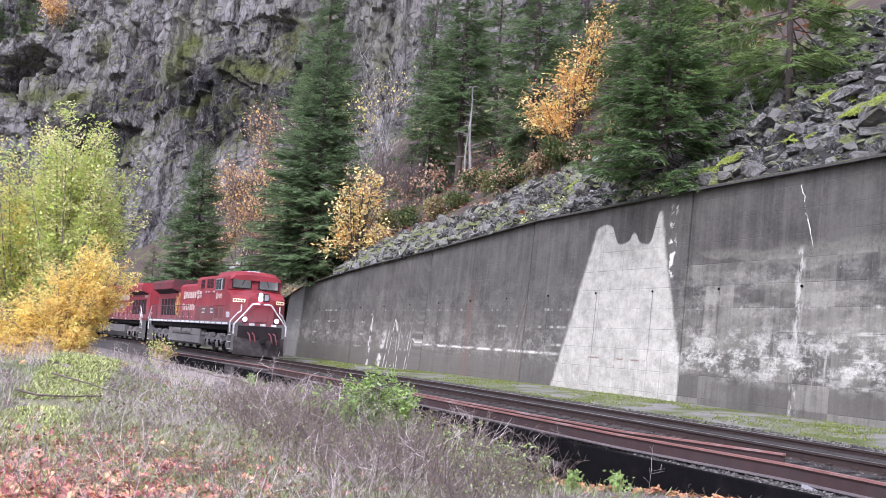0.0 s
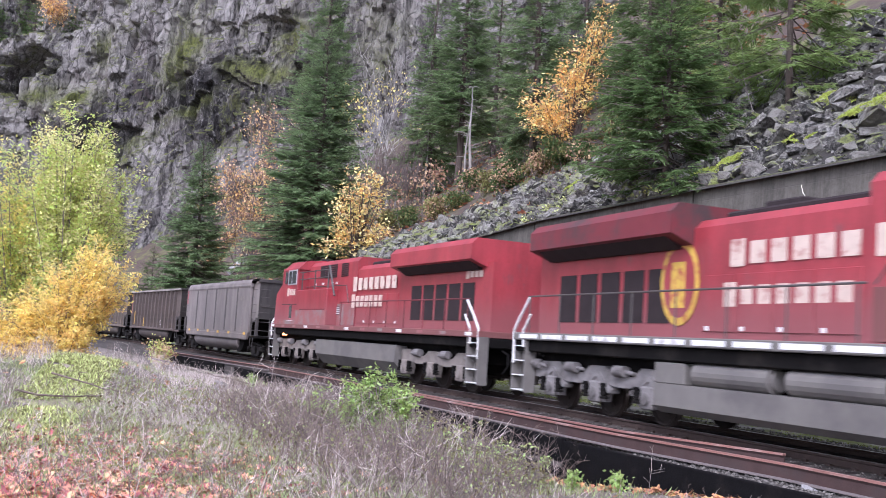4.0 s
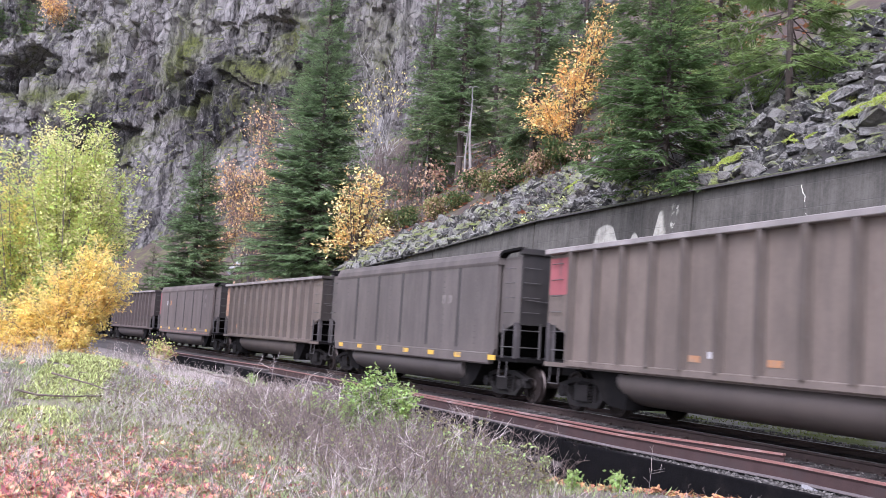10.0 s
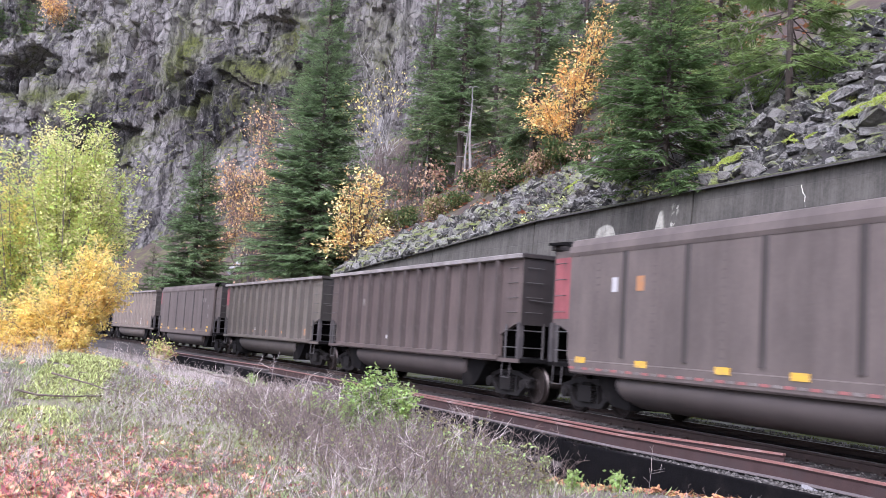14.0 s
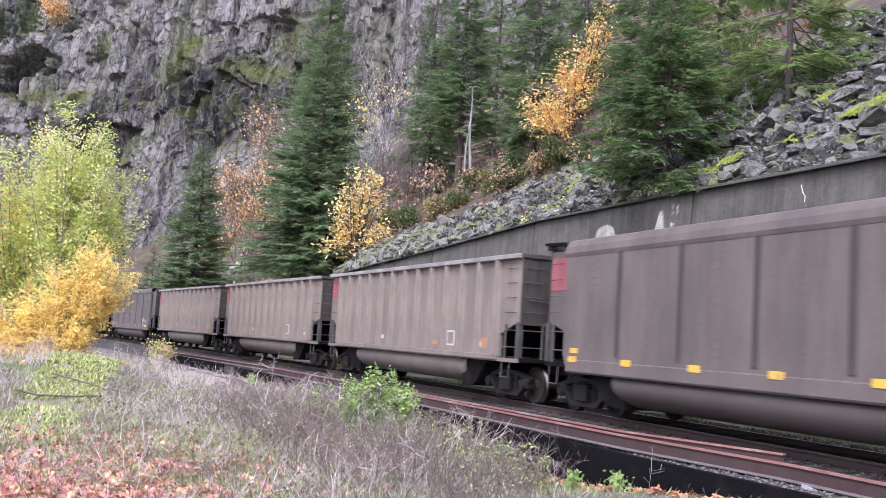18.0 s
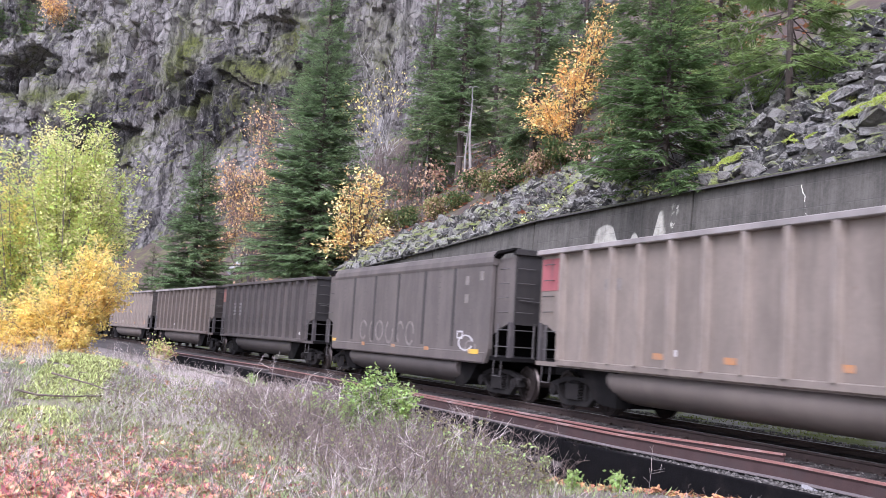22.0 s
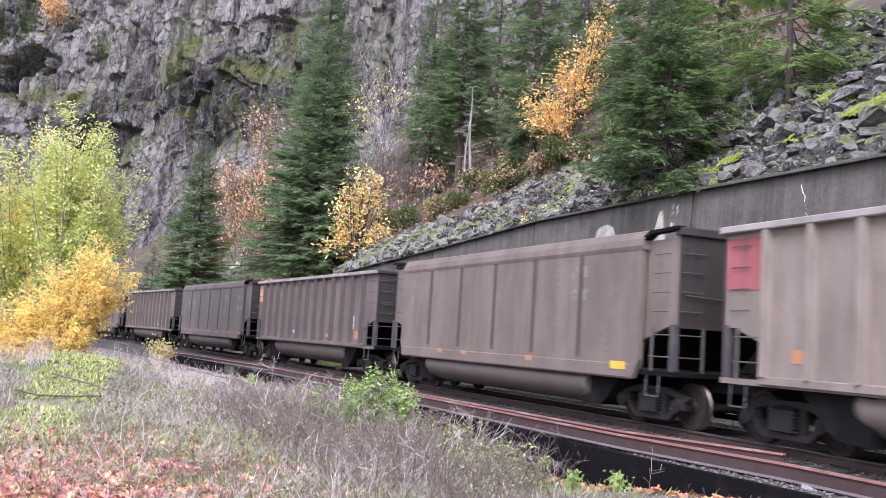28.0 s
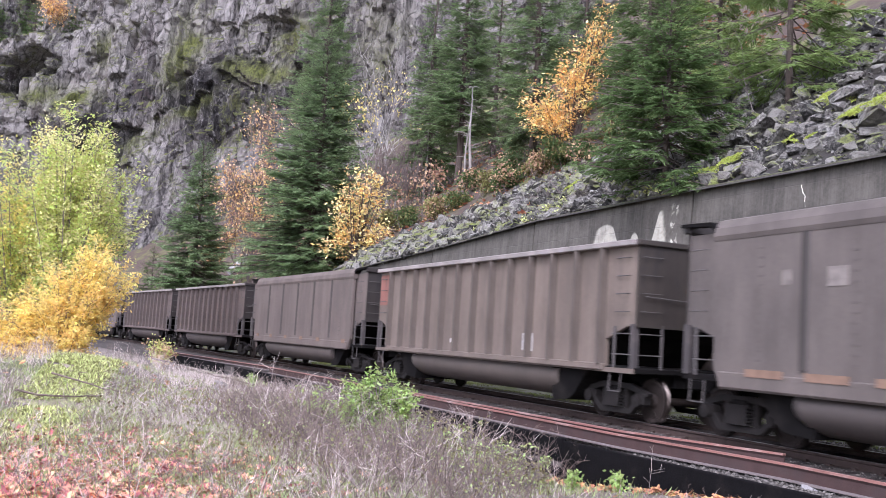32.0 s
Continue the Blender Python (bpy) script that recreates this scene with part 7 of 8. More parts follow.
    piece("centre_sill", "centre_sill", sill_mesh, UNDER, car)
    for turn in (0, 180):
        piece("hopper_end", "hopper_end", lambda bm: prism(bm, [(4.0, 1.14), (5.55, 1.14), (5.0, 0.55), (4.75, 0.4), (4.1, 0.36)], "y", -1.4, 1.4), UNDER, car, pose(0, 0, 0, 0, 0, turn), "sloping hopper end coloured black for shade")
    end_gear(car, pm)
    for x in (-6.2, 6.15):
        freight_truck(car, x)
    for x0, x1, z0, z1, m in marks:
        mark(car, "stencil", x0, x1, z0, z1, m, -1.642 if z0 < 1.28 else -1.605)
    return car


def reflectors(material, w=0.34, xs=(-6.4, -4.3, -2.1, 0.0, 2.1, 4.9), z=1.24):
    return [(x, x + w, z, z + 0.13, material) for x in xs]


def square(x, z, w=0.5, h=0.42):
    t = 0.045
    return [(x, x + w, z, z + t, WHITE), (x, x + w, z + h - t, z + h, WHITE), (x, x + t, z, z + h, WHITE), (x + w - t, x + w, z, z + h, WHITE)]


def ghosts(x, z, cols=3, rows=2, m=None):
    return [(x + 0.42 * i, x + 0.42 * i + 0.2, z - 0.5 * j, z - 0.5 * j + 0.24, m or GHOST) for i in range(cols) for j in range(rows)]


DOTS = [(-2.2, -2.0, 1.5, 1.62, WHITE)]
TAGS = [(x, x + 0.32, 1.42, 1.54, ORANGE) for x in (-2.75, -0.65, 1.95)] + [(5.02, 5.38, 1.4, 1.68, ORANGE)]
LOW = [(-5.9, -5.55, 1.5, 1.72, ORANGE)]
R_LABEL = {"olive": "dusty olive-brown ribbed coal gondola car", "brown": "dusty brown ribbed steel coal gondola car", "dark": "dark brown ribbed steel coal gondola car", "tan": "pale dusty tan ribbed coal gondola car",
           "warm": "dusty warm brown ribbed coal gondola car", "night": "blackish ribbed coal gondola car with white stencils", "purple": "purplish grey ribbed coal gondola car"}
S_LABEL = {"pale": "pale grey flat-sided coal gondola car", "purple": "dark purplish grey flat-sided coal gondola car", "dark": "dark brown flat-sided coal gondola car",
           "brown": "dusty brown flat-sided coal gondola car", "warm": "warm brown flat-sided coal gondola car"}
CARS = [
    ("s", "pale", None, reflectors(YELLOW) + ghosts(3.9, 2.9, 2, 1)),
    ("r", "dark", ("orange", 2.15), [(-6.75, -6.55, 1.35, 2.35, YELLOW), (-3.62, -3.36, 1.3, 1.9, YELLOW), (5.0, 5.2, 1.35, 2.35, YELLOW), (-5.2, -4.9, 2.36, 2.46, WHITE)] + square(1.5, 1.45, 0.5, 0.3)),
    ("r", "warm", ("red", 2.75), TAGS + DOTS + square(2.9, 1.42)),
    ("s", "purple", None, reflectors(YELLOW, 0.4, (-6.5, -4.55, -2.68, -0.41, 1.49, 3.28, 5.27), 1.12) + ghosts(2.2, 2.6, 2, 1)),
    ("r", "warm", ("tan", 2.15), LOW + ghosts(-4.85, 2.75, 2, 1) + ghosts(-4.2, 2.25, 2, 1) + [(-3.1, -2.6, 1.4, 1.55, ORANGE), (1.2, 1.6, 1.4, 1.55, ORANGE)]),
    ("s", "brown", None, reflectors(YELLOW, 0.4, (-6.5, -4.2, -1.75, 0.1, 2.3, 4.75)) + [(-5.2, -5.0, 2.75, 3.05, WHITE), (-4.3, -4.05, 2.75, 3.05, ORANGE)] + ghosts(4.1, 3.1, 1, 2)),
    ("r", "dark", None, ghosts(-5.0, 2.6, 2, 1, GHOST) + DOTS),
    ("r", "olive", ("red", 2.7), TAGS + DOTS + ghosts(-4.6, 2.8, 3, 1)),
    ("s", "brown", None, reflectors(YELLOW) + [(4.9, 5.24, 1.44, 1.55, YELLOW), (-6.4, -6.06, 1.44, 1.55, YELLOW)] + ghosts(3.8, 2.9, 2, 1) + ghosts(4.9, 2.5, 1, 2)),
    ("r", "tan", ("red", 2.85), TAGS + LOW + DOTS + square(2.9, 1.42) + [(-4.8, -4.4, 2.5, 2.7, GHOST), (-4.0, -3.6, 2.5, 2.7, GHOST), (4.9, 5.1, 1.45, 1.58, WHITE)]),
    ("r", "tan", ("red", 2.8), DOTS + square(2.9, 1.42) + [(5.4, 5.55, 1.42, 1.54, WHITE)]),
    ("r", "tan", ("red", 2.85), DOTS + TAGS + ghosts(-4.6, 2.8, 2, 1)),
    ("s", "purple", None, [(5.2, 5.8, 1.24, 1.36, YELLOW), (-6.3, -5.9, 1.3, 1.4, YELLOW), (-3.0, -2.75, 1.22, 1.34, ORANGE), (-0.3, 0.0, 1.24, 1.34, ORANGE), (2.3, 2.6, 1.24, 1.34, ORANGE)] + ghosts(4.75, 3.1, 1, 2) + ghosts(5.6, 3.2, 1, 1) + square(4.4, 1.62, 0.35, 0.22)),
    ("r", "night", ("orange", 2.9), [(x, x + w, z, z + 0.11, STENCIL) for x, w in ((-5.25, 0.72), (-4.3, 0.72)) for z in (2.2, 2.37, 2.54, 2.71)] + [(5.4, 5.55, 1.42, 1.54, WHITE)]),
    ("r", "warm", None, DOTS + TAGS[:2]),
    ("r", "tan", ("red", 2.7), LOW + TAGS + DOTS + ghosts(-4.55, 2.85, 1, 1) + ghosts(-4.55, 2.45, 1, 1)),
    ("s", "warm", None, [(5.2, 5.7, 1.18, 1.34, YELLOW), (-2.0, -1.7, 1.2, 1.32, ORANGE), (-3.6, -3.3, 1.2, 1.32, ORANGE), (1.6, 1.9, 1.2, 1.32, ORANGE)] + ghosts(3.5, 3.1, 2, 2) + ghosts(-5.9, 3.1, 1, 2)),
    ("r", "brown", ("tan", 2.85), LOW + TAGS + DOTS + ghosts(4.7, 2.0, 1, 1, WHITE) + ghosts(4.7, 1.75, 1, 1, WHITE)),
    ("s", "purple", None, reflectors(FADED, 0.9, (-6.0, -4.6, -3.2, -1.8, -0.4, 1.0, 2.4, 3.8)) + [(5.2, 6.1, 1.24, 1.36, FADED)] + ghosts(-5.2, 2.75, 1, 1) + [(-4.2, -3.8, 2.7, 3.0, GHOST)] + ghosts(4.95, 2.95, 1, 2) + ghosts(5.65, 2.95, 1, 2) + ghosts(2.85, 3.0, 1, 1)),
    ("r", "warm", ("orange", 2.6), DOTS + square(2.0, 1.42)),
    ("s", "brown", None, reflectors(FADED)),
    ("r", "dark", None, DOTS),
    ("r", "dark", None, DOTS + TAGS[:1]),
    ("s", "brown", None, reflectors(FADED)),
    ("r", "brown", None, DOTS),
    ("r", "dark", None, DOTS),
]


def slack(k):
    """Play in the couplers: how far each car runs behind its even spacing."""
    return float(np.interp(k, (1, 2, 3, 4, 5, 6, 7, 10, 11, 13, 14, 15, 16, 17, 19, 20), (-0.81, -0.68, -0.81, -0.85, -0.55, -0.6, -0.62, -0.26, -0.12, -0.06, -0.14, -0.36, -0.28, -0.26, -0.55, -0.72)))


def scrawl(car):
    """Faded spray-paint loops on a car side: flat painted strokes, no words."""
    for cx, cz, w, h, a0, a1, m in ((-3.0, 1.75, 0.3, 0.3, 0.4, 5.6, GHOST), (-2.2, 1.7, 0.18, 0.32, 1.2, 5.0, GHOST), (-1.5, 1.75, 0.32, 0.3, 0.0, 6.28, GHOST), (-0.6, 1.72, 0.3, 0.34, 2.0, 6.6, GHOST),
                                    (0.3, 1.74, 0.26, 0.3, 0.3, 4.6, GHOST), (1.1, 1.7, 0.3, 0.34, 0.0, 5.6, GHOST), (5.0, 1.52, 0.42, 0.2, 0.2, 5.9, WHITE), (5.3, 1.42, 0.3, 0.16, 1.0, 6.8, GHOST)):
        bm = bmx()
        rim = []
        for i in range(19):
            a = a0 + (a1 - a0) * i / 18
            k = 0.045 / max(w, h)
            rim.append([bm.verts.new((cx + w * f * math.cos(a), -1.607, cz + h * f * math.sin(a))) for f in (1 - k, 1 + k)] + [bm.verts.new((cx + w * f * math.cos(a), -1.602, cz + h * f * math.sin(a))) for f in (1 + k, 1 - k)])
        for p, q in zip(rim, rim[1:]):
            for i in range(4):
                bm.faces.new((p[i], p[(i + 1) % 4], q[(i + 1) % 4], q[i]))
        bm.faces.new(rim[0]), bm.faces.new(list(reversed(rim[-1])))
        part("spray_stroke", bm, m, car, "faded pale spray-paint stroke")


for k, (sort, tone, patch, marks) in enumerate(CARS, 1):
    marks = [(x0 - slack(k), x1 - slack(k), z0, z1, m) for x0, x1, z0, z1, m in marks]
    ob = ribbed_car(k, tone, patch, marks, R_LABEL.get(tone, R_LABEL["brown"]) + (" and %s end panel" % patch[0] if patch else "")) if sort == "r" else smooth_car(k, tone, marks, S_LABEL.get(tone, S_LABEL["brown"]) + (" with yellow reflectors" if k in (1, 4, 6, 9) else ""))
    if k in (1, 6, 9, 16, 18):
        mark(ob, "painted_panel", -7.28, -6.42, 2.2 if k == 6 else 2.85, 3.6, PATCH["red" if k < 16 else "orange"], -1.457, "faded red paint panel")
    if k == 6:
        for i in range(44):
            mark(ob, "reflective_dash", -6.15 + 0.28 * i, -5.95 + 0.28 * i, 1.1, 1.15, (DASH, GHOST)[i % 2], -1.642)
    if k == 13:
        scrawl(ob)
    TRAIN.append((ob, 16.2 * (11 - k) + 7.7 + slack(k), 6.1, False))


RED = paint("red_loco_paint", (0.3, 0.036, 0.045), (0.16, 0.06, 0.062), 0.35, 0.5, dust_top=3.15, dust_share=0.8, dust_tone=(0.17, 0.125, 0.125))
DUSTY_RED = mat("dusty_red_paint", (0.25, 0.085, 0.085), 0.7, vary=0.2, scale=1.5, dirt=(0.21, 0.17, 0.16), dirt_scale=0.9, dirt_amount=0.6)
DARK_RED = mat("sooty_red_paint", (0.15, 0.02, 0.027), 0.65, vary=0.3, scale=1.2, dirt=(0.05, 0.03, 0.03), dirt_scale=0.6, dirt_amount=0.5)
LOCO_DARK = mat("dark_grille", (0.03, 0.022, 0.023), 0.8, spec=0.2, vary=0.4, scale=3)
LOCO_GREY = mat("grey_dusty_steel", (0.15, 0.138, 0.125), 0.7, vary=0.25, scale=2.0, dirt=(0.11, 0.1, 0.095), dirt_scale=0.8, dirt_amount=0.5)
MAUVE = mat("dust_covered_red_paint", (0.17, 0.062, 0.058), 0.8, vary=0.15, scale=0.8, dirt=(0.15, 0.08, 0.072), dirt_scale=0.6, dirt_amount=0.3)
RAILW = mat("white_handrail_paint", (0.7, 0.69, 0.68), 0.55, vary=0.12, dirt=(0.4, 0.37, 0.35), dirt_scale=5, dirt_amount=0.35)
CREAM = mat("cream_lettering", (0.56, 0.44, 0.37), 0.6, vary=0.2, scale=5.0, dirt=(0.36, 0.16, 0.14), dirt_scale=4.5, dirt_amount=0.35)
GOLD = mat("gold_crest", (0.55, 0.36, 0.06), 0.6, vary=0.3, scale=6, dirt=(0.35, 0.08, 0.05), dirt_scale=5, dirt_amount=0.45)
GLASS = mat("cab_glass", (0.03, 0.035, 0.04), 0.05, vary=0.1, spec=0.9)
# pale mirror metal in place of glass, to force a bright sky reflection
SCREEN = mat("mirror_windscreen_glass", (0.7, 0.72, 0.74), 0.06, 1.0, vary=0.3, scale=1.5)
ALU = mat("bare_aluminium", (0.6, 0.6, 0.61), 0.4, 0.7, vary=0.1)
LAMP = glow("headlight_glow", (1.0, 0.82, 0.93), 45.0)
MARKER = glow("amber_marker_glow", (1.0, 0.25, 0.08), 6.0)
BOARD = glow("lit_number_board", (1.0, 0.8, 0.5), 0.5)


def shell(name, ob, material, label, outline, axis, lo, hi):
    bm = bmx()
    prism(bm, outline, axis, lo, hi)
    return part(name, bm, material, ob, label)


def slab(name, ob, material, x0, x1, y0, y1, z0, z1, bevel=0.0, label=""):
    bm = bmx()
    box(bm, x0, x1, y0, y1, z0, z1, bevel)
    return part(name, bm, material, ob, label)


def word(ob, y, x0, x1, z0, z1, count, flip=False, material=None):
    """A painted word as plain bars, one a letter."""
    w = (x1 - x0) / count
    for i in range(count):
        big = i == (count - 1 if flip else 0)
        slab("lettering_block", ob, material or CREAM, x0 + w * (i + 0.12), x0 + w * (i + 0.84), y - 0.006, y + 0.006, z0 - (0.04 if big else 0), z1 + (0.06 if big else 0))


def loco_truck(ob, x, lead):
    truck = part("truck", shared("loco_bolster", lambda bm: box(bm, -2.2, 2.2, -0.6, 0.6, 0.55, 0.95, 0.05), UNDER), None, ob, at=pose(x, 0, 0))

    steel = LTRUCK if lead else DUSTY_TRUCK

    def frame_side(bm):
        out = [(-2.9, 0.98), (-2.55, 1.1), (-1.7, 1.12), (-1.35, 0.92), (-0.65, 0.92), (-0.3, 1.1), (0.3, 1.1), (0.65, 0.92), (1.35, 0.92), (1.7, 1.12), (2.55, 1.1), (2.9, 0.98),
               (2.9, 0.72), (2.45, 0.7), (2.36, 0.34), (1.6, 0.34), (1.5, 0.72), (1.2, 0.68), (0.75, 0.68), (0.5, 0.72), (0.38, 0.34), (-0.38, 0.34), (-0.5, 0.72), (-0.75, 0.68), (-1.2, 0.68),
               (-1.5, 0.72), (-1.6, 0.34), (-2.36, 0.34), (-2.45, 0.7), (-2.9, 0.72)]
        prism(bm, out, "y", -0.07, 0.07)
        for u in (-1.98, 0.0, 1.98) if lead else ():
            for sg in (-1, 1):
                prism(bm, [(u, 0.98), (u + sg * 0.08, 0.98), (u + sg * 0.62, 0.62), (u + sg * 0.6, 0.54), (u + sg * 0.5, 0.56), (u, 0.88)], "y", -0.11, 0.11)

    def box_mesh(bm):
        box(bm, -0.2, 0.2, -0.06, 0.06, -0.22, 0.24, 0.03)
        rod(bm, (0, -0.1, 0), (0, 0.1, 0), 0.13, 14)

    def coil(bm):
        out = []
        for i in range(4):
            out += [(-0.08, -0.12 + i * 0.09), (-0.08, -0.08 + i * 0.09), (-0.045, -0.055 + i * 0.09)]
        prism(bm, out + [(-u, v) for u, v in reversed(out)], "y", -0.07, 0.07)

    def cyl(bm):
        rod(bm, (-0.2, 0, 0), (0.2, 0, 0), 0.12, 14)
        rod(bm, (0.2, 0, 0), (0.5, 0, -0.03), 0.04, 8)
    for sy in (-1, 1):
        piece("side_frame", "lead_side_frame" if lead else "loco_side_frame", frame_side, steel, truck, pose(0, sy * 1.1, 0))
        for u in (-1.98, 0, 1.98):
            piece("axle_box", "loco_axle_box", box_mesh, steel, truck, pose(u, sy * 1.2, 0.53), own=True)
            for e in (-0.36, 0.36):
                piece("coil_spring", "loco_coil", coil, UNDER, truck, pose(u + e, sy * 1.2, 0.53))
        for u in (-2.75, -1.0, 1.0, 2.6):
            piece("brake_cylinder", "loco_brake", cyl, steel, truck, pose(u, sy * 1.22, 1.02))
    for u in (-1.98, 0, 1.98):
        w = part("wheelset", wheelset_mesh(0.53), None, truck, at=pose(u, 0, 0.534))
        WHEELS.append((w, u, 0.534, 0.53))


def steps(ob, x, sy):
    """A corner stepwell with four white-edged treads and its rails."""
    well = slab("stepwell", ob, LOCO_GREY, x - 0.32, x + 0.32, sy * 1.22 - 0.02, sy * 1.22 + 0.02, 0.4, 1.7)
    for k in range(4):
        z = 0.45 + 0.36 * k
        bm = bmx()
        box(bm, x - 0.32, x + 0.32, sy * 1.36 - 0.14, sy * 1.36 + 0.14, z - 0.012, z + 0.012)
        part("tread", bm, RAILW, well)
    for u in (-0.34, 0.34):
        bm = bmx()
        box(bm, x + u - 0.02, x + u + 0.02, sy * 1.35 - 0.15, sy * 1.35 + 0.15, 0.4, 1.7)
        part("side_plate", bm, LOCO_GREY, well)


def locomotive(lead, label):
    ob = thing("locomotive", label, "locomotive", "locomotives of the train")
    # underframe, with a striped sill edge
    slab("underframe", ob, UNDER, -10.3, 10.2, -1.42, 1.42, 1.4, 1.68, 0.03)
    slab("centre_beam", ob, UNDER, -9.6, 9.4, -1.0, 1.0, 0.95, 1.42, 0.02)
    slab("walkway", ob, LOCO_GREY if lead else MAUVE, -10.3, 10.2, -1.52, 1.52, 1.68, 1.86, 0.015)
    for sy in (-1, 1):
        x = -9.9
        i = 0
        while x < 9.6:
            w = 0.95 if lead else 0.42
            slab("sill_stripe", ob, RAILW if (lead or i % 3 == 0) else DUSTY_RED, x, x + w, sy * 1.526 - 0.004, sy * 1.526 + 0.004, 1.72, 1.82)
            x += 1.15 if lead else 1.62
            i += 1
    # hoods, with rounded shoulders
    shell("engine_hood", ob, RED, "", [(-0.98, 1.86), (-0.98, 3.98), (-0.8, 4.15), (0.8, 4.15), (0.98, 3.98), (0.98, 1.86)], "x", -3.75, 0.6)
    shell("equipment_hood", ob, RED, "", [(-1.02, 1.86), (-1.02, 4.32), (-0.85, 4.5), (0.85, 4.5), (1.02, 4.32), (1.02, 1.86)], "x", 0.6, 6.45)
    shell("radiator_hood", ob, RED, "", [(-0.98, 1.86), (-0.98, 3.8), (0.98, 3.8), (0.98, 1.86)], "x", -9.95, -3.75)
    shell("radiator_wing", ob, DARK_RED if lead else RED, "wide flared radiator housing", [(-1.0, 3.66), (-1.52, 3.86), (-1.52, 4.28), (-1.35, 4.46), (1.35, 4.46), (1.52, 4.28), (1.52, 3.86), (1.0, 3.66)], "x", -9.6, -3.75)
    shell("radiator_shutter", ob, LOCO_DARK, "", [(-1.1, 3.6), (-1.42, 3.82), (1.42, 3.82), (1.1, 3.6)], "x", -9.3, -4.1)
    slab("roof_hatch", ob, LOCO_DARK, -3.3, 0.2, -0.6, 0.6, 4.15, 4.3, 0.04)
    slab("exhaust_stack", ob, LOCO_DARK, -2.6, -1.6, -0.3, 0.3, 4.28, 4.46, 0.03)
    for sy in (-1, 1):
        y = sy * 0.985
        for i in range(5):
            slab("hood_grille", ob, LOCO_DARK, -8.9 + 0.92 * i, -8.15 + 0.92 * i, y - 0.012, y + 0.012, 2.15, 3.25)
        for i in range(4):
            slab("hood_door", ob, RED, -3.4 + 0.98 * i, -2.5 + 0.98 * i, y - 0.02, y + 0.02, 2.0, 3.05, 0.008)
        for i in range(5):
            slab("hood_latch", ob, RAILW, -3.3 + 0.98 * i, -3.2 + 0.98 * i, y - 0.03, y + 0.03, 2.02, 2.1)
        y = sy * 1.025
        for x0, x1 in ((1.6, 2.35), (2.95, 3.55), (3.68, 4.28)):
            g = slab("intake_grille", ob, LOCO_DARK, x0, x1, y - 0.015, y + 0.015, 3.78, 4.3)
            for k in range(6):
                bm = bmx()
                box(bm, x0, x1, y - 0.03, y + 0.03, 3.82 + 0.08 * k, 3.84 + 0.08 * k)
                part("slat", bm, DARK_RED, g)
        for i in range(5):
            slab("equipment_door", ob, MAUVE if sy < 0 else DUSTY_RED, 0.7 + 1.13 * i, 1.78 + 1.13 * i, y - 0.012, y + 0.012, 1.9, 2.72, 0.005)
        for x0 in (2.3, 4.1):
            g = slab("vent", ob, LOCO_DARK, x0, x0 + 0.6, y - 0.02, y + 0.02, 2.3, 2.62)
            for k in range(4):
                bm = bmx()
                box(bm, x0, x0 + 0.6, y - 0.03, y + 0.03, 2.33 + 0.075 * k, 2.36 + 0.075 * k)
                part("slat", bm, RAILW, g)
        for x0 in (2.75, 3.25, 4.4, 5.4):
            slab("placard", ob, RAILW, x0, x0 + 0.22, y - 0.012, y + 0.012, 3.52, 3.6)
    slab("white_placard", ob, RAILW, 4.75, 5.0, -1.04, -1.03, 3.72, 3.95)
    if not lead:
        # full-width cabinet behind the cab, on the side away from the engineer
        slab("side_cabinet", ob, RED, 2.6, 6.5, 1.0, 1.5, 1.86, 3.3, 0.03)
        slab("cabinet_base", ob, DUSTY_RED, 2.58, 6.5, 1.44, 1.515, 1.86, 2.45)
        slab("cabinet_door_line", ob, DARK_RED, 2.75, 6.0, 1.5, 1.508, 2.46, 2.5)
        slab("intake_louvre", ob, LOCO_DARK, 2.9, 4.9, 1.0, 1.045, 3.8, 4.3)
    # cab
    shell("cab", ob, RED, "", [(-1.5, 1.86), (-1.5, 4.18), (-1.2, 4.46), (1.2, 4.46), (1.5, 4.18), (1.5, 1.86)], "x", 6.45, 8.75)
    bm = bmx()
    rings = []
    for x, w, dz in ((6.35, 1.0, 0.0), (8.35, 1.0, 0.02), (8.75, 0.97, -0.04), (9.0, 0.9, -0.2)):
        ring = [(-1.53, 4.2), (-1.5, 4.26), (-1.22, 4.56), (-0.5, 4.64), (0.5, 4.64), (1.22, 4.56), (1.5, 4.26), (1.53, 4.2)]
        rings.append([bm.verts.new((x, u * w, v + dz * (v - 4.0) / 0.6)) for u, v in ring])
    for p, q in zip(rings, rings[1:]):
        for i in range(8):
            j = (i + 1) % 8
            bm.faces.new((p[i], q[i], q[j], p[j]))
    bm.faces.new(rings[0]), bm.faces.new(list(reversed(rings[-1])))
    part("cab_roof", bm, RED, ob)
    for sy in (-1, 1):
        # nose: angled facets and a sloping top
        fr = slab("side_window", ob, ALU, 6.62, 7.86, sy * 1.51 - 0.02, sy * 1.51 + 0.02, 3.54, 4.2, 0.01, "bare aluminium sliding window frame")
        for x0, x1 in ((6.68, 7.25), (7.31, 7.72)):
            bm = bmx()
            box(bm, x0, x1, sy * 1.53 - 0.006, sy * 1.53 + 0.006, 3.6, 4.14)
            part("pane", bm, GLASS, fr)
        bm = bmx()
        box(bm, 7.95, 8.25, sy * 1.53 - 0.008, sy * 1.53 + 0.008, 3.62, 4.12)
        part("dark_pane", bm, GLASS, fr)
        slab("cab_trim", ob, DARK_RED, 6.45, 8.6, sy * 1.505 - 0.004, sy * 1.505 + 0.004, 2.68, 2.72)
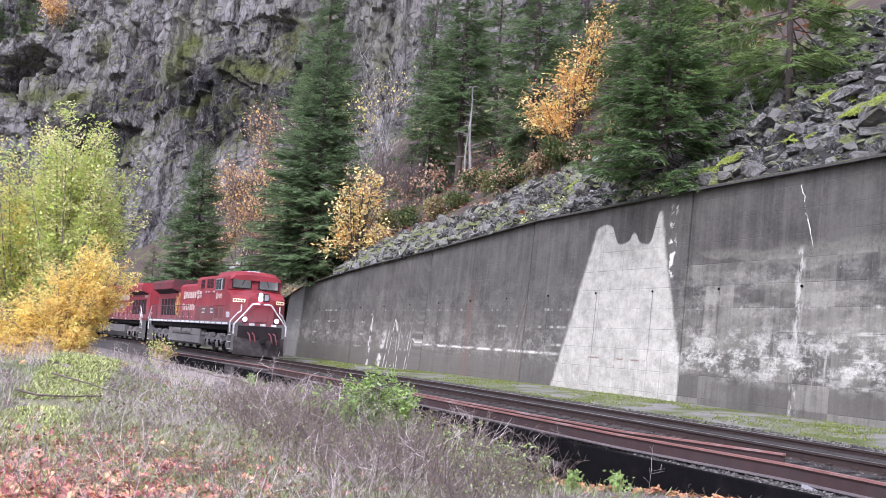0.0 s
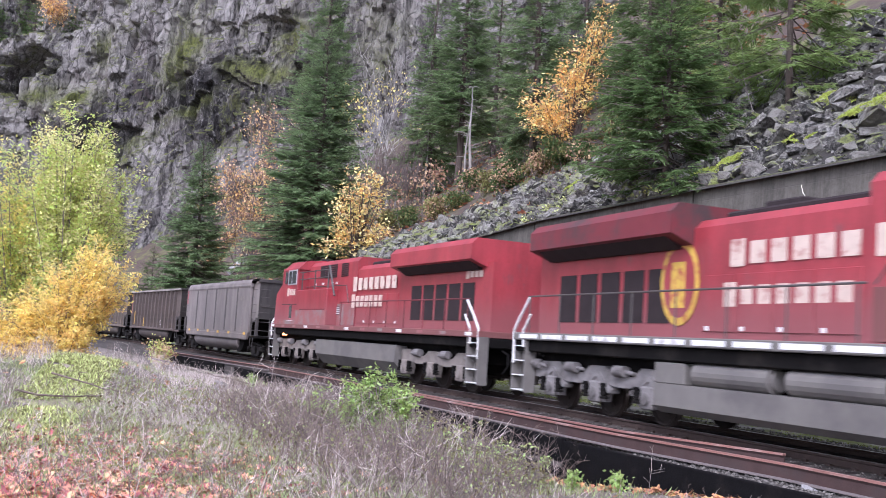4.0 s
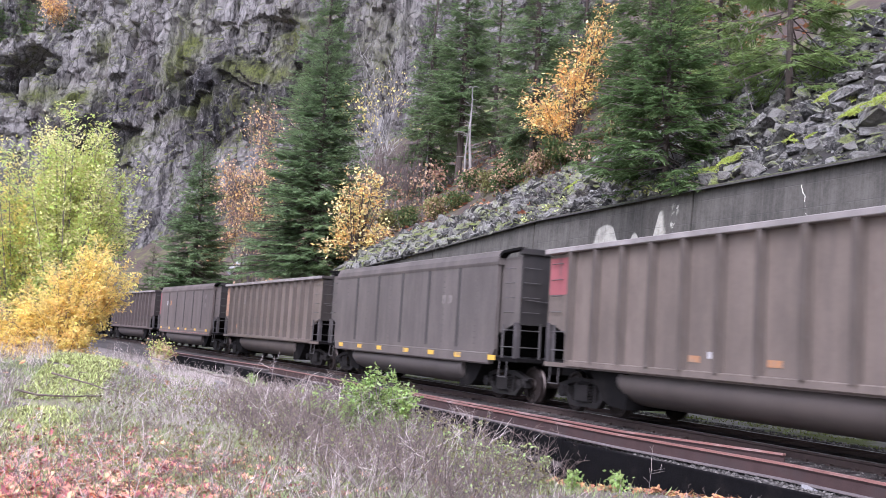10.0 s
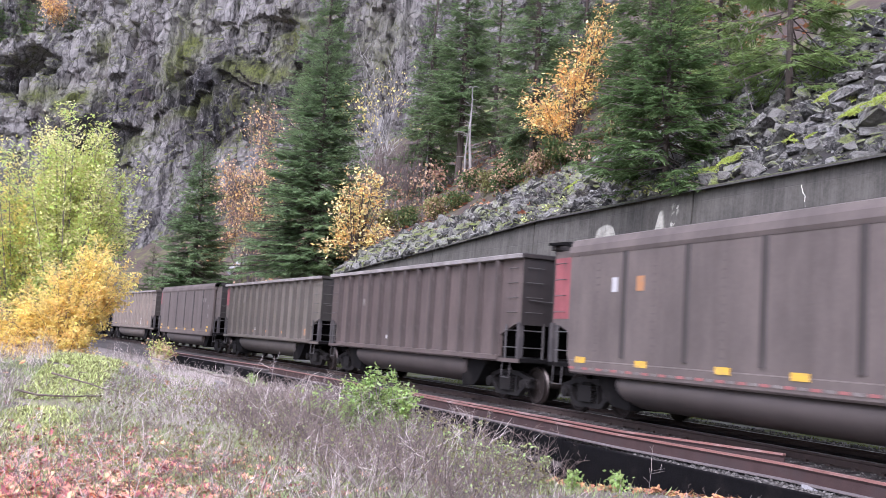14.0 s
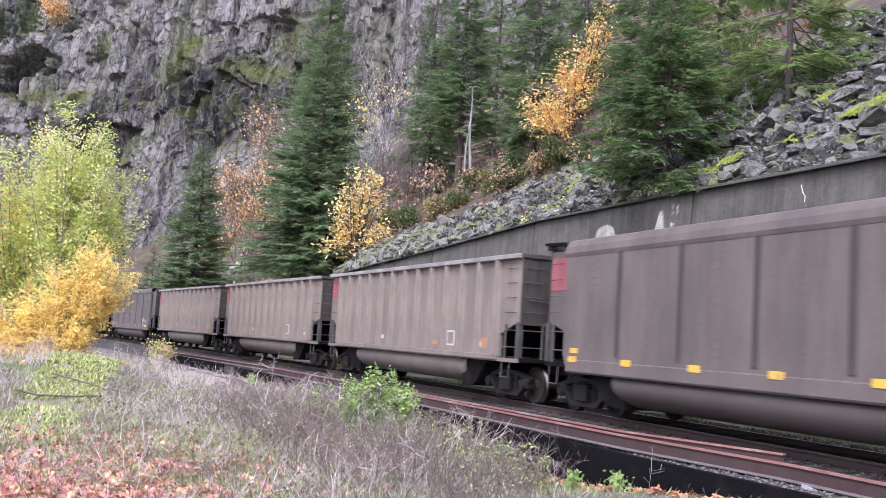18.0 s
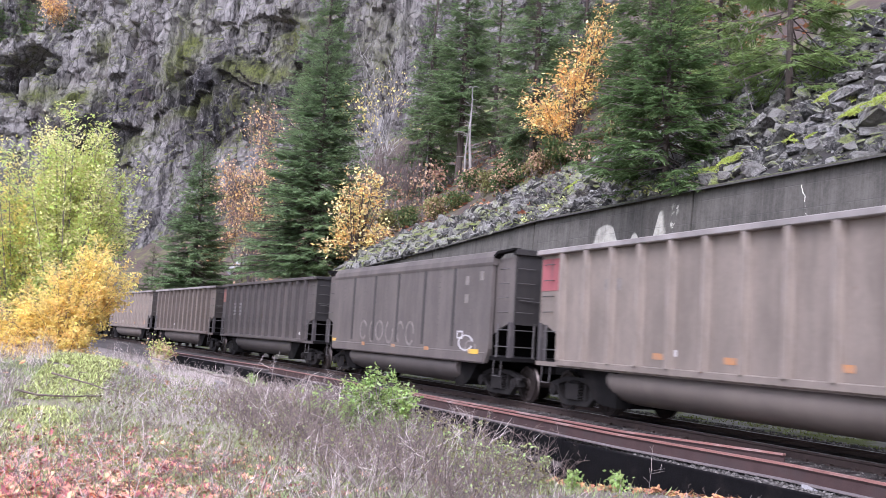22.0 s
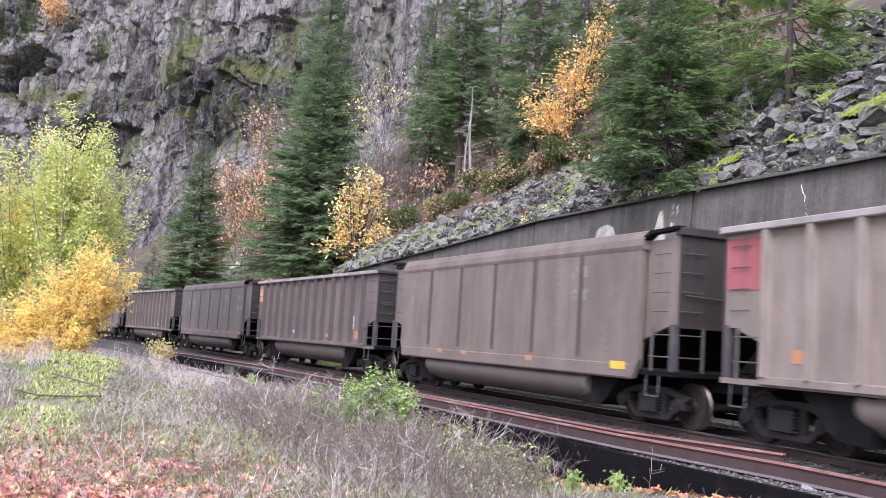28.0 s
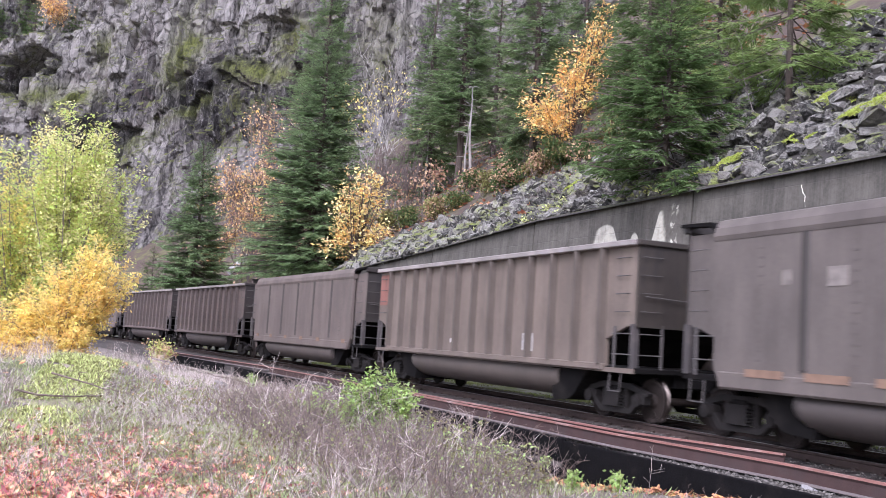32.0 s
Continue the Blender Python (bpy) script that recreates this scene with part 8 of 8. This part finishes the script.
        if sy > 0 and not lead:
            slab("door_window", ob, GLASS, 7.1, 7.42, sy * 1.51 - 0.01, sy * 1.51 + 0.01, 2.1, 2.66, 0.01, "dark pane in the cab's side door")
            slab("door_sill", ob, RAILW, 6.85, 7.7, sy * 1.512 - 0.008, sy * 1.512 + 0.008, 2.0, 2.02)
        for x0 in () if sy > 0 and not lead else (6.6, 7.6):
            slab("cab_grille", ob, MAUVE if sy < 0 else LOCO_DARK, x0, x0 + 0.75, sy * 1.505 - 0.01, sy * 1.505 + 0.01, 2.02, 2.6)
        word(ob, sy * 1.506, 6.75, 7.95, 3.1, 3.36, 4, sy > 0)
        slab("cab_base", ob, DUSTY_RED, 6.4, 9.2, sy * 1.5 - 0.008, sy * 1.5 + 0.012, 1.86, 2.02)
    slab("white_notice", ob, RAILW, 9.0, 9.62, -1.512, -1.5, 2.08, 2.38)
    bm = bmx()
    low = [(8.75, -1.5, 1.86), (9.68, -1.5, 1.86), (10.22, -0.72, 1.86), (10.22, 0.72, 1.86), (9.68, 1.5, 1.86), (8.75, 1.5, 1.86)]
    top = [(8.75, -1.5, 3.6), (9.64, -1.48, 3.18), (10.15, -0.7, 3.12), (10.15, 0.7, 3.12), (9.64, 1.48, 3.18), (8.75, 1.5, 3.6)]
    a, b = [bm.verts.new(p) for p in low], [bm.verts.new(p) for p in top]
    ridge = [bm.verts.new((8.75, -0.4, 3.68)), bm.verts.new((8.75, 0.4, 3.68)), bm.verts.new((10.05, -0.28, 3.4)), bm.verts.new((10.05, 0.28, 3.4))]
    for i in range(5):
        bm.faces.new((a[i], a[i + 1], b[i + 1], b[i]))
    bm.faces.new((b[0], b[1], b[2], ridge[2], ridge[0]))
    bm.faces.new((b[5], ridge[1], ridge[3], b[3], b[4]))
    bm.faces.new((ridge[0], ridge[2], ridge[3], ridge[1]))
    bm.faces.new((b[2], b[3], ridge[3], ridge[2]))
    bm.faces.new(list(reversed(a)))
    bm.faces.new((a[0], b[0], ridge[0], ridge[1], b[5], a[5]))
    part("nose", bm, RED, ob)
    # windscreen
    for sy in (-1, 1):
        bm = bmx()
        box(bm, -0.015, 0.015, -0.56, 0.56, 3.66, 4.2, 0.02, Matrix.Translation((8.93, sy * 0.74, 0)) @ Matrix.Rotation(sy * -0.1, 4, "Z"))
        pane = part("windscreen", bm, LOCO_DARK, ob)
        bm = bmx()
        box(bm, -0.012, 0.012, -0.5, 0.5, 3.71, 4.15, 0.0, Matrix.Translation((8.955, sy * 0.74, 0)) @ Matrix.Rotation(sy * -0.1, 4, "Z"))
        part("glass", bm, SCREEN, pane, "reflecting windscreen glass")
        bm = bmx()
        rod(bm, (8.99, sy * 0.6, 4.16), (8.99, sy * 0.75, 3.85), 0.012)
        part("wiper", bm, LOCO_DARK, pane)
    bm = bmx()
    prism(bm, [(8.7, 3.55), (8.88, 3.6), (8.84, 4.3), (8.7, 4.3)], "y", -1.46, 1.46)
    part("cab_front", bm, RED, ob)
    slab("roof_antenna", ob, RAILW, 7.6, 8.5, -0.35, 0.35, 4.6, 4.68, 0.03)
    bm = bmx()
    for y in (-0.2, 0.0, 0.2):
        rod(bm, (6.9, y, 4.72), (7.3, y, 4.74), 0.03, 8, 0.07)
    rod(bm, (7.0, 0, 4.55), (7.0, 0, 4.72), 0.03)
    part("horn", bm, LOCO_DARK, ob)
    # lamps and number boards
    case = slab("headlight_case", ob, LOCO_DARK, 10.06, 10.2, -0.2, 0.42, 3.05, 3.42, 0.02)
    for k, z in enumerate((3.14, 3.34)):
        bm = bmx()
        rod(bm, (10.19, -0.05, z), (10.22, -0.05, z), 0.1, 16)
        part("lens", bm, LAMP if lead else ALU, case, "glowing headlight lens" if lead else "unlit headlight lens")
    slab("classification_plate", ob, ALU, 10.2, 10.21, 0.16, 0.38, 3.08, 3.38)
    for sy in (-1, 1):
        m = Matrix.Translation((9.93, sy * 1.12, 3.0)) @ Matrix.Rotation(sy * math.atan2(0.53, 0.78) * 1.0, 4, "Z")
        bm = bmx()
        box(bm, 0.0, 0.03, -0.33, 0.33, -0.085, 0.085, 0.01, m)
        nb = part("number_board", bm, BOARD if lead else CREAM, ob)
        for i in range(4):
            bm = bmx()
            box(bm, 0.03, 0.036, -0.29 + 0.15 * i, -0.18 + 0.15 * i, -0.055, 0.055, 0, m)
            part("digit_block", bm, DARK_RED, nb)
        d = slab("ditch_light", ob, LOCO_DARK, 10.2, 10.34, sy * 0.86 - 0.13, sy * 0.86 + 0.13, 1.9, 2.16, 0.03)
        bm = bmx()
        rod(bm, (10.33, sy * 0.86, 2.03), (10.36, sy * 0.86, 2.03), 0.1, 16)
        part("lens", bm, LAMP if lead else ALU, d, "glowing ditch light lens" if lead else "unlit lens")
    slab("nose_door", ob, RED, 10.21, 10.25, -0.35, 0.4, 1.9, 2.95, 0.02)
    # handrails
    for sy in (-1, 1):
        bm = bmx()
        pipe(bm, [(9.95, sy * 1.5, 1.3), (9.95, sy * 1.52, 1.9), (10.15, sy * 1.2, 2.35), (10.18, sy * 1.05, 2.45), (10.18, sy * 1.05, 2.8)], 0.035)
        part("corner_handrail", bm, RAILW, ob, "white painted handrail")
        bm = bmx()
        pipe(bm, [(10.32, sy * 1.42, 1.25), (10.32, sy * 1.42, 1.75), (10.36, sy * 0.62, 2.7), (10.36, sy * 0.5, 2.85), (10.36, sy * 0.1, 2.85)], 0.04)
        part("front_handrail", bm, RAILW, ob, "white painted handrail")
        bm = bmx()
        pipe(bm, [(-10.25, sy * 1.48, 1.1), (-10.25, sy * 1.5, 1.9), (-10.0, sy * 1.5, 2.2), (-9.5, sy * 1.5, 2.7)], 0.035)
        pipe(bm, [(-9.75, sy * 1.48, 1.5), (-9.75, sy * 1.5, 1.9), (-9.4, sy * 1.5, 2.3)], 0.03)
        part("rear_handrail", bm, RAILW, ob, "white painted handrail")
        bm = bmx()
        pipe(bm, [(-9.6, sy * 1.48, 2.74), (1.0, sy * 1.48, 2.74)], 0.02)
        for i in range(8):
            rod(bm, (-9.5 + 1.48 * i, sy * 1.48, 1.84), (-9.5 + 1.48 * i, sy * 1.48, 2.74), 0.018, 6)
        part("walkway_rail", bm, IRON if lead else DARK_RED, ob)
        bm = bmx()
        pipe(bm, [(1.4, sy * 1.14, 3.42), (6.4, sy * 1.14, 3.46)], 0.018)
        pipe(bm, [(0.9, sy * 1.2, 2.74), (1.4, sy * 1.14, 3.42)], 0.018)
        part("hood_rail", bm, IRON, ob)
        steps(ob, 9.95, sy)
        steps(ob, -9.95, sy)
    if not lead:
        bm = bmx()
        pipe(bm, [(6.4, 1.45, 4.05), (2.6, 1.45, 4.05)], 0.02)
        pipe(bm, [(6.4, 1.45, 3.75), (2.6, 1.45, 3.75)], 0.02)
        pipe(bm, [(2.6, 1.45, 4.2), (1.9, 1.42, 3.0)], 0.04)
        for x in (6.0, 4.3, 2.65):
            rod(bm, (x, 1.45, 3.3), (x, 1.45, 4.08), 0.03, 6)
        part("cabinet_rail", bm, IRON, ob)
    # lettering and crest as plain shapes
    if lead:
        word(ob, -1.0, -2.7, 0.5, 3.22, 3.62, 6)
        word(ob, -1.03, 0.68, 1.9, 3.22, 3.62, 2)
        word(ob, -1.0, -2.85, 0.35, 2.5, 2.84, 7)
        bm = bmx()
        bmesh.ops.create_cone(bm, cap_ends=True, segments=24, radius1=1, radius2=1, depth=0.014, matrix=Matrix.Translation((-4.15, -1.0, 2.95)) @ Matrix.Rotation(radians(90), 4, "X") @ Matrix.Diagonal((0.62, 0.85, 1, 1)))
        crest = part("crest", bm, GOLD, ob, "worn gold oval emblem")
        bm = bmx()
        bmesh.ops.create_cone(bm, cap_ends=True, segments=24, radius1=1, radius2=1, depth=0.014, matrix=Matrix.Translation((-4.15, -1.008, 2.95)) @ Matrix.Rotation(radians(90), 4, "X") @ Matrix.Diagonal((0.5, 0.7, 1, 1)))
        part("crest_field", bm, RED, crest)
        bm = bmx()
        box(bm, -4.4, -3.95, -1.022, -1.012, 2.45, 3.35, 0.0)
        part("crest_figure", bm, GOLD, crest)
    else:
        word(ob, 1.04, -3.3, 1.0, 3.22, 3.66, 8, True)
        word(ob, 1.04, -2.1, 1.05, 2.6, 3.0, 7, True)
        word(ob, 1.0, -9.4, -8.3, 3.4, 3.58, 4, True)
    # fuel tank and air reservoirs
    if lead:
        shell("fuel_tank", ob, LOCO_GREY, "", [(-1.2, 0.42), (-1.4, 0.55), (-1.4, 0.98), (1.4, 0.98), (1.4, 0.55), (1.2, 0.42)], "x", -4.3, 3.6)
        slab("tank_end_box", ob, LOCO_GREY, -4.3, -3.35, -1.4, 1.4, 0.98, 1.38, 0.02)
        slab("tank_end_box", ob, LOCO_GREY, 1.6, 3.6, -1.4, 1.4, 0.98, 1.38, 0.02)
        slab("tank_core", ob, UNDER, -3.35, 1.6, -1.0, 1.0, 0.98, 1.4)
        for x0 in (-3.2, -0.75):
            for sy in (-1, 1):
                bm = bmx()
                rod(bm, (x0 + 0.08, sy * 1.2, 1.2), (x0 + 2.1, sy * 1.2, 1.2), 0.23, 18)
                rod(bm, (x0, sy * 1.2, 1.2), (x0 + 2.18, sy * 1.2, 1.2), 0.17, 18)
                part("air_reservoir", bm, LOCO_GREY, ob, smooth=False)
    else:
        shell("fuel_tank", ob, LOCO_GREY, "", [(-1.05, 0.38), (-1.42, 0.75), (-1.42, 1.3), (1.42, 1.3), (1.42, 0.75), (1.05, 0.38)], "x", -4.4, 3.7)
    loco_truck(ob, 6.75, lead)
    loco_truck(ob, -6.75, lead)
    # pilot plough, coupler, hoses
    bm = bmx()
    front = [(10.25, -1.5, 1.15), (10.62, -0.62, 0.98), (10.62, 0.62, 0.98), (10.25, 1.5, 1.15)]
    foot = [(10.3, -1.38, 0.2), (10.95, -0.22, 0.14), (10.95, 0.22, 0.14), (10.3, 1.38, 0.2)]
    a, b = [bm.verts.new(p) for p in front], [bm.verts.new(p) for p in foot]
    c, d = [bm.verts.new((x - 0.06, y, z)) for x, y, z in front], [bm.verts.new((x - 0.06, y, z)) for x, y, z in foot]
    for i in range(3):
        bm.faces.new((a[i], a[i + 1], b[i + 1], b[i]))
        bm.faces.new((c[i], d[i], d[i + 1], c[i + 1]))
        bm.faces.new((a[i], c[i], c[i + 1], a[i + 1]))
        bm.faces.new((b[i], b[i + 1], d[i + 1], d[i]))
    bm.faces.new((a[0], b[0], d[0], c[0]))
    bm.faces.new((a[3], c[3], d[3], b[3]))
    part("snow_plough", bm, mat("sooty_plough", (0.04, 0.034, 0.032), 0.85, 0.0, spec=0.2, vary=0.5, scale=2.0, dirt=(0.1, 0.085, 0.08), dirt_scale=0.7, dirt_amount=0.6) if lead else UNDER, ob)
    slab("pilot_plate", ob, LOCO_DARK, 10.15, 10.3, -1.4, 1.4, 0.9, 1.7, 0.02)
    for i in range(6):
        slab("pilot_stripe", ob, RAILW if i % 2 else RED, 10.3, 10.31, -0.9 + 0.3 * i, -0.62 + 0.3 * i, 1.72, 1.84)
    for sx in (-1, 1):
        bm = bmx()
        box(bm, sx * 11.1 if sx < 0 else 10.2, sx * 10.2 if sx < 0 else 11.1, -0.1, 0.1, 0.74, 0.96, 0.03)
        box(bm, min(sx * 10.9, sx * 11.14), max(sx * 10.9, sx * 11.14), -0.16, 0.14, 0.68, 1.02, 0.05)
        part("coupler", bm, TRUCKM, ob)
        bm = bmx()
        for y in (-0.65, -0.4, 0.5, 0.75):
            pipe(bm, [(sx * 10.3, y, 1.35), (sx * 10.62, y, 1.25), (sx * 10.72, y + 0.05, 0.95), (sx * 10.6, y + 0.12, 0.75)], 0.03)
        part("air_hose", bm, RED if lead and sx > 0 else UNDER, ob)
    if not lead:
        slab("marker_lamp", ob, MARKER, 8.2, 8.36, 1.3, 1.44, 1.36, 1.46)
    return ob


TRAIN.append((locomotive(True, "red diesel locomotive with glowing headlights and dusty running gear"), 177.8 + 33.45, 6.75, False))
TRAIN.append((locomotive(False, "red diesel locomotive running backwards with dusty lower body"), 177.8 + 10.85, 6.75, True))


for ob, *_ in TRAIN:
    for child in ob.children:
        if child.name.split(".")[0] not in ("truck", "coupler", "centre_sill"):
            child.matrix_basis = Matrix.Translation((0, 0, -0.1)) @ child.matrix_basis


# ---- motion: the train rolls by at about twelve metres a second ----
def train_s(t):
    d = t - 19.0
    return -10.32 + 12.0026 * d - 0.0136 * d * d / 2 + 0.00137 * d ** 3 / 6


def ride(s, reach):
    """The pose of a vehicle whose middle is at s, carried on trucks at reach before and behind it."""
    xa, ya, _ = on_line(s - reach, TRACK_N)
    xb, yb, _ = on_line(s + reach, TRACK_N)
    return pose(float(xa + xb) / 2, float(ya + yb) / 2, TRACK_Z, 0, 0, math.degrees(math.atan2(float(yb - ya), float(xb - xa))))


def motions():
    for ob, offset, reach, turned in TRAIN:
        rows = []
        for i in range(33):
            m = ride(train_s(i) + offset, reach)
            rows.append((i, m @ pose(0, 0, 0, 0, 0, 180) if turned else m))
        walk(ob, rows)
    # the wheels roll; alike wheelsets turn together
    turning = {}
    for w, x, z, r in WHEELS:
        key = (round(x, 2), r)
        if key not in turning:
            rows = []
            for i in range(32 * FPS + 1):
                t = i / FPS
                rows.append((t, pose(x, 0, z, 0, math.degrees((train_s(t) - train_s(0)) / r) % 360, 0)))
            walk(w, rows)
            turning[key] = w.animation_data
        else:
            w.rotation_mode = "QUATERNION"
            w.animation_data_create().action = turning[key].action
            w.animation_data.action_slot = turning[key].action_slot


motions()
